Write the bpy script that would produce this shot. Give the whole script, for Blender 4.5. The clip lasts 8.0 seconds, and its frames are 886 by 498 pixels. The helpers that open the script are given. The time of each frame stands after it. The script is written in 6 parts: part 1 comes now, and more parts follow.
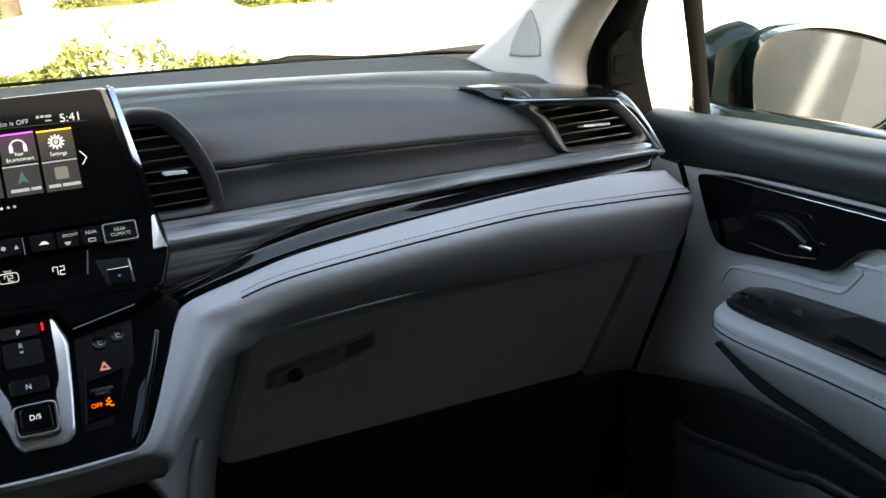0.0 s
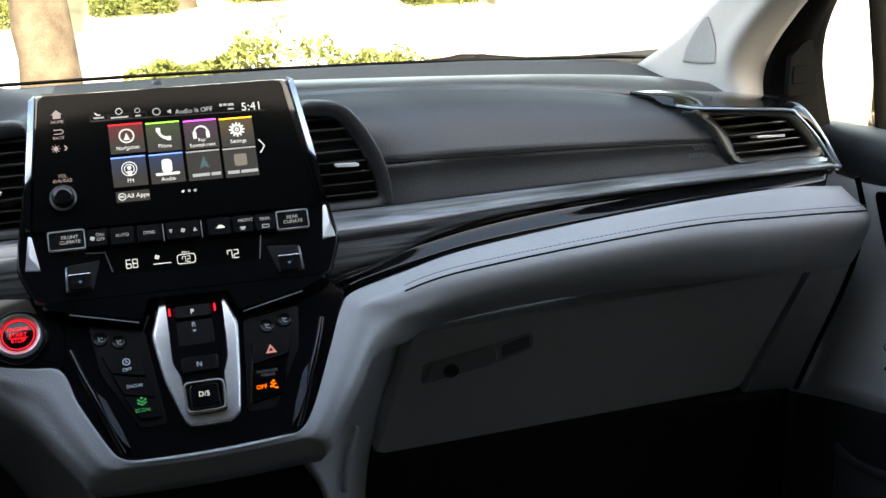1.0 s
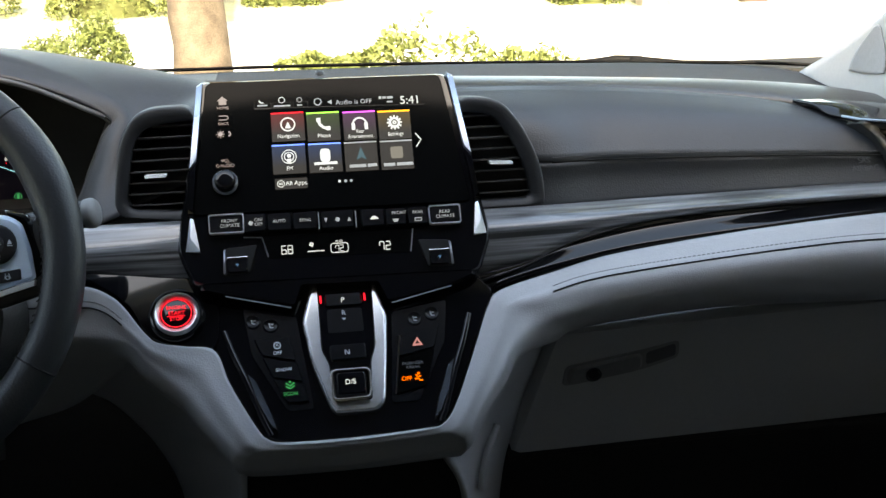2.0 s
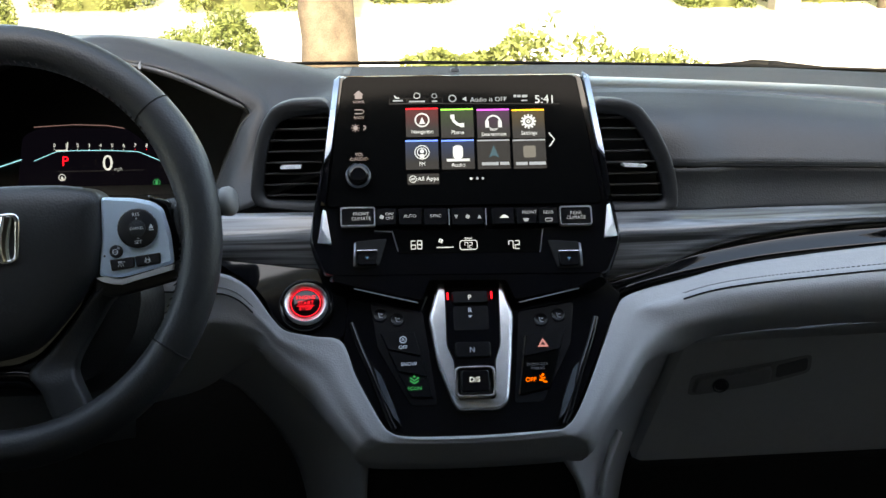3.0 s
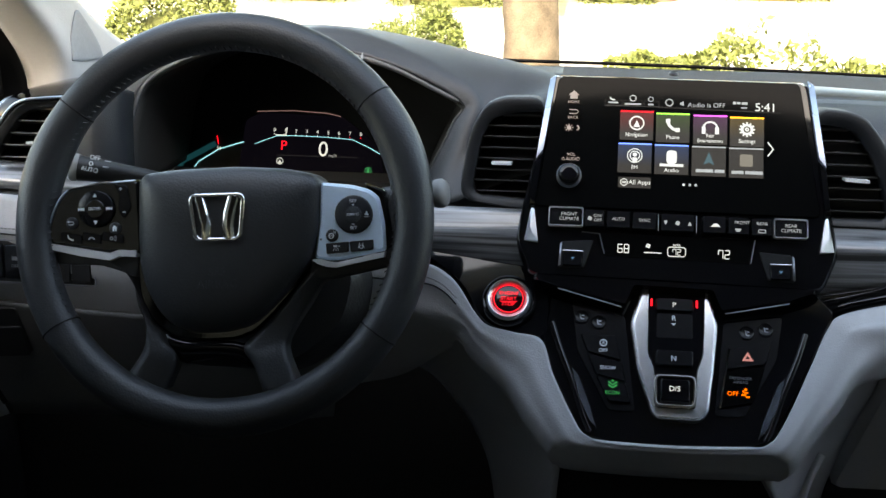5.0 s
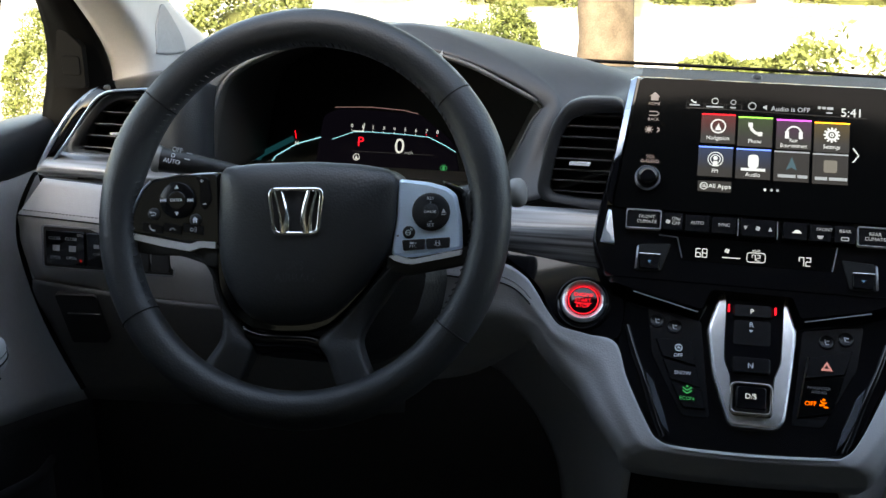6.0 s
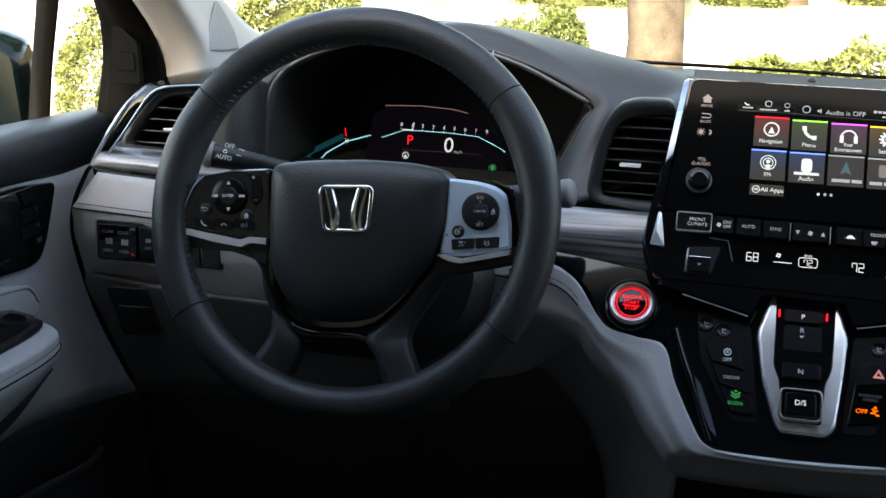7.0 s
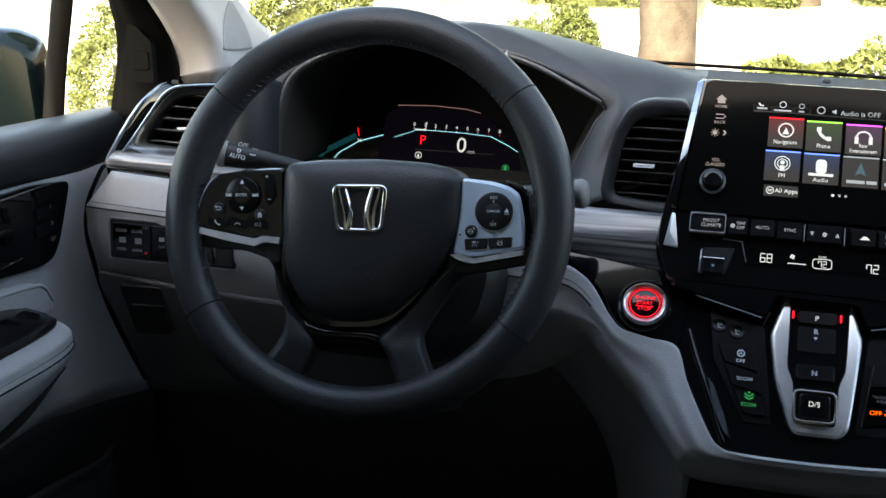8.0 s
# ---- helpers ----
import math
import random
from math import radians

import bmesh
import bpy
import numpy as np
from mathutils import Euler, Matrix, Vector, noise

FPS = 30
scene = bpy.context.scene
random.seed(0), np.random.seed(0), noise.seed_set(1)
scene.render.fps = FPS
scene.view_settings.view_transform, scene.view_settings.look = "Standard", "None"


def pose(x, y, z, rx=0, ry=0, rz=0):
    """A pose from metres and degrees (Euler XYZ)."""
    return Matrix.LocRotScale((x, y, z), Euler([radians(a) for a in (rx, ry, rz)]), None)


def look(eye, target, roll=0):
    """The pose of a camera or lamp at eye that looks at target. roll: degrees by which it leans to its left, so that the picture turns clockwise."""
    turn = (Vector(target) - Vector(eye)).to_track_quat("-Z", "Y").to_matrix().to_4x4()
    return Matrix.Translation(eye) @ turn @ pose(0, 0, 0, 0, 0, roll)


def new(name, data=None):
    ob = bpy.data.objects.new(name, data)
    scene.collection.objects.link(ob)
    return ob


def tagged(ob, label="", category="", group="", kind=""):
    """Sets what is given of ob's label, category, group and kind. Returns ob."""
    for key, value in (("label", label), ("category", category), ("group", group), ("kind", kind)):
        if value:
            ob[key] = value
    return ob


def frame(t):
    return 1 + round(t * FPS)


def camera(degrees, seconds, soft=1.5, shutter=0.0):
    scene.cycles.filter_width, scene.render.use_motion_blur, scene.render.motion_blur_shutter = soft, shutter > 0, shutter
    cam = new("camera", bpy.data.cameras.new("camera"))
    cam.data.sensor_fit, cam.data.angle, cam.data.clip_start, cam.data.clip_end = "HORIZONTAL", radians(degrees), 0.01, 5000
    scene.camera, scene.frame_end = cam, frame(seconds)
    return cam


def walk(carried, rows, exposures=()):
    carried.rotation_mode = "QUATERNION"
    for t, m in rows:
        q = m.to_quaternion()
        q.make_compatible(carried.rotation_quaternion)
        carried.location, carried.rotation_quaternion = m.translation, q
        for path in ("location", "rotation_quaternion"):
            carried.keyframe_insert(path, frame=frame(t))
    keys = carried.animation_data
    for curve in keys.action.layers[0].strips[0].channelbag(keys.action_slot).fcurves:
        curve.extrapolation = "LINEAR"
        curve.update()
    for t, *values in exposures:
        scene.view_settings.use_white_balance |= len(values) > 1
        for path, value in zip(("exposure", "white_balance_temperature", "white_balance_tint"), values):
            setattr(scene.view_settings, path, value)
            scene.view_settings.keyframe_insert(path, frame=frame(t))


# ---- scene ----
# Camera: a slow pan from the passenger side to the driver side, with a small slide to the left.
cam = camera(42.26, 8.0, 1.5)
ROWS = [  # seconds, x, y, z, yaw, pitch, roll
    (0.0, -0.0191, -0.0084, 1.3064, -23.06, -19.57, -2.48),
    (0.5, -0.0276, -0.0053, 1.3066, -19.02, -19.38, -2.12),
    (1.0, -0.0353, -0.0043, 1.3061, -15.31, -19.20, -1.82),
    (1.5, -0.0453, -0.0013, 1.3063, -11.82, -19.15, -1.40),
    (3.0, -0.0676, 0.0088, 1.3045, -2.44, -19.10, -0.63),
    (3.5, -0.0735, 0.0089, 1.3042, 0.15, -19.08, -0.51),
    (4.0, -0.0790, 0.0080, 1.3055, 2.61, -19.15, -0.28),
    (4.5, -0.0830, 0.0057, 1.3062, 5.10, -19.16, -0.14),
    (6.0, -0.0952, 0.0049, 1.3054, 10.85, -19.22, 0.35),
    (6.5, -0.0980, 0.0038, 1.3061, 12.22, -19.27, 0.46),
    (7.0, -0.0991, 0.0031, 1.3056, 13.18, -19.27, 0.54),
    (7.5, -0.1006, 0.0029, 1.3055, 13.61, -19.28, 0.58),
    (8.0, -0.1015, 0.0027, 1.3055, 13.73, -19.28, 0.58),
]
walk(cam, [(t, pose(x, y, z, 90 + pitch, 0, yaw) @ pose(0, 0, 0, 0, 0, roll)) for t, x, y, z, yaw, pitch, roll in ROWS], [(0.0, 3.5, 8400, 5), (4.5, 3.5, 8400, 5), (6.5, 3.38, 8000, 5), (8.0, 3.35, 7900, 5)])

# ---- light ----
world = bpy.data.worlds.new("sky")
scene.world = world
world.use_nodes = True
wn = world.node_tree.nodes
sky = wn.new("ShaderNodeTexSky")
sky.sky_type, sky.sun_disc = "NISHITA", False
sky.sun_elevation, sky.sun_rotation = radians(33), radians(180)
sky.dust_density = 3.0
wn["Background"].inputs["Strength"].default_value = 0.15
world.node_tree.links.new(sky.outputs[0], wn["Background"].inputs["Color"])
sun = new("sun", bpy.data.lights.new("sun", "SUN"))
sun.data.energy, sun.data.angle, sun.data.color = 2.6, radians(0.6), (1, 0.95, 0.86)
sun.matrix_world = look((0, -10, 6.5), (0, 0, 0))


# ---- materials ----
def mat(name, color, rough=0.5, metal=0.0, coat=0.0, spec=0.5, var=0.12, scale=30.0, bump=0.0, bump_scale=400.0, rvar=0.08):
    """A surface with uneven colour at two scales, uneven gloss and a fine grain."""
    m = bpy.data.materials.new(name)
    m.use_nodes = True
    n, l = m.node_tree.nodes, m.node_tree.links
    b = n["Principled BSDF"]
    b.inputs["Metallic"].default_value, b.inputs["Coat Weight"].default_value = metal, coat
    b.inputs["Coat Roughness"].default_value = 0.04
    b.inputs["Specular IOR Level"].default_value = spec
    tex = n.new("ShaderNodeTexCoord")
    big, fine = n.new("ShaderNodeTexNoise"), n.new("ShaderNodeTexNoise")
    big.inputs["Scale"].default_value, big.inputs["Detail"].default_value = scale * 0.25, 4
    fine.inputs["Scale"].default_value, fine.inputs["Detail"].default_value = scale * 6, 3
    for t in (big, fine):
        l.new(tex.outputs["Object"], t.inputs["Vector"])
    mix = n.new("ShaderNodeMath")
    mix.operation = "MULTIPLY_ADD"
    mix.inputs[1].default_value, mix.inputs[2].default_value = 0.5, 0.25
    l.new(fine.outputs["Fac"], mix.inputs[0])
    add = n.new("ShaderNodeMath")
    add.operation = "MULTIPLY"
    l.new(big.outputs["Fac"], add.inputs[0])
    l.new(mix.outputs[0], add.inputs[1])
    ramp = n.new("ShaderNodeMapRange")
    ramp.inputs[1].default_value, ramp.inputs[2].default_value = 0.12, 0.4
    ramp.inputs[3].default_value, ramp.inputs[4].default_value = 1 - var, 1 + var
    l.new(add.outputs[0], ramp.inputs[0])
    col = n.new("ShaderNodeVectorMath")
    col.operation = "SCALE"
    col.inputs[0].default_value = color
    l.new(ramp.outputs[0], col.inputs["Scale"])
    l.new(col.outputs[0], b.inputs["Base Color"])
    ro = n.new("ShaderNodeMapRange")
    ro.inputs[3].default_value, ro.inputs[4].default_value = max(rough - rvar, 0.02), rough + rvar
    l.new(big.outputs["Fac"], ro.inputs[0])
    l.new(ro.outputs[0], b.inputs["Roughness"])
    if bump:
        v, bn = n.new("ShaderNodeTexVoronoi"), n.new("ShaderNodeBump")
        v.inputs["Scale"].default_value = bump_scale
        l.new(tex.outputs["Object"], v.inputs["Vector"])
        l.new(v.outputs["Distance"], bn.inputs["Height"])
        bn.inputs["Strength"].default_value, bn.inputs["Distance"].default_value = bump, 0.0006
        l.new(bn.outputs[0], b.inputs["Normal"])
    return m


def glow(name, color, strength, base=(0.01, 0.01, 0.01)):
    m = bpy.data.materials.new(name)
    m.use_nodes = True
    b = m.node_tree.nodes["Principled BSDF"]
    b.inputs["Base Color"].default_value = (*base, 1)
    b.inputs["Roughness"].default_value = 0.25
    b.inputs["Emission Color"].default_value = (*color, 1)
    b.inputs["Emission Strength"].default_value = strength * 0.54
    b.inputs["Specular IOR Level"].default_value = 0.15
    return m


def wood_material():
    """Dark grey open-grain veneer under clear lacquer, grain along the dash."""
    m = mat("grey_wood", (0.1, 0.1, 0.105), 0.3, coat=1.0, var=0.0)
    n, l = m.node_tree.nodes, m.node_tree.links
    b = n["Principled BSDF"]
    tex = n.new("ShaderNodeTexCoord")
    mp = n.new("ShaderNodeMapping")
    mp.inputs["Scale"].default_value = (5, 60, 190)
    l.new(tex.outputs["Object"], mp.inputs["Vector"])
    no = n.new("ShaderNodeTexNoise")
    no.inputs["Scale"].default_value, no.inputs["Detail"].default_value, no.inputs["Distortion"].default_value = 1.0, 6, 0.6
    l.new(mp.outputs[0], no.inputs["Vector"])
    r = n.new("ShaderNodeValToRGB")
    r.color_ramp.elements[0].position, r.color_ramp.elements[1].position = 0.36, 0.68
    r.color_ramp.elements[0].color, r.color_ramp.elements[1].color = (0.035, 0.036, 0.038, 1), (0.34, 0.35, 0.37, 1)
    l.new(no.outputs["Fac"], r.inputs[0])
    l.new(r.outputs[0], b.inputs["Base Color"])
    bn = n.new("ShaderNodeBump")
    bn.inputs["Strength"].default_value, bn.inputs["Distance"].default_value = 0.25, 0.0006
    l.new(no.outputs["Fac"], bn.inputs["Height"])
    l.new(bn.outputs[0], b.inputs["Normal"])
    return m


GREY = mat("light_grey_leatherette", (0.39, 0.39, 0.40), 0.5, var=0.06, bump=0.25, bump_scale=650)
SOFT = mat("dark_soft_plastic", (0.025, 0.027, 0.031), 0.5, var=0.1, bump=0.3, bump_scale=700)
# lit and shaded copies of the soft plastic, for the dash top's grazing light
SOFT_LIT = mat("soft_plastic_lit", (0.036, 0.036, 0.037), 0.3, spec=0.7, var=0.1, bump=0.12, bump_scale=700)
SOFT_SHADE = mat("soft_plastic_shaded", (0.024, 0.026, 0.030), 0.75, spec=0.2, var=0.1, bump=0.3, bump_scale=700)
PAD = mat("charcoal_leatherette", (0.031, 0.0345, 0.040), 0.48, var=0.1, bump=0.3, bump_scale=600)
BLACK = mat("matt_black_plastic", (0.013, 0.013, 0.014), 0.45, var=0.15, bump=0.2, bump_scale=700)
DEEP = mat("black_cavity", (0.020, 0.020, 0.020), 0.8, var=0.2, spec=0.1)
CARPET = mat("black_carpet", (0.045, 0.045, 0.046), 0.95, spec=0.1, var=0.4, scale=200, bump=0.8, bump_scale=900)
GLOSS = mat("piano_black", (0.004, 0.004, 0.005), 0.05, spec=0.45, var=0.1, rvar=0.02)
SCREEN = mat("screen_glass", (0.003, 0.003, 0.003), 0.10, spec=0.05, var=0.1, rvar=0.03)
CHROME = mat("chrome", (0.78, 0.79, 0.8), 0.12, metal=1.0, var=0.04, rvar=0.03)
SATIN = mat("satin_silver", (0.66, 0.67, 0.69), 0.3, metal=0.85, var=0.05, rvar=0.05)
SILVERPAINT = mat("silver_paint", (0.66, 0.81, 0.96), 0.38, metal=0.15, var=0.04)
LEATHER = mat("black_leather", (0.026, 0.0275, 0.030), 0.44, var=0.15, bump=0.28, bump_scale=480)
WOOD = wood_material()
THREAD = mat("dark_thread", (0.05, 0.05, 0.052), 0.7)
GTHREAD = mat("grey_thread", (0.2, 0.2, 0.205), 0.7)
HEADLINER = mat("light_grey_trim", (0.42, 0.41, 0.40), 0.8, var=0.06, bump=0.3, bump_scale=500)
ROOFCLOTH = mat("grey_headliner", (0.22, 0.215, 0.205), 0.9, var=0.06, bump=0.3, bump_scale=500)
RUBBER = mat("black_rubber", (0.0045, 0.0045, 0.0045), 0.6, spec=0.06)
CARPAINT = mat("dark_blue_green_paint", (0.0015, 0.0035, 0.004), 0.12, spec=0.22, var=0.05, rvar=0.03)
MIRROR = mat("mirror_glass", (0.33, 0.38, 0.43), 0.02, metal=1.0, var=0.0, rvar=0.0)
WHITE = glow("lit_white", (0.86, 0.93, 1.0), 0.15, (0.3, 0.3, 0.3))
DIM = glow("lit_dim_white", (0.75, 0.82, 0.9), 0.065, (0.3, 0.3, 0.3))
PRINT = mat("pale_print", (0.75, 0.77, 0.8), 0.5)
RED = glow("lit_red", (1.0, 0.01, 0.03), 0.34)
AMBER = glow("lit_amber", (1.0, 0.16, 0.0), 0.34)
GREEN = glow("lit_green", (0.06, 0.75, 0.27), 0.075)
BLUE = glow("lit_blue", (0.1, 0.22, 1.0), 0.55)
VIOLET = glow("lit_violet", (0.6, 0.08, 0.8), 0.6)
ORANGE = glow("lit_orange", (1.0, 0.45, 0.03), 0.6)
LIME = glow("lit_lime", (0.25, 0.85, 0.1), 0.5)
CYAN = glow("lit_cyan", (0.26, 0.70, 0.88), 0.26)


def tile_glow(name, color):
    """A lit screen tile whose colour fades to grey towards its foot."""
    m = glow(name, color, 0.115)
    n, l = m.node_tree.nodes, m.node_tree.links
    tex, sep, rng, mix = n.new("ShaderNodeTexCoord"), n.new("ShaderNodeSeparateXYZ"), n.new("ShaderNodeMapRange"), n.new("ShaderNodeMix")
    mix.data_type = "RGBA"
    rng.inputs[1].default_value, rng.inputs[2].default_value = -0.006, 0.013
    mix.inputs[6].default_value, mix.inputs[7].default_value = (0.075, 0.075, 0.08, 1), (*color, 1)
    l.new(tex.outputs["Object"], sep.inputs[0])
    l.new(sep.outputs[2], rng.inputs[0])
    l.new(rng.outputs[0], mix.inputs[0])
    l.new(mix.outputs[2], n["Principled BSDF"].inputs["Emission Color"])
    return m


TILE = tile_glow("screen_tile", (0.07, 0.07, 0.075))
TILE_BLUE = tile_glow("screen_tile_blue", (0.05, 0.09, 0.24))
TILE_RED = tile_glow("screen_tile_red", (0.24, 0.03, 0.03))
TILE_GREEN = tile_glow("screen_tile_green", (0.07, 0.13, 0.04))
TILE_VIOLET = tile_glow("screen_tile_violet", (0.14, 0.05, 0.16))
TILE_AMBER = tile_glow("screen_tile_amber", (0.17, 0.12, 0.03))
LAMPGLASS = glow("screen_ground", (0.006, 0.005, 0.011), 0.07, (0.002, 0.002, 0.002))
LAMPGLASS.node_tree.nodes["Principled BSDF"].inputs["Specular IOR Level"].default_value = 0.02
RINGSILVER = mat("brushed_ring", (0.75, 0.75, 0.76), 0.3, metal=0.9, var=0.05)

# ---- building helpers ----
placed = {}


def thing(name, at, label, category, group="", kind=""):
    ob = new(name)
    ob.empty_display_size = 0.05
    ob.matrix_basis = Matrix.Translation(at)
    placed[ob] = ob.matrix_basis.copy()
    return tagged(ob, label, category, group, kind)


def part(name, bm, material, parent=None, label="", smooth=True, bevel=0.0, solid=0.0):
    """One mesh object from a bmesh in world metres, as a part of parent."""
    bmesh.ops.recalc_face_normals(bm, faces=bm.faces[:]) if solid == 0.0 else None
    mid = sum((v.co for v in bm.verts), Vector()) / max(len(bm.verts), 1)
    for v in bm.verts:
        v.co -= mid
    for f in bm.faces:
        f.smooth = smooth
    for e in bm.edges:
        if len(e.link_faces) == 2 and not bevel and e.calc_face_angle(0.0) > radians(28 if max(len(f.verts) for f in e.link_faces) > 4 else 62):
            e.smooth = False
    me = bpy.data.meshes.new(name)
    bm.to_mesh(me)
    bm.free()
    me.materials.append(material)
    ob = new(name, me)
    ob.matrix_basis = Matrix.Translation(mid)
    placed[ob] = ob.matrix_basis.copy()
    if parent:
        ob.parent = parent
        ob.matrix_parent_inverse = placed[parent].inverted()
    if solid:
        md = ob.modifiers.new("thick", "SOLIDIFY")
        md.thickness, md.offset = solid, -1
    if bevel:
        md = ob.modifiers.new("edge", "BEVEL")
        md.width, md.segments, md.limit_method, md.angle_limit = bevel, 3, "ANGLE", radians(40)
    if label:
        ob["label"] = label
    return ob


def plane_at(x, y, z, lean, yaw=0.0, roll=0.0):
    """A frame on a panel that leans back by lean degrees: local x right, y up the panel, z out of it."""
    return Matrix.Translation((x, y, z)) @ pose(0, 0, 0, 90 - lean, 0, yaw) @ pose(0, 0, 0, 0, 0, roll)


def curve(points, n):
    """n points along a smooth line through the control points."""
    p = [Vector(q) for q in points]
    p = [2 * p[0] - p[1], *p, 2 * p[-1] - p[-2]]
    out = []
    for k in range(n):
        s = k / (n - 1) * (len(p) - 3)
        i = min(int(s), len(p) - 4)
        f = s - i
        a, b, c, d = p[i : i + 4]
        out.append(0.5 * (2 * b + (c - a) * f + (2 * a - 5 * b + 4 * c - d) * f * f + (3 * b - a - 3 * c + d) * f**3))
    return out


def sheet(lines, n=40, m=6):
    """A smooth skin through lines of control points, laid side by side."""
    rows = [curve(line, n) for line in lines]
    cols = [curve([r[k] for r in rows], (len(lines) - 1) * m + 1) if len(lines) > 2 else [rows[0][k].lerp(rows[1][k], i / m) for i in range(m + 1)] for k in range(n)]
    bm = bmesh.new()
    v = [[bm.verts.new(q) for q in c] for c in cols]
    for a, b in zip(v, v[1:]):
        for i in range(len(a) - 1):
            bm.faces.new((a[i], a[i + 1], b[i + 1], b[i]))
    return bm


def rounded(points, r, steps=4):
    """The outline with its corners rounded by about r."""
    out, p = [], [Vector((*q, 0)) if len(q) == 2 else Vector(q) for q in points]
    for i, b in enumerate(p):
        a, c = p[i - 1], p[(i + 1) % len(p)]
        ra = min(r, (a - b).length * 0.45, (c - b).length * 0.45)
        s, e = b + (a - b).normalized() * ra, b + (c - b).normalized() * ra
        for k in range(steps + 1):
            f = k / steps
            out.append((s * (1 - f) ** 2 + b * 2 * f * (1 - f) + e * f * f).to_2d())
    return out


def plate(outline, m, front=0.0, back=-0.004, inset=0.0, bm=None):
    """A slab with that outline in the frame m, from back to front along its z; inset chamfers the front edge."""
    bm = bm or bmesh.new()
    mid = sum((Vector(p) for p in outline), Vector((0, 0))) / len(outline)
    rings = [(0.0, back), (0.0, front - inset), (inset, front)] if inset else [(0.0, back), (0.0, front)]
    made = []
    for d, z in rings:
        ring = []
        for p in outline:
            q = Vector(p)
            q += (mid - q).normalized() * d
            ring.append(bm.verts.new(m @ Vector((q.x, q.y, z))))
        made.append(ring)
    for a, b in zip(made, made[1:]):
        for i in range(len(a)):
            bm.faces.new((a[i - 1], a[i], b[i], b[i - 1]))
    bm.faces.new(made[-1])
    bm.faces.new(made[0][::-1])
    return bm


def rect(x0, y0, x1, y1, r=0.0):
    p = [(x0, y0), (x1, y0), (x1, y1), (x0, y1)]
    return rounded(p, r) if r else p


def ring_plate(outer, inner, m, front, back):
    """A frame between two outlines of the same count."""
    bm = bmesh.new()
    rows = [[bm.verts.new(m @ Vector((*p, z))) for p in o] for o, z in ((outer, back), (outer, front), (inner, front), (inner, back))]
    for a, b in zip(rows, rows[1:]):
        for i in range(len(a)):
            bm.faces.new((a[i - 1], a[i], b[i], b[i - 1]))
    return bm


def tube(path, radius, sides=10, closed=False, bm=None, squash=1.0):
    """A round bar along a path; radius may be one number or one for each point."""
    bm = bm or bmesh.new()
    path = [Vector(p) for p in path]
    n = len(path)
    rings, up = [], None
    for i, p in enumerate(path):
        a, b = (path[i - 1], path[(i + 1) % n]) if closed else (path[max(i - 1, 0)], path[min(i + 1, n - 1)])
        d = (b - a).normalized()
        if up is None:
            up = Vector((0, 0, 1)) if abs(d.z) < 0.9 else Vector((0, 1, 0))
        side = d.cross(up).normalized()
        up = side.cross(d)
        r = radius[i] if isinstance(radius, (list, tuple)) else radius
        rings.append([bm.verts.new(p + (side * math.cos(k * math.tau / sides) + up * squash * math.sin(k * math.tau / sides)) * r) for k in range(sides)])
    for a, b in list(zip(rings, rings[1:])) + ([(rings[-1], rings[0])] if closed else []):
        for k in range(sides):
            bm.faces.new((a[k - 1], a[k], b[k], b[k - 1]))
    if not closed:
        bm.faces.new(rings[0][::-1])
        bm.faces.new(rings[-1])
    return bm


def turned(profile, m, sides=40, bm=None):
    """A turned body: (radius, height) pairs round the frame's z axis."""
    bm = bm or bmesh.new()
    rows = [[bm.verts.new(m @ Vector((r * math.cos(k * math.tau / sides), r * math.sin(k * math.tau / sides), h))) for k in range(sides)] for r, h in profile]
    for a, b in zip(rows, rows[1:]):
        for k in range(sides):
            bm.faces.new((a[k - 1], a[k], b[k], b[k - 1]))
    bm.faces.new(rows[-1])
    bm.faces.new(rows[0][::-1])
    return bm


def text(words, x, y, size, m, z=0.0006, align="CENTER", squeeze=1.0):
    """Built-in lettering as a flat mesh, centred on (x, y) of the frame m."""
    c = bpy.data.curves.new("lettering", "FONT")
    c.body, c.size, c.align_x, c.align_y, c.resolution_u, c.extrude = words, size, align, "CENTER", 3, 0.0001
    ob = bpy.data.objects.new("lettering", c)
    me = bpy.data.meshes.new_from_object(ob)
    bm = bmesh.new()
    bm.from_mesh(me)
    for v in bm.verts:
        v.co = m @ Vector((x + v.co.x * squeeze, y + v.co.y, z + v.co.z))
    bpy.data.objects.remove(ob)
    bpy.data.meshes.remove(me)
    return bm


def bars(rows, m, z=0.0006):
    """Plain bars (x, y, width, height) on a panel."""
    bm = bmesh.new()
    for x, y, w, h in rows:
        plate(rect(x - w / 2, y - h / 2, x + w / 2, y + h / 2), m, z, z - 0.0004, bm=bm)
    return bm


def arc(x, y, r, a0, a1, n=16):
    return [(x + r * math.cos(radians(a0 + (a1 - a0) * k / n)), y + r * math.sin(radians(a0 + (a1 - a0) * k / n))) for k in range(n + 1)]


def disc_ring(x, y, r, w, m, z=0.0006, n=28):
    o, i = arc(x, y, r, 0, 360 * (n - 1) / n, n - 1), arc(x, y, r - w, 0, 360 * (n - 1) / n, n - 1)
    return ring_plate(o, i, m, z, z - 0.0004)


def merge(*bms):
    out = bmesh.new()
    for b in bms:
        me = bpy.data.meshes.new("tmp")
        b.to_mesh(me)
        b.free()
        out.from_mesh(me)
        bpy.data.meshes.remove(me)
    return out


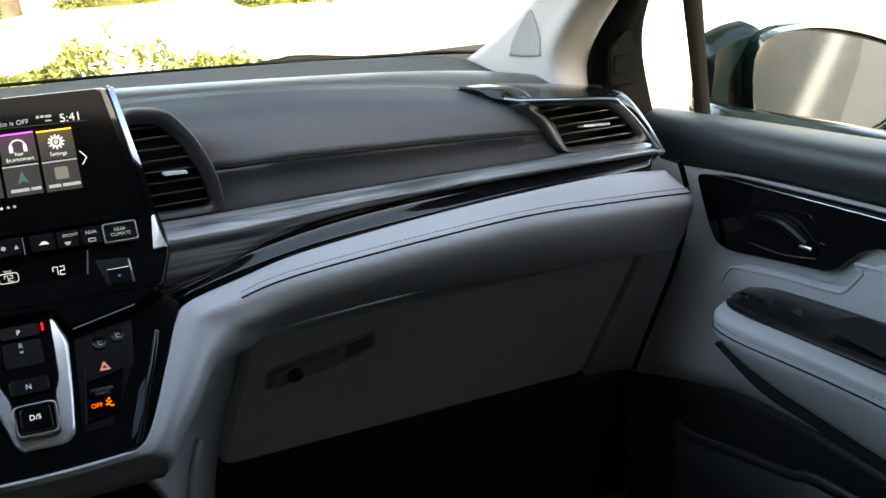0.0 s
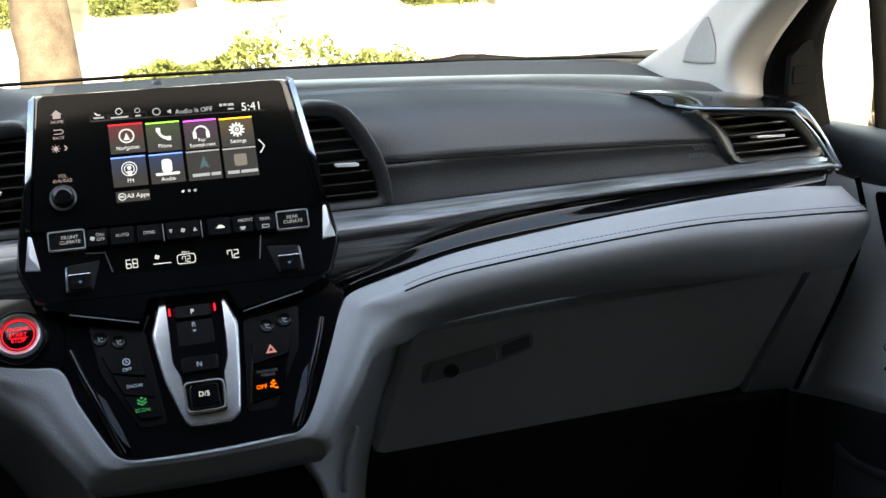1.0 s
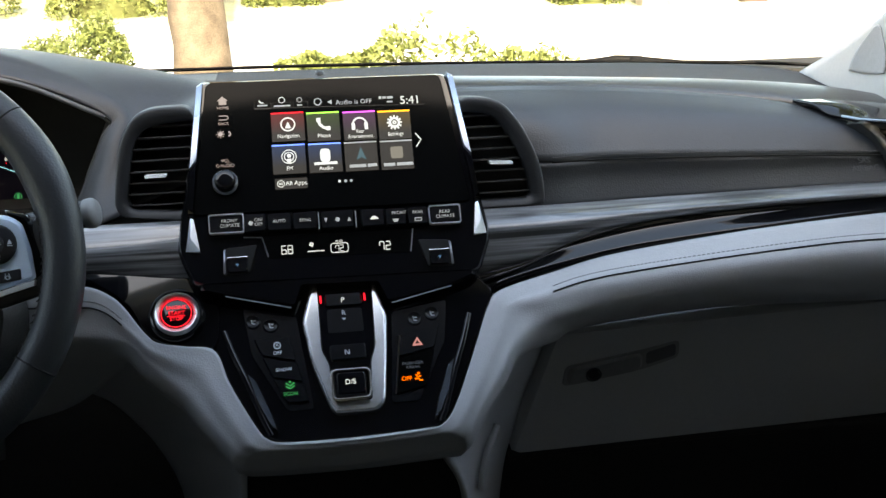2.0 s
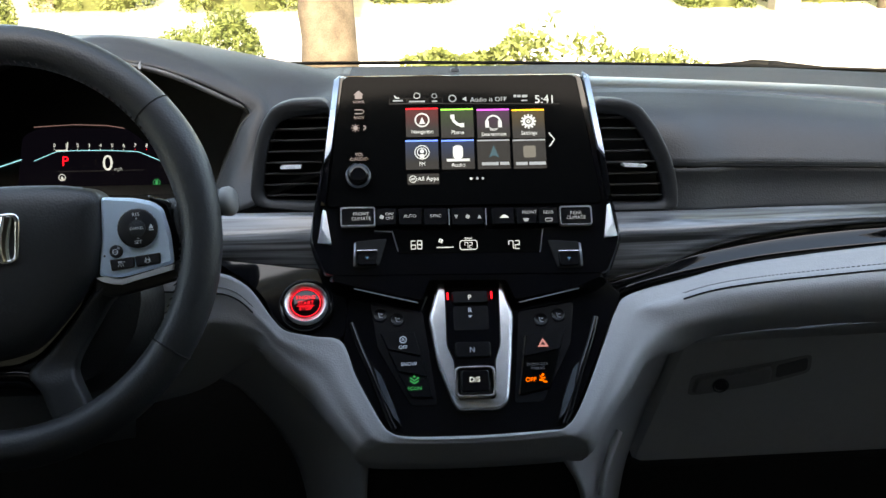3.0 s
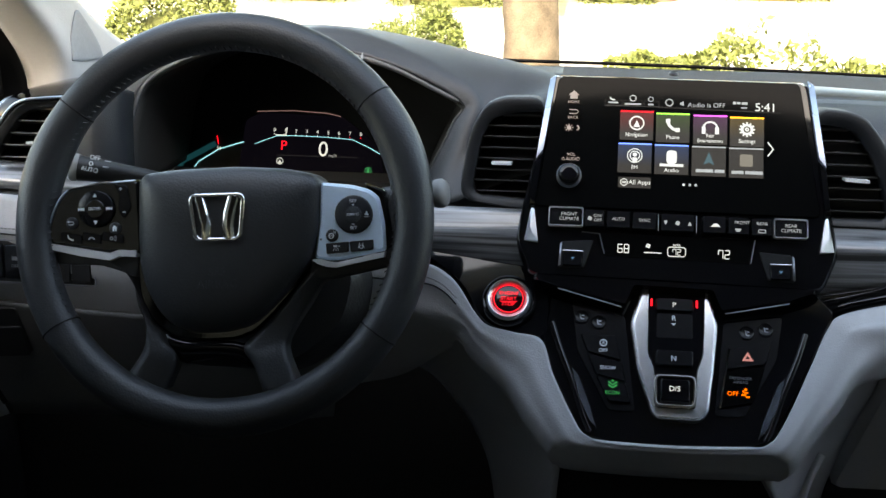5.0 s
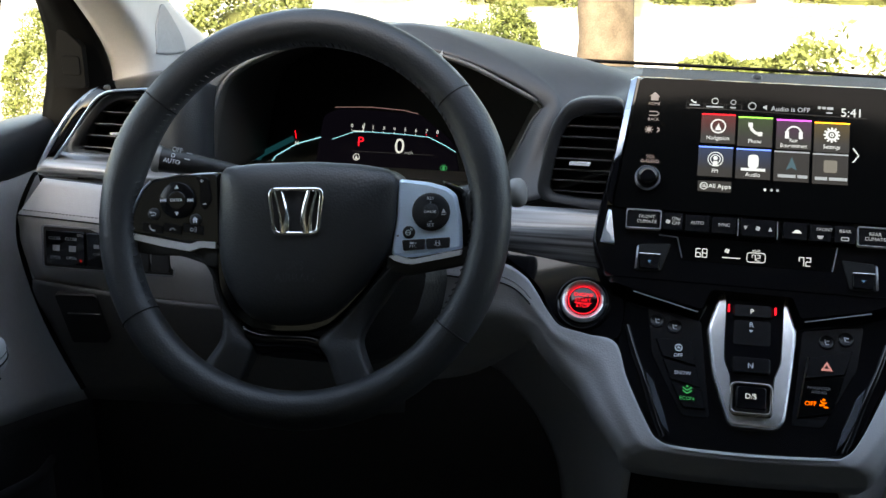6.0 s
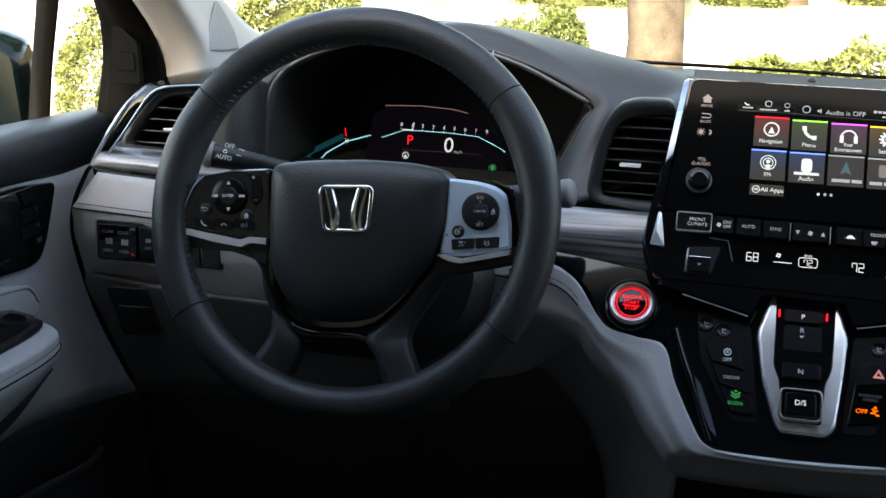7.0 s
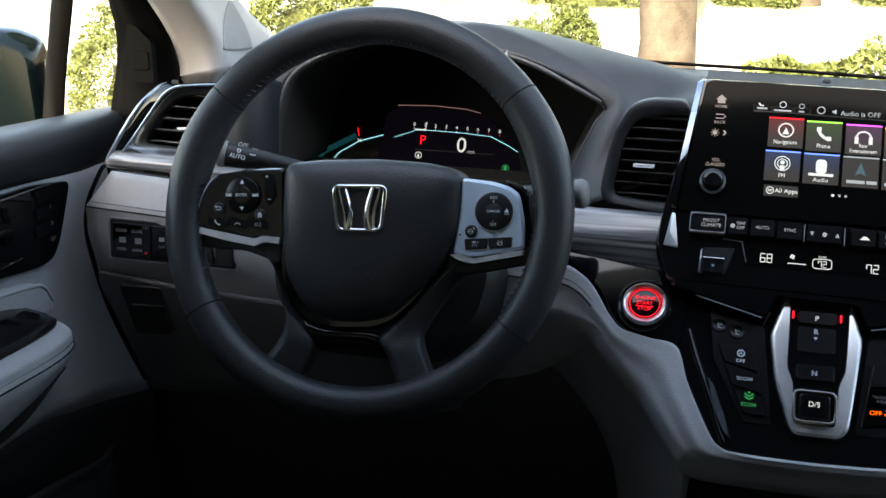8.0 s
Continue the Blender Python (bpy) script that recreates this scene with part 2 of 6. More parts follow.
def band(points, width, m, z=0.0006, bm=None):
    """A flat line of that width through points of a panel."""
    bm = bm or bmesh.new()
    p = [Vector(q) for q in points]
    left, right = [], []
    for i, q in enumerate(p):
        d = (p[min(i + 1, len(p) - 1)] - p[max(i - 1, 0)]).normalized()
        o = Vector((-d.y, d.x)) * width / 2
        left.append(bm.verts.new(m @ Vector((*(q + o), z))))
        right.append(bm.verts.new(m @ Vector((*(q - o), z))))
    for i in range(len(p) - 1):
        bm.faces.new((right[i], right[i + 1], left[i + 1], left[i]))
    return bm


def box(x0, y0, z0, x1, y1, z1, bm=None):
    return plate(rect(x0, y0, x1, y1), Matrix(), z1, z0, bm=bm)

# ---- the panels' frames ----
MS = plane_at(0, 1.028, 0.958, 34)  # display and climate panel
MC = plane_at(0, 0.934, 0.82, 44)  # shifter panel
MW = plane_at(-0.4015, 0.930, 0.998, 18, 0, 4)  # steering wheel


def on(m, x, y, z=0.0):
    return m @ Vector((x, y, z))


# ---- setting: outside ----
def scatter_leaves(count, place, size, seed):
    """Many small two-sided leaves, each a bent quad, at the places that place() gives."""
    rnd = random.Random(seed)
    verts, faces = [], []
    for _ in range(count):
        p = place(rnd)
        if p is None:
            continue
        a = Vector((rnd.gauss(0, 1), rnd.gauss(0, 1), rnd.gauss(0, 1))).normalized()
        b = a.cross(Vector((rnd.gauss(0, 1), rnd.gauss(0, 1), rnd.gauss(0, 1)))).normalized()
        s = size * rnd.uniform(0.6, 1.3)
        k = len(verts)
        verts += [p - a * s, p + b * s * 0.45, p + a * s, p - b * s * 0.45]
        faces.append((k, k + 1, k + 2, k + 3))
    me = bpy.data.meshes.new("leaves")
    me.from_pydata(verts, [], faces)
    bm = bmesh.new()
    bm.from_mesh(me)
    bpy.data.meshes.remove(me)
    return bm


def leaf_material(name, low, high):
    m = mat(name, high, 0.5, var=0.3)
    n, l = m.node_tree.nodes, m.node_tree.links
    g = n.new("ShaderNodeNewGeometry")
    r = n.new("ShaderNodeValToRGB")
    r.color_ramp.elements[0].color, r.color_ramp.elements[1].color = (*low, 1), (*high, 1)
    l.new(g.outputs["Random Per Island"], r.inputs[0])
    l.new(r.outputs[0], n["Principled BSDF"].inputs["Base Color"])
    n["Principled BSDF"].inputs["Specular IOR Level"].default_value = 0.12
    return m


LEAF = leaf_material("bush_leaves", (0.034, 0.046, 0.014), (0.095, 0.112, 0.036))
LEAF_PALE = leaf_material("hedge_leaves", (0.042, 0.054, 0.016), (0.120, 0.134, 0.044))
CORE_SHADE = mat("inner_leaf_shade", (0.05, 0.055, 0.02), 0.95, spec=0.1, var=0.4, scale=20)
BARK = mat("pale_bark", (0.062, 0.050, 0.038), 0.9, spec=0.1, var=0.6, scale=26, bump=0.9, bump_scale=35)
ROAD = mat("sunlit_concrete", (0.42, 0.40, 0.37), 0.9, var=0.12, scale=3)
KERB = mat("grey_kerb_concrete", (0.20, 0.21, 0.22), 0.9, var=0.12, scale=4)
GRASS = mat("dry_grass", (0.26, 0.25, 0.14), 0.95, var=0.5, scale=6)
SOIL = mat("bark_mulch", (0.30, 0.25, 0.18), 0.95, var=0.4, scale=8)
WALLMAT = mat("tan_stucco", (0.24, 0.21, 0.165), 0.9, var=0.15, scale=2)

ASPHALT = mat("worn_asphalt", (0.05, 0.05, 0.05), 0.9, spec=0.1, var=0.2, scale=5)
ground = part("ground", box(-400, -400, -0.3, 400, 400, 0.0), ASPHALT)
road = part("road", box(-60, 5.4, 0.0, 60, 8.55, 0.015), ROAD)
tagged(road, "sunlit pale concrete road beyond the planting bed", "road", kind="structure")
tagged(ground, "worn grey asphalt parking ground", "ground", kind="structure")
lawn = part("lawn", box(-60, 8.75, 0.0, 60, 14.5, 0.12), GRASS, bevel=0.03)
tagged(lawn, "strip of patchy dry grass beyond the road", "lawn", kind="structure")
kerb = part("kerb", box(-60, 8.55, 0.0, 60, 8.75, 0.14), KERB, bevel=0.02)
tagged(kerb, "pale concrete kerb along the grass", "kerb", kind="structure")
garden_wall = part("wall_garden", box(-60, 15.0, 0.0, 60, 15.3, 2.6), WALLMAT)
tagged(garden_wall, "tan stucco wall behind the grass strip", "wall", kind="structure")
bed = part("planting_bed", box(-60, 3.6, 0.0, 60, 5.4, 0.06), SOIL, bevel=0.02)
tagged(bed, "bark mulch planting bed in front of the car", "planting bed", kind="structure")

pavement = part("pavement", box(1.25, -40, 0.0, 1.55, 3.4, 0.02), ROAD)
tagged(pavement, "pale concrete gutter strip beside the parked car", "pavement", kind="structure")


def tree(x, y, r, h, lean, seed, crown=1.5, leaves=5000, leaf=0.06):
    rnd = random.Random(seed)
    t = thing("tree", (x, y, 0), "pale-barked tree trunk rising out of the planting bed", "tree", "street trees")
    path, rad = [], []
    for k in range(22):
        f = k / 21
        path.append((x + lean * f * h + 0.02 * math.sin(5 * f + seed), y + 0.03 * math.sin(4 * f), h * f))
        rad.append(r * (1.25 - 0.45 * f + 0.5 * max(0, 0.08 - f) * 4 + rnd.uniform(-0.04, 0.04)))
    bm = tube(path, rad, 18)
    for v in bm.verts:
        v.co += Vector((noise.noise(v.co * 5), noise.noise(v.co * 5 + Vector((9, 0, 0))), 0)) * r * 0.22
    trunk = part("trunk", bm, BARK, t)
    top = Vector(path[-1])
    for k in range(5):
        a = k * 1.256 + rnd.uniform(-0.3, 0.3)
        e = top + Vector((math.cos(a) * crown * 0.73, math.sin(a) * crown * 0.73, crown * 0.67 + rnd.uniform(0, 0.5)))
        part("limb", tube(curve([top - Vector((0, 0, 0.15)), top.lerp(e, 0.5) + Vector((0, 0, 0.15)), e], 8), [r * 0.45 * (1 - 0.1 * i) for i in range(8)], 8), BARK, t)
    c = top + Vector((0, 0, crown))

    def spot(q):
        d = Vector((q.gauss(0, 1), q.gauss(0, 1), q.gauss(0, 0.7))).normalized() * crown * q.uniform(0.4, 1) ** 0.6
        return c + d if noise.noise((c + d) * 1.1) > -0.15 else None

    part("crown", scatter_leaves(leaves, spot, leaf, seed), LEAF, t, smooth=False)
    return t


def bush(name, x, y, rx, ry, h, count, size, seed, material, label):
    base = Vector((x, y, 0.05))

    def spot(q):
        d = Vector((q.gauss(0, 1), q.gauss(0, 1), abs(q.gauss(0, 1)))).normalized() * q.uniform(0.75, 1.05)
        p = Vector((math.copysign(abs(d.x) ** 0.6, d.x) * rx, math.copysign(abs(d.y) ** 0.6, d.y) * ry, abs(d.z) ** 0.45 * h))
        s = 1 + 0.35 * noise.noise((base + p) * 3.0) + 0.15 * noise.noise((base + p) * 9)
        return base + Vector((p.x, p.y, p.z * s))

    t = thing(name, (x, y, 0), label, "bush", "planting")
    part("leaves", scatter_leaves(count, spot, size, seed), material, t, smooth=False)
    # solid core; its dark green stands for the shade between the leaves
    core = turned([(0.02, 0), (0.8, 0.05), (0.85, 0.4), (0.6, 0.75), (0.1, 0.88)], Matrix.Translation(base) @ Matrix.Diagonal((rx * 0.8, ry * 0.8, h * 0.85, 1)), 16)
    part("shade_core", core, CORE_SHADE, t)
    return t


tree(-0.42, 6.6, 0.132, 3.2, 0.0, 3, 2.7, 14000, 0.11)
tree(3.85, 8.9, 0.085, 3.0, 0.01, 5, 3.6, 16000, 0.13)
tree(0.46, 10.0, 0.13, 2.8, -0.12, 7)
bush("hedge", 0.60, 4.35, 0.70, 0.26, 0.53, 13000, 0.017, 11, LEAF_PALE, "low clipped hedge in front of the bonnet")
bush("bush", -0.95, 5.5, 0.27, 0.30, 0.52, 7000, 0.015, 13, LEAF, "rounded green bush in the planting bed")
bush("bush", -2.40, 6.2, 0.33, 0.35, 0.58, 7000, 0.016, 17, LEAF_PALE, "rounded yellow-green bush in the planting bed")
bush("bush", -2.54, 4.6, 0.31, 0.38, 0.60, 16000, 0.011, 31, LEAF_PALE, "large yellow-green bush beside the car")
for k, (bx, by, rx, h) in enumerate(((2.55, 9.3, 0.30, 0.36), (3.55, 9.5, 0.60, 0.40), (4.9, 9.4, 0.55, 0.40), (6.4, 9.5, 0.8, 0.5), (-1.25, 9.5, 0.50, 0.36), (-2.5, 9.7, 0.5, 0.40), (0.1, 9.9, 0.35, 0.30), (1.4, 10.2, 0.5, 0.35))):
    bush("bush", bx, by, rx, 0.3, h, 3600, 0.02, 41 + k, LEAF_PALE if k % 3 else LEAF, "low yellow-green shrub on the far grass strip")
for px, py, w in ((2.98, 8.9, 0.10), (-2.9, 9.7, 0.09)):
    t = thing("gate_post", (px, py, 0), "pale rendered square post at the kerb", "post", "posts")
    part("shaft", box(px - w, py - w, 0, px + w, py + w, 2.4), WALLMAT, t, bevel=0.015, smooth=False)
    part("cap", box(px - w - 0.03, py - w - 0.03, 2.4, px + w + 0.03, py + w + 0.03, 2.5), WALLMAT, t, bevel=0.01, smooth=False)

# ---- setting: the car's shell ----
ceiling = part("ceiling", sheet([[(-0.63, 0.69, 1.49), (0, 0.84, 1.50), (0.63, 0.69, 1.49)], [(-0.74, 0.56, 1.555), (0, 0.62, 1.60), (0.74, 0.56, 1.555)], [(-0.86, -0.1, 1.57), (0, -0.1, 1.68), (0.86, -0.1, 1.57)], [(-0.88, -0.6, 1.57), (0, -0.6, 1.68), (0.88, -0.6, 1.57)], [(-0.88, -2.65, 1.57), (0, -2.65, 1.66), (0.88, -2.65, 1.57)]], 16, 8), ROOFCLOTH, solid=0.05)
tagged(ceiling, "light grey fabric headliner of the cabin", "ceiling", kind="structure")
rail = [part("trim_roof", sheet([[(s * 0.74, 0.60, 1.50), (s * 0.72, 0.2, 1.58), (s * 0.70, -0.2, 1.60)], [(s * 0.60, 0.66, 1.57), (s * 0.60, 0.2, 1.62), (s * 0.60, -0.2, 1.63)]], 12, 4), ROOFCLOTH, solid=0.02) for s in (-1, 1)]
# unseen door headers, their outer edge set to shade the inner window post
rail += [part("trim_door_header", sheet([[(s * 0.836, 0.70, 1.50), (s * 0.836, 0.3, 1.56), (s * 0.836, -0.2, 1.58)], [(s * 0.70, 0.66, 1.52), (s * 0.70, 0.2, 1.59), (s * 0.69, -0.2, 1.61)]], 12, 4), ROOFCLOTH, solid=0.02) for s in (-1, 1)]
for r in rail:
    tagged(r, "light grey roof rail trim above the door", "trim", kind="structure")
floor = part("floor", box(-0.82, -2.6, 0.36, 0.82, 1.5, 0.40), CARPET)
tagged(floor, "black carpeted cabin floor", "floor", kind="structure")
firewall = part("wall_front", merge(box(-0.86, 1.42, 0.38, 0.86, 1.5, 0.99), box(-0.86, 1.50, 0.30, 0.86, 1.58, 1.012), box(-0.86, 1.15, 0.3, -0.80, 1.5, 0.95), box(0.80, 1.15, 0.3, 0.86, 1.5, 0.95)), DEEP)
tagged(firewall, "black bulkhead behind the dashboard", "bulkhead", kind="structure")
TINT = bpy.data.materials.new("tinted_glass")
TINT.use_nodes = True
tn, tl = TINT.node_tree.nodes, TINT.node_tree.links
through_glass, sheen, blend = tn.new("ShaderNodeBsdfTransparent"), tn.new("ShaderNodeBsdfGlossy"), tn.new("ShaderNodeMixShader")
through_glass.inputs["Color"].default_value, sheen.inputs["Roughness"].default_value = (0.11, 0.12, 0.125, 1), 0.02
blend.inputs[0].default_value = 0.06
tl.new(through_glass.outputs[0], blend.inputs[1])
tl.new(sheen.outputs[0], blend.inputs[2])
tl.new(blend.outputs[0], tn["Material Output"].inputs["Surface"])
TRIM_REAR = mat("grey_cabin_trim", (0.24, 0.24, 0.245), 0.85, var=0.1)
rear = part("wall_rear", merge(box(-0.85, -2.7, 0.36, 0.85, -2.6, 1.06), box(-0.85, -2.7, 1.50, 0.85, -2.6, 1.7), box(-0.85, -2.7, 1.06, -0.62, -2.6, 1.50), box(0.62, -2.7, 1.06, 0.85, -2.6, 1.50)), TRIM_REAR)
tagged(part("window_5", box(-0.63, -2.656, 1.05, 0.63, -2.65, 1.51), TINT), "dark tinted tailgate window", "window", kind="structure")
tagged(rear, "grey rear wall of the cabin", "wall", kind="structure")
for s, n in ((-1, "wall_left"), (1, "wall_right")):
    side = merge(
        box(min(s * 0.79, s * 0.83), -2.6, 0.3, max(s * 0.79, s * 0.83), -0.1, 1.03),
        box(min(s * 0.80, s * 0.83), -0.1, 0.3, max(s * 0.80, s * 0.83), 1.5, 0.93),
        *[box(min(s * 0.80, s * 0.87), y0, z0, max(s * 0.80, s * 0.87), y1, z1) for y0, y1, z0, z1 in ((-2.6, -0.12, 1.03, 1.10), (-2.6, -0.12, 1.46, 1.62), (-0.24, -0.12, 1.10, 1.46), (-1.42, -1.28, 1.10, 1.46), (-2.6, -2.40, 1.10, 1.46))],
    )
    tagged(part(n, side, TRIM_REAR), "grey rear side wall of the cabin with window openings", "wall", kind="structure")
    # unseen dark panes, added and extended forward to hold back side light
    light_block = merge(box(0.826, -0.12, 1.04, 0.834, 0.79, 1.6), box(0.826, 0.79, 1.20, 0.834, 1.02, 1.6)) if s > 0 else merge(box(-0.834, -0.12, 1.04, -0.826, 0.72, 1.6), box(-0.834, 0.72, 1.30, -0.826, 0.98, 1.6))
    tagged(part("window_%d" % (6 if s < 0 else 7), light_block, TINT), "unseen dark pane added to cut side light at the front seat", "window", kind="structure")
    for k, (y0, y1) in enumerate(((-1.28, -0.24), (-2.40, -1.42))):
        pane = part("window_%d" % (k + (1 if s < 0 else 3)), box(min(s * 0.83, s * 0.836), y0 - 0.01, 1.09, max(s * 0.83, s * 0.836), y1 + 0.01, 1.47), TINT)
        tagged(pane, "dark tinted rear side window", "window", kind="structure")

for s in (-1, 1):
    body = sheet([[(s * 0.835, 1.15, 0.955), (s * 0.835, 0.4, 1.005), (s * 0.835, -2.6, 1.03)], [(s * 0.885, 1.25, 0.95), (s * 0.90, 0.4, 0.98), (s * 0.90, -2.6, 1.0)], [(s * 0.93, 1.25, 0.75), (s * 0.95, 0.4, 0.75), (s * 0.95, -2.6, 0.75)], [(s * 0.90, 1.25, 0.30), (s * 0.91, 0.4, 0.30), (s * 0.91, -2.6, 0.30)]], 16, 6)
    tagged(part("wall_body_left" if s < 0 else "wall_body_right", body, CARPAINT, solid=s * 0.01), "dark painted outer side of the car body", "car body", kind="structure")

# ---- windscreen pillars ----
CLOTH = mat("speaker_cloth", (0.26, 0.26, 0.265), 0.9, bump=0.5, bump_scale=900)
for s, n in ((-1, "windscreen_pillar"), (1, "windscreen_pillar")):
    def q(x, y, z):
        return (s * x - (0.011 if s < 0 else 0), y, z + (0.027 if s < 0 else 0))

    t = thing(n, q(0.66, 1.3, 1.05), "light grey windscreen pillar trim with a speaker patch", "pillar", "windscreen pillars")
    face = sheet([[q(0.64, 1.44, 1.015), q(0.645, 1.25, 1.115), q(0.62, 0.9, 1.335), q(0.60, 0.6, 1.55)],
                  [q(0.646, 1.31, 1.00), q(0.644, 1.205, 1.10), q(0.645, 0.885, 1.33), q(0.63, 0.585, 1.55)],
                  [q(0.650, 1.172, 1.00), q(0.644, 1.168, 1.09), q(0.676, 0.872, 1.335), q(0.665, 0.565, 1.545)],
                  [q(0.682, 1.166, 0.99), q(0.690, 1.160, 1.09), q(0.70, 0.865, 1.34), q(0.69, 0.555, 1.54)]], 24, 6)
    part("cover", face, HEADLINER, t, solid=s * 0.012)
    seal = sheet([[q(0.678, 1.19, 0.96), q(0.692, 1.160, 1.09), q(0.705, 0.98, 1.25), q(0.70, 0.56, 1.53)],
                  [q(0.72, 1.17, 0.96), q(0.72, 1.150, 1.09), q(0.72, 0.96, 1.27), q(0.71, 0.55, 1.54)],
                  [q(0.772, 1.16, 0.955), q(0.748, 1.150, 1.11), q(0.735, 0.95, 1.31), q(0.72, 0.54, 1.55)]], 24, 4)
    part("door_frame", seal, RUBBER, t, "black door frame and rubber seal", solid=s * 0.02)
    pocket = part("frame_cover", plate(rounded([(.700, 1.02), (.700, 1.066), (.719, 1.084), (.728, 1.084), (.738, 1.02)] if s > 0 else [(-.738, 1.02), (-.728, 1.084), (-.719, 1.084), (-.700, 1.066), (-.700, 1.02)], .004), Matrix.Translation((-0.013 if s < 0 else 0, 1.150, 0.036 if s < 0 else 0.004)) @ pose(0, 0, 0, 90, 0, 0), 0.0008, -0.008, .0006), RUBBER, t, "black moulded cover on the door frame")
    part("frame_patch", plate(rect(s * .7145 - .0105, 1.0345, s * .7145 + .0105, 1.0555, .004), Matrix.Translation((-0.013 if s < 0 else 0, 1.146, 0.036 if s < 0 else 0.004)) @ pose(0, 0, 0, 90, 0, 0), -0.0015, -0.006, .0006), RUBBER, pocket, "small dark square cap")

    dy, dz = (-0.014, 0.004) if s < 0 else (0, 0)
    PATCH = [[(.6437, 1.3034, 1.0445), (.6436, 1.2768, 1.0469), (.6424, 1.2442, 1.0511), (.6396, 1.2122, 1.0574)],
             [(.6440, 1.2937, 1.0645), (.6438, 1.2684, 1.0679), (.6432, 1.2420, 1.0715), (.6414, 1.2167, 1.0750)],
             [(.6443, 1.2733, 1.0869), (.6440, 1.2575, 1.0888), (.6436, 1.2420, 1.0907), (.6432, 1.2284, 1.0924)],
             [(.6440, 1.2500, 1.1068), (.6439, 1.2470, 1.1078), (.6438, 1.2440, 1.1080), (.6437, 1.2400, 1.1070)]]
    part("speaker_patch", sheet([[q(x, y + dy, z + dz) for x, y, z in row] for row in PATCH], 16, 6), CLOTH, t, "grey speaker cloth patch", solid=s * 0.001)

# ---- dashboard ----
def stitches(points, count, gap=0.45, r=0.0007, lift=(0, -0.0015, 0.001)):
    """Short thread stitches along a line, one mesh."""
    line, bm = curve(points, count * 4 + 1), bmesh.new()
    for k in range(count):
        a, b = line[4 * k], line[4 * k + 4]
        tube([a + Vector(lift), a.lerp(b, 1 - gap) + Vector(lift)], r, 5, bm=bm)
    return bm


dash = thing("dashboard", (0, 1.1, 0.95), "charcoal and light grey car dashboard with grey wood trim", "dashboard")
RIDGE = [(-0.12, 1.265, 1.067), (0.05, 1.265, 1.070), (0.142, 1.26, 1.069), (0.33, 1.26, 1.0592), (0.469, 1.26, 1.0498), (0.589, 1.255, 1.0375), (0.694, 1.22, 1.0217)]
FRONT = [(-0.12, 1.222, 1.066), (0.05, 1.222, 1.066), (0.142, 1.218, 1.0635), (0.33, 1.222, 1.0545), (0.469, 1.218, 1.041), (0.56, 1.205, 1.0295), (0.703, 1.175, 1.019)]
part("top", sheet([[(-0.12, 1.51, 1.04), (0.05, 1.505, 1.039), (0.166, 1.50, 1.0395), (0.36, 1.48, 1.0365), (0.469, 1.465, 1.034), (0.624, 1.44, 1.0239), (0.72, 1.36, 0.998)],
                   [(-0.12, 1.38, 1.050), (0.05, 1.38, 1.050), (0.15, 1.38, 1.049), (0.34, 1.375, 1.042), (0.469, 1.365, 1.036), (0.61, 1.345, 1.022), (0.72, 1.29, 0.999)],
                   [(x, y + 0.004, z - 0.009) for x, y, z in RIDGE]], 60, 6), SOFT_SHADE, dash, solid=0.01)
part("top_shelf", sheet([[(x, y + 0.004, z - 0.012) for x, y, z in RIDGE], [(x, y + 0.003, z - 0.003) for x, y, z in RIDGE], RIDGE, [tuple((Vector(a) + Vector(b)) / 2 + Vector((0, 0, 0.0022))) for a, b in zip(RIDGE, FRONT)], FRONT, [(x, y - 0.002, z - 0.012) for x, y, z in FRONT]], 60, 4), SOFT_LIT, dash, "charcoal raised shelf along the dash top", solid=0.004)
part("top", sheet([[(-0.80, 1.36, 1.02), (-0.45, 1.49, 1.04), (-0.12, 1.51, 1.04)],
                   [(-0.80, 1.30, 1.032), (-0.45, 1.415, 1.047), (-0.12, 1.40, 1.048)]], 40, 4), SOFT, dash, solid=0.01)
part("top", sheet([[(-0.80, 1.31, 1.03), (-0.74, 1.32, 1.033), (-0.68, 1.33, 1.035)],
                   [(-0.78, 1.19, 1.03), (-0.73, 1.19, 1.035), (-0.67, 1.20, 1.04)]], 12, 4), SOFT, dash, solid=0.01)
part("upper_pad", sheet([[(0.09, 1.20, 1.066), (0.1925, 1.21, 1.0645), (0.2716, 1.214, 1.0598), (0.3547, 1.216, 1.0528), (0.4492, 1.212, 1.0428), (0.5056, 1.205, 1.0345), (0.5450, 1.178, 1.0262), (0.5640, 1.148, 1.0205)],
                         [(0.09, 1.165, 1.052), (0.205, 1.142, 1.047), (0.2716, 1.158, 1.042), (0.3547, 1.160, 1.0375), (0.4492, 1.158, 1.0292), (0.5056, 1.154, 1.0225), (0.5520, 1.140, 1.0150), (0.5800, 1.122, 1.0070)],
                         [(0.09, 1.15, 1.006), (0.2149, 1.112, 1.0045), (0.28, 1.121, 1.0024), (0.3463, 1.1215, 1.0003), (0.42, 1.1215, 0.9975), (0.4777, 1.1215, 0.9955), (0.54, 1.120, 0.9932), (0.5946, 1.112, 0.9912)]], 60, 6), PAD, dash, solid=0.008)
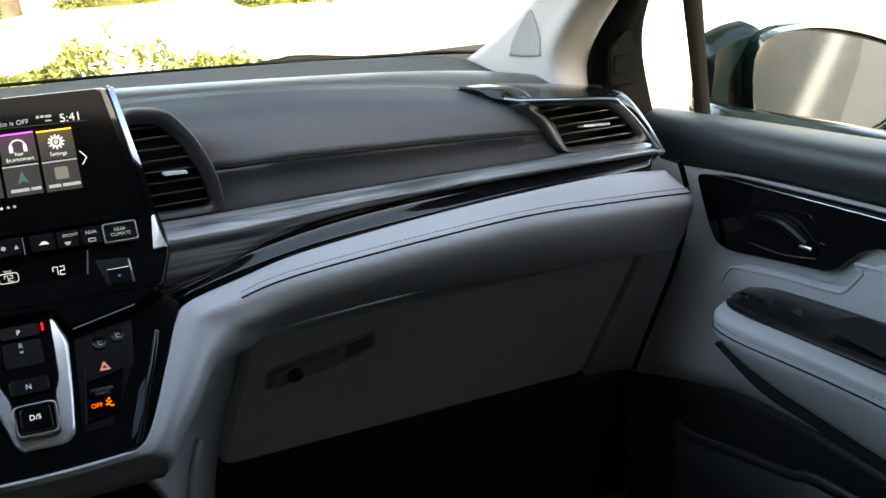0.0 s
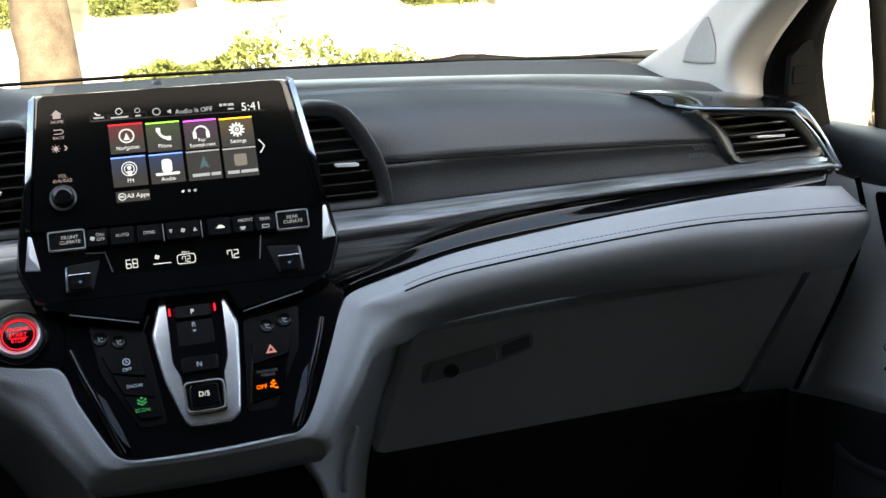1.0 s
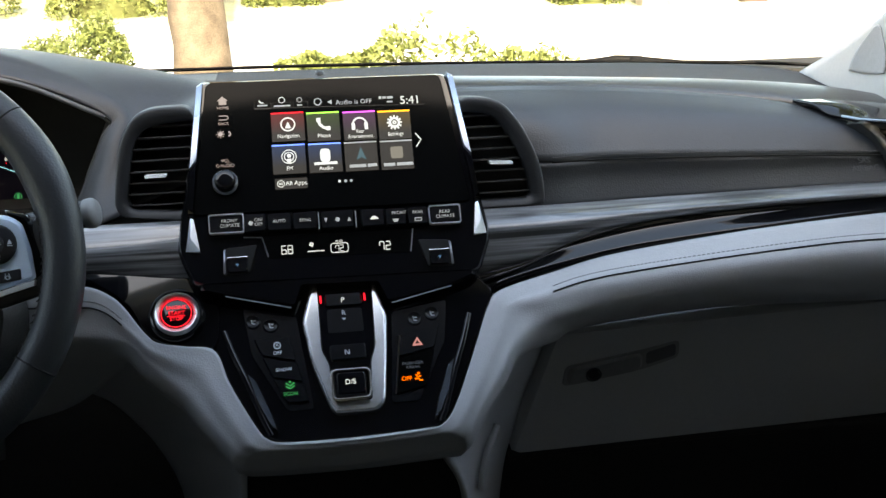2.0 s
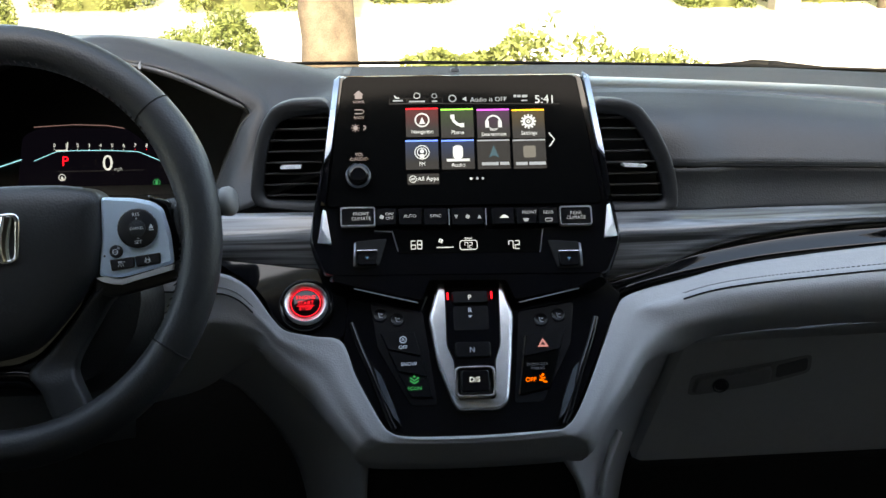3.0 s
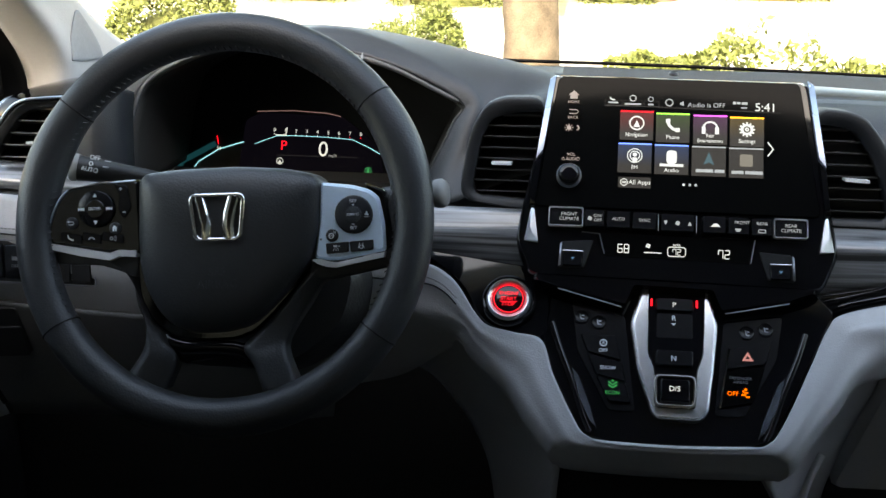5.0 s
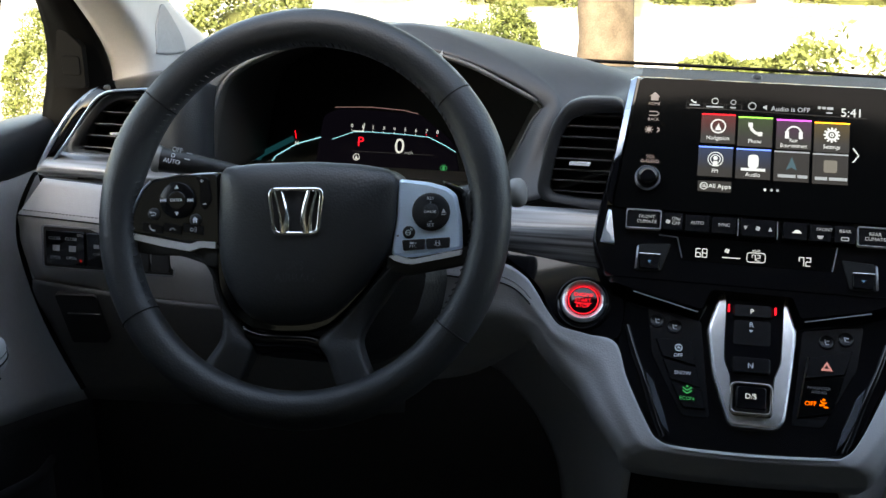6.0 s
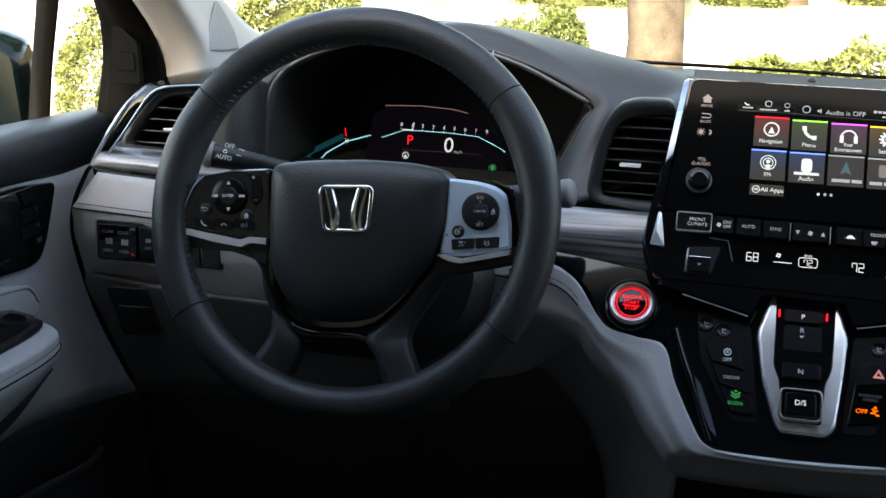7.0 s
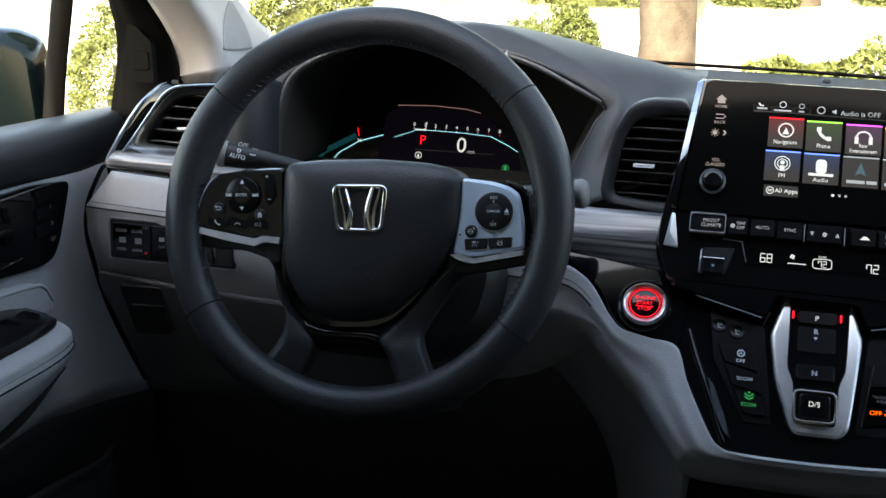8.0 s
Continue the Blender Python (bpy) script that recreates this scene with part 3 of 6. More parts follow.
part("lower_pad", sheet([[(0.09, 1.15, 1.0028), (0.2149, 1.111, 1.0015), (0.28, 1.120, 0.9994), (0.3463, 1.1205, 0.9973), (0.42, 1.1205, 0.9945), (0.4777, 1.1205, 0.9925), (0.54, 1.119, 0.9902), (0.5946, 1.111, 0.9882)],
                         [(0.09, 1.145, 0.984), (0.205, 1.112, 0.983), (0.28, 1.121, 0.981), (0.35, 1.1215, 0.980), (0.42, 1.1215, 0.978), (0.4777, 1.1215, 0.977), (0.54, 1.119, 0.976), (0.6010, 1.110, 0.976)],
                         [(0.09, 1.13, 0.952), (0.205, 1.104, 0.955), (0.28, 1.111, 0.955), (0.35, 1.112, 0.956), (0.42, 1.112, 0.957), (0.4777, 1.112, 0.958), (0.54, 1.110, 0.959), (0.6050, 1.102, 0.962)]], 60, 4), PAD, dash, solid=0.008)
SEAM_U = [(0.2260, 1.1125, 1.0026), (0.28, 1.1195, 1.0009), (0.3463, 1.120, 0.9988), (0.4777, 1.120, 0.9940), (0.5946, 1.1105, 0.9897)]
part("seam", tube(curve(SEAM_U, 60), 0.0010, 6), DEEP, dash, "dark seam across the pad")
part("stitching", stitches([(x, y + 0.0008, z + 0.0042) for x, y, z in SEAM_U], 90), THREAD, dash, "dark stitched thread")
part("embossed_lettering", text("SRS\nAIRBAG", 0, 0, 0.009, plane_at(0.567, 1.107, 0.982, 40, 0), 0.001), PAD, dash)
part("wood_trim", sheet([[(0.125, 1.085, 0.966), (0.2123, 1.085, 0.966), (0.3319, 1.085, 0.9675), (0.4609, 1.085, 0.9686), (0.6005, 1.085, 0.970), (0.6976, 1.085, 0.9695), (0.725, 1.082, 0.9605)],
                         [(0.125, 1.060, 0.953), (0.2123, 1.060, 0.957), (0.3319, 1.060, 0.9630), (0.4609, 1.060, 0.9655), (0.6005, 1.060, 0.967), (0.69, 1.063, 0.966), (0.722, 1.068, 0.9595)],
                         [(0.125, 1.057, 0.930), (0.2, 1.057, 0.943), (0.31, 1.057, 0.956), (0.44, 1.057, 0.9605), (0.59, 1.058, 0.9618), (0.685, 1.061, 0.9618), (0.719, 1.066, 0.9588)],
                         [(0.125, 1.060, 0.902), (0.1909, 1.060, 0.9165), (0.251, 1.060, 0.939), (0.3400, 1.062, 0.9528), (0.5193, 1.066, 0.9572), (0.64, 1.066, 0.9580), (0.7122, 1.067, 0.9582)]], 60, 5), WOOD, dash, "lacquered dark grey wood trim", solid=0.006)
part("gloss_strip", sheet([[(0.125, 1.0585, 0.903), (0.1909, 1.0585, 0.9172), (0.251, 1.0585, 0.9395), (0.34, 1.0605, 0.9535), (0.5193, 1.0635, 0.9582), (0.64, 1.0635, 0.959), (0.712, 1.0645, 0.9588)],
                           [(0.128, 1.056, 0.897), (0.18, 1.056, 0.911), (0.24, 1.056, 0.931), (0.34, 1.057, 0.9455), (0.515, 1.058, 0.953), (0.64, 1.059, 0.956), (0.702, 1.061, 0.957)],
                           [(0.138, 1.040, 0.8950), (0.158, 1.040, 0.9055), (0.212, 1.040, 0.9166), (0.30, 1.040, 0.9322), (0.5058, 1.041, 0.9490), (0.62, 1.042, 0.9520), (0.69, 1.046, 0.9530)]], 60, 4), GLOSS, dash, "piano black strip below the wood", solid=0.01)
part("wood_trim", sheet([[(-0.722, 1.085, 1.002), (-0.62, 1.085, 0.999), (-0.45, 1.088, 0.985), (-0.30, 1.085, 0.975), (-0.125, 1.085, 0.973)],
                         [(-0.728, 1.066, 0.992), (-0.61, 1.064, 0.988), (-0.44, 1.064, 0.970), (-0.26, 1.064, 0.956), (-0.125, 1.064, 0.944)],
                         [(-0.735, 1.066, 0.982), (-0.60, 1.066, 0.975), (-0.42, 1.066, 0.955), (-0.228, 1.066, 0.931), (-0.125, 1.066, 0.905)]], 60, 6), WOOD, dash, "lacquered dark grey wood trim", solid=0.006)
part("gloss_strip", sheet([[(-0.73, 1.062, 0.982), (-0.60, 1.062, 0.975), (-0.42, 1.062, 0.956), (-0.228, 1.062, 0.931), (-0.125, 1.062, 0.906)],
                           [(-0.72, 1.05, 0.972), (-0.60, 1.045, 0.965), (-0.40, 1.04, 0.945), (-0.23, 1.036, 0.926), (-0.12, 1.035, 0.895)]], 40, 4), GLOSS, dash, "piano black strip below the wood", solid=0.01)
inner = [(-.186, .103), (-.172, .089), (-.147, .083), (-.121, .077), (-.109, .045), (-.088, .003), (-.077, -.011), (-.056, -.017), (0, -.018), (.059, -.015), (.081, -.010), (.096, .010), (.121, .065), (.137, .101), (.146, .117), (.170, .136)]
ridge = [(-.200, .092), (-.185, .074), (-.168, .057), (-.148, .038), (-.131, .014), (-.1125, -.011), (-.104, -.0205), (-.082, -.0245), (0, -.0258), (.085, -.0228), (.103, -.021), (.119, .002), (.141, .032), (.161, .062), (.188, .104), (.225, .120)]
fall = [-.006, -.008, -.009, -.009, -.009, -.010, -.012, -.012, -.012, -.012, -.008, -.003, 0, .001, .001, .001]  # how far the ridge drops below the panel
# the grey pad runs from the passenger side round the shifter panel in one skin
LEG = range(13, -1, -1)
PAD_LINES = ([[(0.7080, 1.046, 0.9440), (0.6175, 1.040, 0.9512), (0.44, 1.038, 0.9435), (0.278, 1.035, 0.9280), (0.207, 1.030, 0.9140), (0.152, 1.0135, 0.9060)] + [tuple(on(MC, *inner[k], 0.004)) for k in LEG] + [(-0.2125, 1.018, 0.926), (-0.257, 1.021, 0.939), (-0.396, 1.024, 0.954), (-0.60, 1.045, 0.975), (-0.717, 1.05, 0.982)],
                        [(0.7200, 1.012, 0.9238), (0.6280, 1.010, 0.9289), (0.4895, 1.008, 0.9320), (0.2680, 1.004, 0.9173), (0.1920, 1.000, 0.9030), (0.1600, 0.9975, 0.8953)] + [tuple(on(MC, (inner[k][0] + ridge[k][0]) / 2, (inner[k][1] + ridge[k][1]) / 2, 0.0045 + fall[k] * 0.35)) for k in LEG] + [(-0.222, 1.013, 0.914), (-0.263, 1.016, 0.918), (-0.40, 1.019, 0.927), (-0.60, 1.026, 0.941), (-0.742, 1.035, 0.945)],
                        [(0.7180, 1.011, 0.8895), (0.596, 1.006, 0.8930), (0.446, 1.003, 0.8965), (0.287, 0.999, 0.8882), (0.223, 0.994, 0.8818), (0.188, 0.990, 0.8755)] + [tuple(on(MC, *ridge[k], fall[k])) for k in LEG] + [(-0.237, 1.012, 0.885), (-0.29, 1.02, 0.878), (-0.41, 1.022, 0.885), (-0.60, 1.026, 0.90), (-0.742, 1.036, 0.91)],
                        [(0.7140, 1.030, 0.8545), (0.6560, 1.028, 0.8560), (0.4970, 1.026, 0.8625), (0.3660, 1.025, 0.8655), (0.240, 1.020, 0.8580), (0.203, 1.006, 0.850)] + [tuple(on(MC, ridge[k][0] * 1.03, ridge[k][1] - 0.006, fall[k] - 0.015)) for k in LEG] + [(-0.25, 1.03, 0.855), (-0.305, 1.045, 0.838), (-0.42, 1.05, 0.832), (-0.60, 1.045, 0.84), (-0.735, 1.05, 0.855)],
                        [(0.7150, 1.075, 0.838), (0.66, 1.075, 0.840), (0.50, 1.073, 0.846), (0.3689, 1.070, 0.849), (0.246, 1.062, 0.841), (0.21, 1.05, 0.838)] + [tuple(on(MC, ridge[k][0] * 1.0, ridge[k][1] - 0.006, fall[k] - 0.036)) for k in LEG] + [(-0.262, 1.06, 0.80), (-0.32, 1.09, 0.77), (-0.42, 1.10, 0.74), (-0.60, 1.09, 0.73), (-0.70, 1.08, 0.73)]])


def between(a, b, f):
    """A line between two others; the crease softens along the leg in the middle."""
    n = len(a)
    return [tuple(Vector(p).lerp(Vector(r), f if k < 6 or k > n - 6 else 0.5)) for k, (p, r) in enumerate(zip(a, b))]


swell = [1, 1, 1, 0.75, 0.4, 0.15]  # the passenger side rolls over softly, less and less towards the shifter
roll = [tuple(Vector(p) + Vector((0, -0.007, 0.003)) * (swell[k] if k < 6 else 0)) for k, p in enumerate(between(PAD_LINES[1], PAD_LINES[2], 0.4))]
crease = [between(PAD_LINES[0], PAD_LINES[1], 0.68), PAD_LINES[1], roll]
part("knee_pad", sheet([PAD_LINES[0], *crease, *PAD_LINES[2:]], 220, 4), GREY, dash, "light grey stitched pad along the dash and round the shifter", solid=-0.005)
seam_line = [tuple(p) for p in curve(PAD_LINES[1], 220)]
SEAM_R, SEAM_L = [p for p in seam_line if p[0] > 0.196], [p for p in seam_line if p[0] < -0.200]
part("seam", tube(curve([(x, y - 0.0004, z + 0.0004) for x, y, z in SEAM_R], 90), 0.0008, 6), DEEP, dash, "dark seam in the grey pad")
part("stitching", stitches([(x, y + 0.0032, z + 0.0046) for x, y, z in SEAM_R], 190, r=0.0006), GTHREAD, dash, "grey stitched thread")
part("seam", tube(curve([(x, y - 0.0004, z + 0.0004) for x, y, z in SEAM_L], 90), 0.0008, 6), DEEP, dash, "dark seam in the grey pad")
part("stitching", stitches([(x, y + 0.0032, z + 0.0046) for x, y, z in SEAM_L], 150, r=0.0006), THREAD, dash, "dark stitched thread")
part("console_side", sheet([[tuple(on(MC, ridge[k][0] * 0.99, ridge[k][1] - 0.004, fall[k] - 0.026)) for k in (13, 12, 11, 10, 9)] + [(0.106, 0.955, 0.72), (0.106, 0.955, 0.60), (0.106, 0.955, 0.44)],
                            [(0.20, 1.03, 0.872), (0.19, 1.035, 0.84), (0.175, 1.035, 0.81), (0.15, 1.02, 0.785), (0.13, 1.0, 0.76), (0.122, 0.99, 0.70), (0.12, 0.99, 0.60), (0.12, 0.99, 0.44)],
                            [(0.215, 1.075, 0.84), (0.213, 1.08, 0.822), (0.205, 1.085, 0.79), (0.192, 1.09, 0.75), (0.182, 1.095, 0.71), (0.172, 1.10, 0.66), (0.165, 1.1, 0.58), (0.16, 1.1, 0.44)]], 60, 6), GREY, dash, solid=-0.005)
part("console_side", sheet([[tuple(on(MC, ridge[k][0] * 0.99, ridge[k][1] - 0.004, fall[k] - 0.026)) for k in (1, 3, 4, 5, 6)] + [(-0.106, 0.955, 0.72), (-0.106, 0.955, 0.60), (-0.106, 0.955, 0.44)],
                            [(-0.225, 1.03, 0.868), (-0.205, 1.035, 0.83), (-0.185, 1.035, 0.80), (-0.155, 1.02, 0.775), (-0.135, 1.0, 0.75), (-0.122, 0.99, 0.70), (-0.12, 0.99, 0.60), (-0.12, 0.99, 0.44)],
                            [(-0.27, 1.10, 0.82), (-0.26, 1.11, 0.79), (-0.24, 1.12, 0.77), (-0.22, 1.13, 0.74), (-0.20, 1.13, 0.71), (-0.18, 1.13, 0.66), (-0.17, 1.13, 0.58), (-0.16, 1.13, 0.44)]], 60, 6), GREY, dash, solid=0.005)
part("outlet_cover", tube(curve([(0.146, 1.001, 0.768), (0.136, 0.993, 0.748), (0.129, 0.986, 0.726), (0.127, 0.984, 0.708)], 14), 0.004, 8), GREY, dash, "pale power outlet cover")
storage = part("storage_bin", box(-0.103, 1.2, 0.40, 0.103, 1.3, 0.8), DEEP, dash, "dark open storage bin")
for x0, y0, x1, y1, z1 in ((-0.103, 0.985, -0.098, 1.2, 0.79), (0.098, 0.985, 0.103, 1.2, 0.79), (-0.098, 0.97, 0.098, 1.0, 0.765)):
    part("bin_wall", box(x0, y0, 0.40, x1, y1, z1), DEEP, storage)
part("footwell_panel", box(-0.80, 1.24, 0.40, 0.80, 1.28, 0.95), DEEP, dash, "black panel behind the footwell")
def corner_cap(back_line, front_line, s):
    mid = [tuple((Vector(a) + Vector(b)) / 2 + Vector((0.002 * s, -0.003, 0.004))) for a, b in zip(back_line, front_line)]
    part("corner_cap", sheet([back_line, mid, front_line], 50, 5), GLOSS, dash, "piano black corner cap", solid=0.004 * s)


corner_cap([(0.5244, 1.20, 1.0362), (0.5596, 1.20, 1.0352), (0.6144, 1.19, 1.0315), (0.6780, 1.165, 1.0240), (0.6845, 1.115, 1.0245), (0.6892, 1.087, 1.0118), (0.7055, 1.082, 0.9875), (0.7238, 1.077, 0.9558)],
           [(0.5450, 1.16, 1.0270), (0.5561, 1.145, 1.0267), (0.5672, 1.115, 1.0288), (0.6200, 1.088, 1.0298), (0.6560, 1.081, 1.0266), (0.6674, 1.079, 1.0198), (0.6913, 1.077, 0.9949), (0.7167, 1.076, 0.9609)], 1)
corner_cap([(-0.620, 1.20, 1.072), (-0.6492, 1.20, 1.0696), (-0.6677, 1.18, 1.0676), (-0.6807, 1.15, 1.0659), (-0.6761, 1.11, 1.0662), (-0.6826, 1.10, 1.0610), (-0.6957, 1.087, 1.0463), (-0.7137, 1.082, 1.0206), (-0.7341, 1.077, 0.9856)],
           [(-0.600, 1.14, 1.066), (-0.6141, 1.10, 1.0697), (-0.6397, 1.082, 1.0709), (-0.6480, 1.082, 1.0690), (-0.6539, 1.082, 1.0677), (-0.6660, 1.082, 1.0599), (-0.6803, 1.082, 1.0428), (-0.7007, 1.079, 1.0148), (-0.7248, 1.077, 0.9851)], -1)

part("lower_cover", sheet([[(-0.735, 1.036, 0.872), (-0.60, 1.026, 0.866), (-0.42, 1.028, 0.858), (-0.315, 1.028, 0.852)],
                           [(-0.735, 1.042, 0.845), (-0.60, 1.036, 0.835), (-0.42, 1.040, 0.828), (-0.325, 1.040, 0.825)],
                           [(-0.705, 1.070, 0.72), (-0.60, 1.080, 0.72), (-0.42, 1.090, 0.72), (-0.345, 1.09, 0.73)]], 40, 5), mat("dark_grey_plastic", (0.13, 0.13, 0.135), 0.55, bump=0.25, bump_scale=650), dash, "dark grey panel under the driver pad", solid=0.004)

glovebox = thing("glovebox", (0.43, 1.09, 0.76), "closed grey glovebox below the passenger dashboard", "glovebox")
MG = plane_at(0.43, 1.076, 0.76, -14)
part("door", plate(rounded([(-0.252, -0.085), (0.20, -0.075), (0.252, 0.092), (-0.213, 0.078)], 0.012), MG, 0.0, -0.03, 0.005), GREY, glovebox)
LATCHGREY = mat("dark_grey_latch", (0.21, 0.21, 0.215), 0.5)
LATCHDARK = mat("grey_recess", (0.08, 0.08, 0.082), 0.6)
MG = MG @ pose(0, 0.008, 0)
part("latch_plate", plate(rounded([(-0.200, -0.001), (-0.112, 0.014), (-0.074, 0.027), (-0.076, 0.050), (-0.115, 0.041), (-0.198, 0.026)], 0.007), MG, 0.0008, 0.0, 0.0006), LATCHGREY, glovebox, "grey recess round the latch")
latch = part("latch", plate(rounded([(-0.196, 0.002), (-0.114, 0.0165), (-0.116, 0.037), (-0.194, 0.0235)], 0.007), MG, 0.005, 0.0, 0.003), LATCHGREY, glovebox)
part("finger_recess", plate(rounded([(-0.110, 0.020), (-0.078, 0.030), (-0.080, 0.046), (-0.111, 0.037)], 0.004), MG, 0.0014, 0.0, 0.0005), LATCHDARK, glovebox, "dark finger recess")
part("lock", turned([(0.0085, 0.004), (0.0085, 0.0072), (0.007, 0.0076), (0.006, 0.0055)], MG @ pose(-0.168, 0.0165, 0), 20), BLACK, latch, "round black keyhole")
MG = plane_at(0.43, 1.076, 0.76, -14)
part("side_panel", plate([(0.206, -0.085), (0.285, -0.092), (0.312, 0.090), (0.258, 0.092)], MG, -0.001, -0.03, 0.003), GREY, dash)
part("footwell_lip", tube(curve([(0.178, 1.10, 0.675), (0.43, 1.10, 0.68), (0.68, 1.09, 0.675)], 20), 0.006, 8), DEEP, dash)


# dark strips laid where the gaps at the dash ends fall into shade
GAPS = ([(0.727, 1.045, 0.952), (0.733, 1.045, 0.935), (0.741, 1.045, 0.903), (0.735, 1.045, 0.860), (0.721, 1.045, 0.818), (0.694, 1.045, 0.758), (0.670, 1.045, 0.703)],
        [(-0.722, 1.045, 0.988), (-0.727, 1.045, 0.982), (-0.745, 1.045, 0.947), (-0.750, 1.045, 0.912), (-0.743, 1.045, 0.870), (-0.730, 1.045, 0.824), (-0.710, 1.045, 0.778), (-0.694, 1.045, 0.746)])
for gap in GAPS:
    part("gap_shade", tube(curve(gap, 30), 0.0036, 8, squash=0.6), RUBBER, dash, "dark strip painted as the shaded gap between dash end and door")

# ---- air vents ----
VENTRIM = mat("vent_surround_plastic", (0.017, 0.0185, 0.0215), 0.5, var=0.1, bump=0.25, bump_scale=700)
SLAT = mat("vent_slat_plastic", (0.05, 0.05, 0.052), 0.35, var=0.1)
ORIM = mat("dark_satin_vent_frame", (0.06, 0.058, 0.055), 0.38, metal=0.4, var=0.08)


def loop(points, r, n):
    """A closed outline with rounded corners, as n points evenly along it."""
    p = [Vector(q) for q in rounded(points, r, 5)]
    p.append(p[0])
    run = [0.0]
    for a, b in zip(p, p[1:]):
        run.append(run[-1] + (b - a).length)
    out, i = [], 0
    for k in range(n):
        d = run[-1] * k / n
        while run[i + 1] < d:
            i += 1
        out.append(p[i].lerp(p[i + 1], (d - run[i]) / max(run[i + 1] - run[i], 1e-9)))
    return out


def vent(inside, outside, m, tab, count, label, rim_material):
    """An air vent: a rolled surround between two outlines, a dark duct, slats and a sliding tab."""
    v = thing("air_vent", m.translation, label, "air vent", "air vents")
    n = 72
    o, e = loop(inside, 0.006, n), loop(outside, 0.012, n)
    funnel = bmesh.new()
    rings = []
    for f, z in ((1.0, -0.03), (1.0, -0.0015), (0.97, 0.0008), (0.85, 0.0022), (0.45, 0.0012), (0.12, -0.0012), (0.0, -0.0035), (0.0, -0.02)):
        rings.append([funnel.verts.new(m @ Vector((*a.lerp(b, f), z))) for a, b in zip(o, e)])
    for a, b in zip(rings, rings[1:]):
        for k in range(n):
            funnel.faces.new((a[k - 1], a[k], b[k], b[k - 1]))
    part("surround", funnel, rim_material, v)
    part("duct", merge(ring_plate(o, o, m, -0.016, -0.06), plate(o, m, -0.05, -0.055)), DEEP, v)
    lo, hi = min(p[1] for p in o), max(p[1] for p in o)
    for k in range(count):
        y = lo + (hi - lo) * (k + 0.55) / count
        cross = []
        for a, b in zip(o, o[1:] + o[:1]):
            if (a[1] - y) * (b[1] - y) < 0:
                cross.append(a[0] + (b[0] - a[0]) * (y - a[1]) / (b[1] - a[1]))
        if len(cross) > 1:
            blade = plate(rounded([(min(cross), -0.009), (max(cross), -0.009), (max(cross), 0.006), (min(cross), 0.006)], 0.0015, 2), m @ pose(0, y, -0.0125, 80, 0, 0), 0.0007, -0.0007, 0.0003)
            part("slat", blade, SLAT, v)
    t = m @ pose(tab[0], tab[1], 0, 0, 0, tab[3])
    part("tab", plate(rect(-tab[2] / 2, -0.0015, tab[2] / 2, 0.0015, 0.001), t, 0.002, -0.012, 0.0008), PRINT, v, "bright metal vent tab")
    return v


vent([(-.0392, .0516), (-.0127, .0487), (-.0036, .0442), (.0103, .0262), (.0213, .0055), (.0272, -.0123), (.0314, -.0360), (.027, -.0385), (-.0185, -.0385), (-.0431, -.0380)],
     [(-.0406, .0670), (-.0099, .0642), (.0057, .0584), (.0239, .0355), (.0378, .0066), (.0440, -.0149), (.0460, -.0455), (.0339, -.0460), (-.0168, -.0460), (-.0442, -.0460)],
     plane_at(0.168, 1.096, 1.011, 8), (0.0012, -0.001, 0.0235, -3), 8, "dark air vent with horizontal slats beside the screen", VENTRIM)
vent([(.0394, .0527), (.0066, .0500), (-.0118, .0441), (-.0200, .0293), (-.0242, .0125), (-.0271, -.0071), (-.0292, -.0222), (-.0255, -.0310), (.0132, -.0340), (.0467, -.0345)],
     [(.0382, .0666), (.0, .0660), (-.0168, .0600), (-.0285, .0425), (-.0345, .0229), (-.0384, .0005), (-.0420, -.0265), (-.0360, -.0375), (.014, -.0440), (.0477, -.0455)],
     plane_at(-0.168, 1.096, 1.015, 8), (-0.001, 0.0008, 0.0205, 0), 8, "dark air vent with horizontal slats beside the screen", VENTRIM)
vent([(-.0735, .0313), (.0049, .0228), (.0224, .0186), (.0331, .0074), (.0505, -.0174), (.0447, -.0199), (-.0385, -.0196), (-.0432, -.0164), (-.0533, .0101)],
     [(-.1000, .0405), (.0058, .0292), (.0278, .0245), (.0429, .0114), (.0690, -.0300), (.0514, -.0275), (-.0444, -.0253), (-.0565, -.0171), (-.0760, .0207)],
     plane_at(0.655, 1.105, 0.99, 14), (-0.002, 0.0018, 0.036, -3), 5, "dark outer air vent with horizontal slats and satin frame", ORIM)
vent([(.0634, .0319), (-.0011, .0270), (-.0172, .0201), (-.0303, .0030), (-.0439, -.0191), (-.0476, -.0267), (-.0181, -.0296), (.0017, -.0306), (.0669, -.0327)],
     [(.0631, .0384), (.0018, .0350), (-.0171, .0309), (-.0334, .0131), (-.0560, -.0175), (-.0634, -.0339), (-.0178, -.0356), (.0020, -.0367), (.0672, -.0387)],
     plane_at(-0.655, 1.105, 1.028, 14), (0.0, -0.0088, 0.020, 3), 5, "dark outer air vent with horizontal slats and satin frame", ORIM)
EDGE = mat("blue_satin_edge", (0.34, 0.40, 0.47), 0.3, metal=0.75, var=0.05)
part("vent_frame", tube(curve([(0.5561, 1.145, 1.0272), (0.5672, 1.115, 1.0293), (0.6037, 1.088, 1.0306), (0.6560, 1.078, 1.0271), (0.6674, 1.076, 1.0203), (0.6913, 1.074, 0.9954), (0.7167, 1.073, 0.9614)], 40), 0.0014, 8), EDGE, dash, "satin metal line over the outer vent")
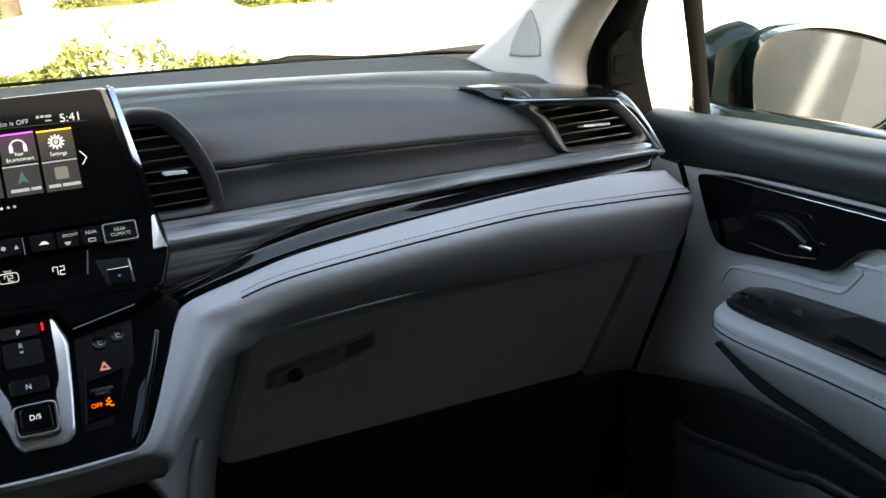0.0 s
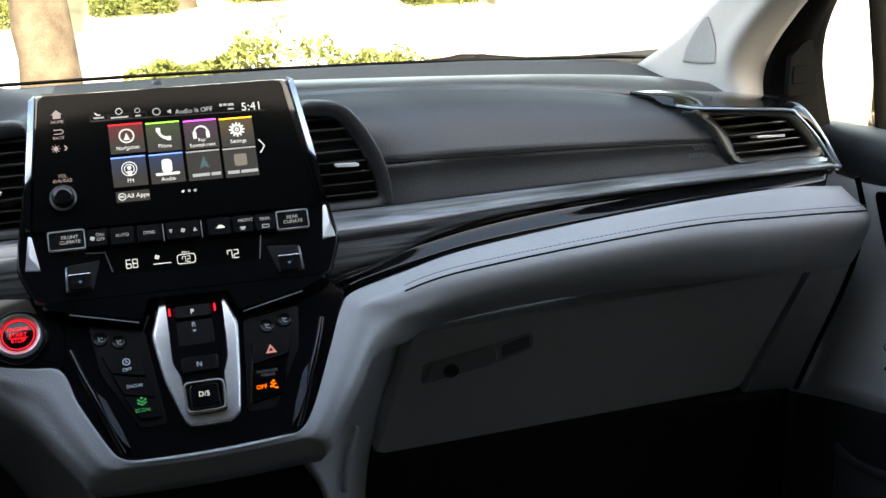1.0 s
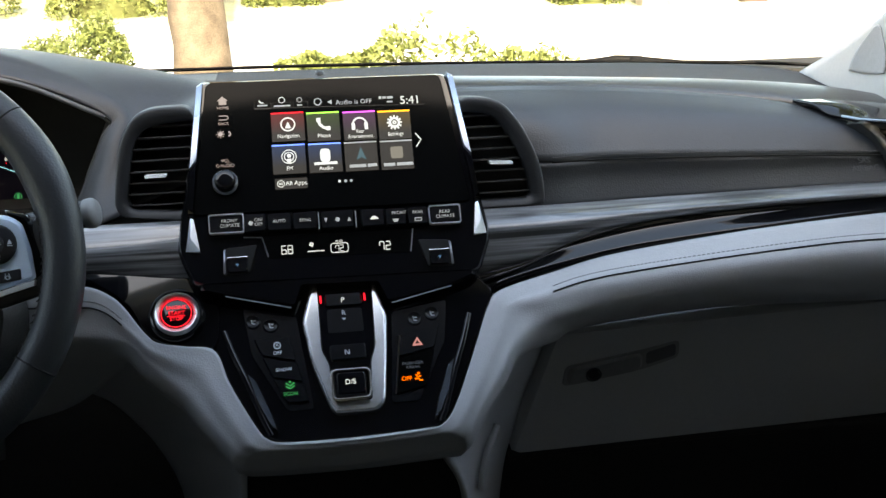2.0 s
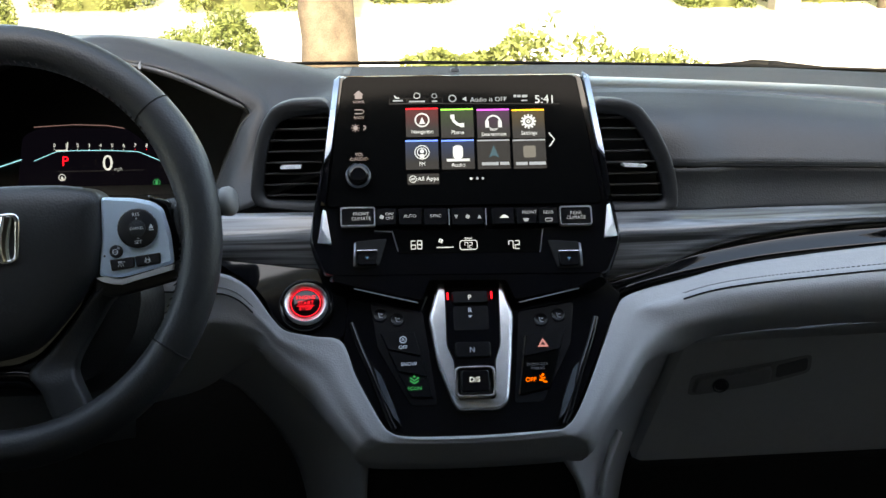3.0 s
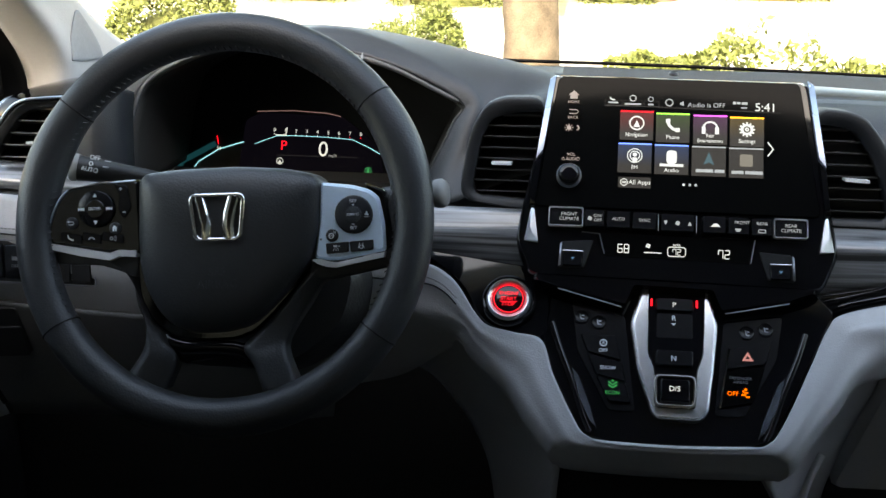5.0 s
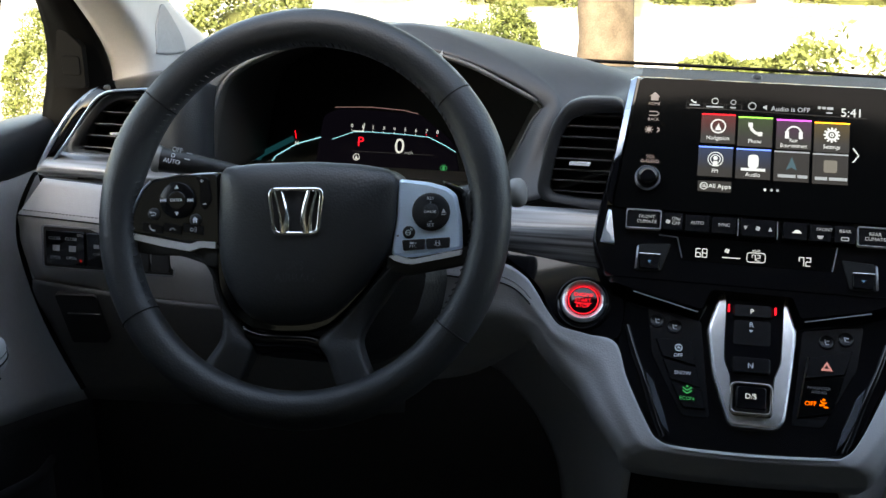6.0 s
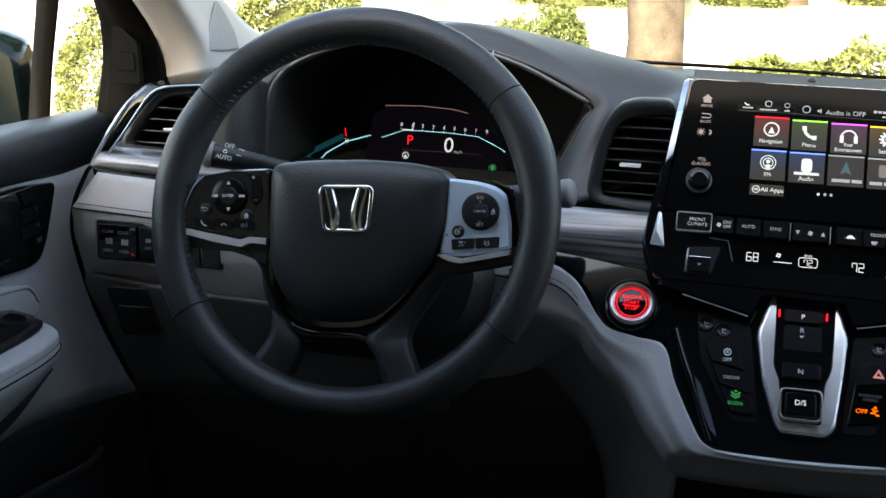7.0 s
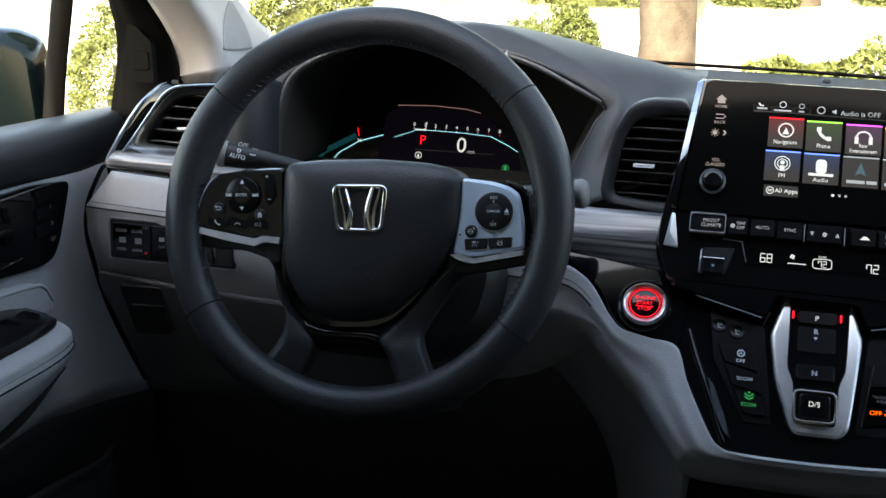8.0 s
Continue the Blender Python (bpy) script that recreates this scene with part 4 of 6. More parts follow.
part("vent_trim", tube(curve([(0.676, 1.11, 1.0275), (0.6803, 1.093, 1.0247), (0.6892, 1.083, 1.0123), (0.7055, 1.078, 0.9880), (0.7238, 1.073, 0.9563)], 30), [0.0012, 0.0016, 0.002, 0.0024] + [0.0028] * 26, 8), EDGE, dash, "satin metal edge at the dash end")
part("vent_frame", tube(curve([(-0.6228, 1.14, 1.0628), (-0.6141, 1.098, 1.0702), (-0.6397, 1.078, 1.0714), (-0.6539, 1.078, 1.0682), (-0.6660, 1.078, 1.0604), (-0.6803, 1.078, 1.0433), (-0.7007, 1.075, 1.0153), (-0.7248, 1.073, 0.9856)], 40), 0.0014, 8), EDGE, dash, "satin metal line over the outer vent")
part("vent_trim", tube(curve([(-0.6761, 1.108, 1.0667), (-0.6826, 1.098, 1.0615), (-0.6957, 1.083, 1.0468), (-0.7137, 1.078, 1.0211), (-0.7272, 1.076, 0.9996), (-0.7341, 1.073, 0.9861)], 30), [0.0012, 0.0016, 0.002, 0.0024] + [0.0028] * 26, 8), EDGE, dash, "satin metal edge at the dash end")
SLIM = mat("thin_bright_edge", (0.30, 0.31, 0.33), 0.35, metal=0.8)

# ---- display ----
RAIL = mat("pale_blue_satin", (0.42, 0.47, 0.54), 0.28, metal=0.7, var=0.05)


def facet(points, m):
    """A cut facet: a front face with sloping sides behind it."""
    bm = bmesh.new()
    top = [bm.verts.new(m @ Vector(p)) for p in points]
    low = [bm.verts.new(m @ Vector((p[0] * 1.01, p[1], -0.03))) for p in points]
    mid = bm.verts.new(m @ (sum((Vector(p) for p in points), Vector()) / len(points) + Vector((0, 0, 0.003))))
    for i in range(len(top)):
        bm.faces.new((top[i - 1], top[i], mid))
        bm.faces.new((low[i - 1], low[i], top[i], top[i - 1]))
    return bm


unit = thing("infotainment_display", (0, 1.08, 1.05), "black glass touchscreen unit with chrome side rails, switched on", "touchscreen")
part("housing", plate(rounded([(-0.122, 0.173), (0.119, 0.171), (0.142, 0.03), (0.146, 0.0), (0.132, -0.034), (-0.136, -0.030), (-0.150, 0.003), (-0.146, 0.033)], 0.008), MS, -0.003, -0.05, 0.003), GLOSS, unit)
part("glass", plate(rounded([(-0.116, 0.170), (0.112, 0.168), (0.130, 0.035), (-0.134, 0.037)], 0.006), MS, 0.0, -0.003, 0.001), SCREEN, unit)
for s in (-1, 1):
    rail = part("rail", plate([(s * 0.1245, 0.1665), (s * 0.1185, 0.1705), (s * 0.1285, 0.090), (s * 0.1350, 0.081)], MS, 0.0025, -0.02, 0.002), RAIL, unit, "pale satin side rail")
    part("rail_foot", plate([(s * 0.1350, 0.0805), (s * 0.1285, 0.0895), (s * 0.1335, 0.036), (s * 0.1385, 0.036)], MS, 0.0025, -0.02, 0.002), GLOSS, rail, "piano black rail foot")
    part("side_facet", facet([(s * .1365, .035, -.002), (s * .1335, .033, .001), (s * .1285, .001, .003), (s * .1420, .003, -.003), (s * .1460, .008, -.010)], MS), SATIN, unit, "bright metal facet", smooth=False)
part("sensor_bump", turned([(0.005, 0), (0.0045, 0.002), (0.002, 0.003)], plane_at(-0.005, 1.15, 1.0975, 80), 16), BLACK, unit)
tiles = [(-56, 135, TILE_RED, RED), (-22, 133.5, TILE_GREEN, LIME), (13, 132.5, TILE_VIOLET, VIOLET), (47, 131.5, TILE_AMBER, ORANGE), (-57, 102, TILE_BLUE, BLUE), (-22.5, 101.5, TILE_BLUE, BLUE), (12, 101, TILE, DIM), (46.5, 100.5, TILE, DIM)]
U = []
for x, y, tm, bar in tiles:
    tile = part("tile", plate(rect(x / 1000, (y - 29.5) / 1000, (x + 31.5) / 1000, y / 1000), MS, 0.0006, 0.0), tm, unit)
    part("colour_bar", plate(rect(x / 1000, (y - 1.3) / 1000, (x + 31.5) / 1000, y / 1000), MS, 0.0009, 0.0006), bar, tile)
    U.append((tile, x / 1000 + 0.0158, y / 1000 - 0.0125, y / 1000 - 0.0245))
Z = 0.0011


def icon(k, bm, name="icon", material=None):
    part(name, bm, material or WHITE, U[k][0], smooth=False)


x, y = U[0][1:3]
icon(0, merge(disc_ring(x, y, 0.0072, 0.0013, MS, Z), plate([(x - .003, y - .004), (x + .003, y - .004), (x, y + .003)], MS, Z, Z - .0004)))
x, y = U[1][1:3]
icon(1, merge(band([(x - .005, y + .005), (x - .0035, y), (x, y - .0035), (x + .005, y - .005)], 0.0028, MS, Z), bars([(x - .0045, y + .0045, .004, .004), (x + .0045, y - .0045, .004, .004)], MS, Z)))
x, y = U[2][1:3]
icon(2, merge(band(arc(x, y - .001, .0065, 0, 180), 0.0016, MS, Z), bars([(x - .0062, y - .003, .0034, .007), (x + .0062, y - .003, .0034, .007)], MS, Z)))
x, y = U[3][1:3]
icon(3, merge(disc_ring(x, y, 0.0055, 0.0022, MS, Z), disc_ring(x, y, 0.002, 0.0012, MS, Z), *[bars([(0, .0064, .0016, .002)], MS @ pose(x, y, 0, 0, 0, 30 * k), Z) for k in range(12)]))
x, y = U[4][1:3]
icon(4, merge(disc_ring(x, y, 0.0072, 0.0008, MS, Z), disc_ring(x, y, 0.0048, 0.0008, MS, Z), turned([(0.002, Z - .0003), (0.002, Z)], MS @ pose(x, y + .001, 0), 14), bars([(x, y - .004, .004, .004)], MS, Z)))
x, y = U[5][1:3]
icon(5, plate(rect(x - .0048, y - .0068, x + .0048, y + .0068, .004), MS, Z, Z - .0004))
x, y = U[6][1:3]
icon(6, plate([(x - .005, y - .006), (x, y - .0035), (x + .005, y - .006), (x, y + .007)], MS, Z, Z - .0004), material=glow("screen_mark_blue", (0.16, 0.32, 0.45), 0.09))
x, y = U[7][1:3]
icon(7, plate(rect(x - .006, y - .006, x + .006, y + .006, .002), MS, Z, Z - .0004), material=glow("screen_mark_grey", (0.2, 0.2, 0.2), 0.22))
for k, w in ((0, "Navigation"), (1, "Phone"), (3, "Settings"), (4, "FM")):
    icon(k, text(w, U[k][1], U[k][3], 0.0056, MS, Z, squeeze=0.88), "lettering")
icon(2, text("Rear\nEntertainment", U[2][1], U[2][3] + 0.0010, 0.0052, MS, Z, squeeze=0.80), "lettering")
icon(5, merge(bars([(U[5][1], U[5][3] + .004, .022, .0026)], MS, Z), text("Audio", U[5][1], U[5][3] - .0012, 0.0056, MS, Z)), "lettering")
icon(6, bars([(U[6][1] - .004, U[6][3], .016, .003), (U[6][1] + .010, U[6][3], .009, .003)], MS, Z), "lettering_bar", DIM)
icon(7, bars([(U[7][1] - .008, U[7][3], .011, .003), (U[7][1] + .007, U[7][3], .016, .003)], MS, Z), "lettering_bar", DIM)
part("status_bar", plate([(-.070, .1405), (.094, .1365), (.094, .137), (-.070, .141)], MS, 0.0005, 0.0), TILE, unit)
part("clock", text("5:41", .080, .1415, 0.0118, MS, 0.0006), WHITE, unit, "lit white clock digits")
part("status_text", text("Audio is OFF", .025, .1425, 0.0066, MS, 0.0006), DIM, unit)
part("status_icon", band(arc(-.0632, .1488, .0030, 185, 300), .0012, MS), WHITE, unit)
part("status_icon", disc_ring(-.0445, .1480, .0032, .0006, MS), WHITE, unit)
part("status_icon", disc_ring(-.0275, .1474, .0026, .0006, MS), DIM, unit)
part("status_icon", disc_ring(-.010, .1445, .0038, .0009, MS), DIM, unit)
part("status_icon", plate([(.000, .1428), (.0015, .1428), (.0035, .1412), (.0035, .1462), (.0015, .1446), (.000, .1446)], MS, .0006, .0002), DIM, unit)
for x, y, w, h in ((-.0632, .1432, .0095, .0014), (-.0445, .1420, .0155, .0014), (-.0275, .1420, .0050, .0014), (.0510, .1457, .0026, .0026), (.0550, .1457, .0034, .0022), (.0605, .1455, .0055, .0024), (.0600, .1410, .0055, .0014)):
    part("status_mark", bars([(x, y, w, h)], MS), DIM, unit)
for a, b in ((-.0712, -.0545), (-.0535, -.0355), (-.0340, -.0195)):
    part("status_tab", ring_plate(rect(a, .1395, b, .1455), rect(a + .0004, .1401, b - .0004, .1452), MS, .0005, .0002), TILE, unit)
part("next_arrow", band([(.082, .107), (.087, .100), (.082, .093)], 0.0012, MS), WHITE, unit)
part("apps_button", plate(rect(-.056, .0575, -.0255, .068, .001), MS, 0.0004, 0), TILE, unit)
part("apps_label", merge(text("All Apps", -.036, .0628, 0.006, MS, 0.0007), disc_ring(-.0505, .0628, .0036, .0007, MS, .0007), bars([(-.0505, .0635, .004, .0006), (-.0505, .0622, .004, .0006)], MS, .0007)), WHITE, unit)
for x, mt in ((.005, WHITE), (.0108, DIM), (.0162, DIM)):
    part("page_dot", turned([(0.0013, 0), (0.0013, 0.0006)], MS @ pose(x, .0622, 0), 14), mt, unit)
KEYPRINT = glow("lit_key_print", (1.0, 0.72, 0.6), 0.055, (0.2, 0.2, 0.2))
part("side_key", merge(plate([(-.106, .150), (-.101, .1545), (-.096, .150), (-.0975, .150), (-.0975, .146), (-.1045, .146), (-.1045, .150)], MS, .0006, .0002), text("HOME", -.101, .1425, .0040, MS)), KEYPRINT, unit)
part("side_key", merge(band([(-.105, .1345), (-.098, .1345), (-.096, .1325), (-.098, .1305), (-.105, .1305)], .001, MS), text("BACK", -.101, .1265, .0040, MS)), KEYPRINT, unit)
part("side_key", merge(disc_ring(-.1045, .116, .0022, .0022, MS), band(arc(-.097, .116, .002, -90, 90), .0014, MS), *[bars([(0, .0034, .0006, .0014)], MS @ pose(-.1045, .116, 0, 0, 0, 45 * k)) for k in range(8)]), KEYPRINT, unit)
part("knob_label", merge(text("VOL", -.1012, .0887, .0046, MS, squeeze=0.9), text("AUDIO", -.0995, .0841, .0046, MS, squeeze=0.9), band(arc(-.1085, .0841, .0014, 120, 420), .0005, MS), bars([(-.1085, .0853, .0005, .0018)], MS)), KEYPRINT, unit)
MK = MS @ pose(-.1025, .0672, 0)
knob = part("volume_knob", turned([(0.0098, 0), (0.0094, 0.010), (0.0082, 0.012), (0.004, 0.0118)], MK, 36), GLOSS, unit)
part("knob_ring", turned([(0.0120, 0), (0.0120, 0.003), (0.0110, 0.004), (0.0104, 0.001)], MK, 40), SLIM, knob, "chrome ring")

# ---- climate controls ----
KEYFACE = mat("gloss_key_face", (0.006, 0.006, 0.007), 0.25, spec=0.2, rvar=0.03)
climate = thing("climate_panel", on(MS, 0, 0), "piano black climate control panel with lit key legends", "control panel")
part("lower_body", plate(rounded([(-0.134, 0.036), (0.130, 0.033), (0.128, -0.036), (0.102, -0.046), (0.045, -0.058), (0.038, -0.038), (-0.042, -0.036), (-0.049, -0.056), (-0.108, -0.041), (-0.132, -0.034)], 0.003), MS, -0.004, -0.06, 0.004), GLOSS, climate)
keys = [(-.119, -.088, 1, "FRONT\nCLIMATE"), (-.0865, -.067, 0, "ON/\nOFF"), (-.066, -.043, 0, "AUTO"), (-.042, -.0185, 0, "SYNC"), (-.016, .016, 0, ""), (.0225, .0445, 0, ""), (.0455, .0655, 0, "FRONT"), (.0665, .0865, 0, "REAR"), (.088, .117, 1, "REAR\nCLIMATE")]
for a, b, framed, w in keys:
    yc, m = 0.0243 - 0.018 * (a + b) / 2, (a + b) / 2
    key = part("key", plate(rect(a, yc - .0085, b, yc + .0085, .002), MS, 0.003, -0.006, 0.0012), KEYFACE, climate)
    if framed:
        part("key_frame", ring_plate(rect(a - .0008, yc - .0093, b + .0008, yc + .0093, .0026), rect(a + .0002, yc - .0083, b - .0002, yc + .0083, .002), MS, 0.0036, -0.002), SATIN, key, "satin silver frame")
    if w:
        up = .003 if w in ("FRONT", "REAR") else 0
        part("legend", text(w, m + (.003 if "ON" in w else 0), yc + up, .0046 if framed else .0043, MS, .0034), DIM, key)
for a, s in ((-.011, -1), (.011, 1)):
    part("arrow", plate([(a - .0018, .0235 - s * .002), (a + .0018, .0235 - s * .002), (a, .0235 + s * .002)], MS, .0036, .0031), DIM, climate)
for x, y in ((0, .0235), (-.081, .0250)):
    part("fan_mark", merge(*[turned([(0.0011, .0031), (0.0011, .0036)], MS @ pose(x + .0012 * math.cos(a), y + .0012 * math.sin(a), 0), 8) for a in (0.4, 2.0, 3.5, 5.1)]), DIM, climate)
part("car_mark", plate([(.030, .0215), (.0315, .0225), (.033, .0245), (.036, .0245), (.038, .0225), (.039, .0215)], MS, .0036, .0031), WHITE, climate)
part("defrost_mark", plate([(.052, .0205), (.058, .0205), (.0565, .0175), (.0535, .0175)], MS, .0036, .0031), DIM, climate)
part("defrost_mark", ring_plate(rect(.073, .017, .080, .0205, .001), rect(.0738, .0177, .0792, .0198, .0006), MS, .0036, .0031), DIM, climate)
for x, y in ((-.0177, .0235), (.0172, .0228)):
    part("divider", bars([(x, y, .0008, .016)], MS, .0036), SATIN, climate)
part("digit_window", plate(rounded([(-0.076, 0.0135), (0.071, 0.0115), (0.067, -0.0112), (-0.066, -0.0092)], 0.002), MS, -0.0025, -0.006), SCREEN, climate)
part("window_edge", band([(.071, .0115), (.067, -.0112)], .0011, MS, -.0018), SLIM, climate)


def seven_segment(word, x, y, h, m, z):
    """Lit digits drawn with straight segments."""
    w, out = h * 0.52, []
    for k, ch in enumerate(word):
        cx = x + (k - (len(word) - 1) / 2) * w * 1.45
        spot = {"a": (0, h / 2, w, 0), "g": (0, 0, w, 0), "d": (0, -h / 2, w, 0), "f": (-w / 2, h / 4, 0, h / 2), "b": (w / 2, h / 4, 0, h / 2), "e": (-w / 2, -h / 4, 0, h / 2), "c": (w / 2, -h / 4, 0, h / 2)}
        wanted = {"6": "acdefg", "8": "abcdefg", "7": "abcf", "2": "abdeg"}[ch]
        out += [(cx + spot[q][0], y + spot[q][1], max(spot[q][2], h * 0.10), max(spot[q][3], h * 0.10)) for q in wanted]
    return bars(out, m, z)


part("digit", seven_segment("68", -.049, -.0015, .0078, MS, -.0018), WHITE, climate, "lit temperature digits")
part("digit", seven_segment("72", .043, -.0035, .0078, MS, -.0018), WHITE, climate, "lit temperature digits")
part("digit", merge(seven_segment("72", 0, -.0030, .0055, MS, -.0018), text("REAR", 0, .0035, .003, MS, -.0018), ring_plate(rect(-.0085, -.0075, .0085, .002, .003), rect(-.0078, -.0068, .0078, .0013, .0024), MS, -.0018, -.0022)), WHITE, climate)
part("fan_scale", merge(bars([(-.022, -.0045, .016, .0008)], MS, -.0018), *[turned([(0.001, -.0022), (0.001, -.0018)], MS @ pose(-.026 + .0014 * math.cos(a), .002 + .0014 * math.sin(a), 0), 8) for a in (0.4, 2.0, 3.5, 5.1)]), WHITE, climate)
for s1, bx, by in ((-1, -.0955, -.0066), (1, .0937, -.0117)):
    tog = part("toggle", plate(rounded([(bx - .019 * s1, by + .012), (bx + .010 * s1, by + .010), (bx + .013 * s1, by - .016), (bx - .011 * s1, by - .015)], .002), MS, -0.001, -0.006, 0.001), DEEP, climate, "dark toggle recess")
    part("toggle_face", plate(rounded([(bx - .0098, by - .0002), (bx + .0098, by - .0002), (bx + .0092, by - .0140), (bx - .0092, by - .0140)], .002), MS, 0.001, -.004, .001), KEYFACE, tog)
    part("toggle_bar", tube([on(MS, bx - .0096, by, .0012), on(MS, bx + .0096, by, .0012)], .0008, 6), CHROME, tog)
    part("toggle_mark", plate([(bx - .0018, by - .006), (bx + .0018, by - .006), (bx, by - .0085)], MS, .0014, .0008), glow("dim_blue", (0.1, 0.25, 0.5), 0.12), tog)
    part("toggle_edge", plate([(bx + s1 * .0105, by + .009), (bx + s1 * .0122, by + .007), (bx + s1 * .0132, by - .014), (bx + s1 * .0112, by - .014)], MS, 0.0005, -0.004, .0006), SLIM, tog)
part("key_ledge", tube([on(MS, -.0885, .0125, .0005), on(MS, -.0715, .0112, .0005), on(MS, -.0665, -.0078, .0005)], .0006, 6), SLIM, climate)
part("edge_line", tube([on(MS, -.108, -.042, -.003), on(MS, -.049, -.057, -.003)], .0005, 6), SLIM, climate)
part("edge_line", tube([on(MS, .045, -.059, -.003), on(MS, .102, -.047, -.003)], .0005, 6), SLIM, climate)

# ---- shifter console ----
SOFTPRINT = mat("grey_print", (0.42, 0.43, 0.45), 0.5)
console = thing("shifter_console", (0, 0.97, 0.87), "piano black console panel with push-button gear selector", "console")
full = rounded([(-.112, .150), (-.121, .08), (-.109, .045), (-.088, .003), (-.077, -.010), (-.056, -.016), (.059, -.014), (.081, -.009), (.095, .010), (.120, .065), (.136, .101), (.146, .118), (.12, .15)], 0.006)
part("panel", plate(full, MC, 0.0, -0.03, 0.002), GLOSS, console)
part("field", plate(rounded([(-.094, .118), (-.045, .106), (-.034, .014), (-.058, .014), (-.088, .07)], .004), MC, 0.0014, -0.001, .0008), KEYFACE, console)
part("field", plate(rounded([(.098, .112), (.045, .104), (.036, .014), (.062, .014), (.092, .07)], .004), MC, 0.0014, -0.001, .0008), KEYFACE, console)
frame_pts = rounded([(-.0300, .134), (-.0327, .1244), (-.0397, .0986), (-.0333, .0544), (-.0200, .0145), (-.0150, .0075), (.0227, .0072), (.0305, .0150), (.0355, .0555), (.0397, .0997), (.0333, .1252), (.0310, .134)], 0.005)
part("selector_frame", plate(frame_pts, MC, 0.0078, 0.0), mat("bright_selector_frame", (0.80, 0.80, 0.82), 0.24, metal=0.75), console, "satin silver selector frame", bevel=0.006)
well = part("selector_well", plate(rounded([(-.0240, .134), (-.0245, .068), (-.0185, .054), (-.0165, .0165), (.0190, .0165), (.0210, .054), (.0265, .068), (.0280, .134)], 0.004), MC, 0.0085, 0.0, 0.001), GLOSS, console)
for w, x0, y0, x1, y1, h in (("P", -.0176, .1095, .0176, .1218, .011), ("R", -.0176, .0823, .0174, .1078, .0088), ("N", -.0168, .0561, .0168, .0709, .0115)):
    k = part("gear_key", plate(rect(x0, y0, x1, y1, .003), MC, h, 0.006, .0015), KEYFACE, well)
    part("legend", text(w, -.0008, (y0 + y1) / 2 + (.0075 if w == "R" else -.001), .0068, MC, h + .0005), WHITE if w == "P" else PRINT, k)
part("legend_arrow", plate([(-.0028, .0975), (.0010, .0975), (-.0009, .0955)], MC, .0094, .0088), PRINT, well)
k = part("gear_key", plate(rect(-.0140, .0200, .0148, .0432, .004), MC, .0165, 0.006, .003), GLOSS, well)
part("key_frame", ring_plate(rect(-.0180, .0172, .0188, .0466, .006), rect(-.0156, .0192, .0164, .0446, .0045), MC, .0135, .007), mat("dark_polished_frame", (0.42, 0.40, 0.38), 0.14, metal=1.0), k, "polished dark metal frame", bevel=0.0008)
part("legend", text("D/S", -.0003, .0322, .0068, MC, .0171), WHITE, k)
for x in (-.0212, .0200):
    part("gear_lamp", plate(rect(x - .0009, .1140, x + .0009, .1212, .0005), MC, .0095, .006), RED, well, "lit red gear lamp")
for x, y in ((-.0848, .1026), (-.0688, .0978), (.0656, .0942), (.0824, .0982)):
    b = part("seat_key", turned([(0.0068, .001), (0.0068, .0022), (0.0061, .0027), (0.0055, .0022), (0.0, .0020)], MC @ pose(x, y, 0), 24), KEYFACE, console)
    part("legend", merge(band([(x - .0015, y + .0025), (x - .0005, y - .002), (x + .0025, y - .0022)], .0008, MC, .0026), bars([(x + .0012, y + .0012, .0024, .0009)], MC, .0026)), SOFTPRINT, b)
for pts, w, x, y, mt in (([(-.085, .085), (-.053, .085), (-.0475, .061), (-.0785, .068)], "OFF", -.064, .0695, PRINT), ([(-.078, .0665), (-.047, .0595), (-.0425, .0405), (-.070, .0465)], "SNOW", -.0592, .053, PRINT), ([(-.0695, .045), (-.042, .039), (-.038, .021), (-.058, .0215)], "ECON", -.0545, .0295, GREEN)):
    k = part("drive_key", plate(rounded(pts, .002), MC, .0042, .001, .001), KEYFACE, console)
    part("legend", text(w, x, y, .0047, MC, .0048), mt, k)
    if w == "OFF":
        part("mark", merge(disc_ring(x, y + .0075, .0034, .0008, MC, .0048), text("A", x, y + .0075, .005, MC, .0048)), PRINT, k)
    if w == "ECON":
        part("mark", merge(band([(x - .004, y + .0075), (x, y + .0048), (x + .004, y + .0075)], .0014, MC, .0048), band([(x - .004, y + .0105), (x, y + .0075), (x + .004, y + .0105)], .0014, MC, .0048), turned([(0.0011, .0042), (0.0011, .0048)], MC @ pose(x, y + .0115, 0), 8)), GREEN, k)
k = part("hazard_key", plate(rounded([(.0495, .0775), (.088, .0875), (.0815, .064), (.046, .0575)], .002), MC, .0042, .001, .001), KEYFACE, console)
part("hazard_mark", ring_plate([(.0605, .0665), (.0705, .0665), (.0655, .075)], [(.0633, .0682), (.0677, .0682), (.0655, .0718)], MC, .0050, .0042), glow("hazard_pink", (1.0, 0.45, 0.5), 0.10), k)
k = part("airbag_lamp", plate(rounded([(.0455, .0565), (.081, .063), (.070, .027), (.0405, .021)], .002), MC, .0034, .001, .001), SCREEN, console)
part("legend", text("PASSENGER\nAIRBAG", .0590, .0478, .0038, MC, .004), mat("dim_print", (0.09, 0.09, 0.09), 0.5), k)
part("legend", merge(text("OFF", .0520, .0350, .0058, MC, .004), bars([(.0615, .0345, .0042, .0014), (.0650, .0328, .0034, .0013)], MC, .004), band([(.0605, .0385), (.0622, .0362), (.0655, .0368)], .0012, MC, .004), disc_ring(.0632, .0395, .0012, .0010, MC, .004)), AMBER, k, "lit amber airbag lamp")
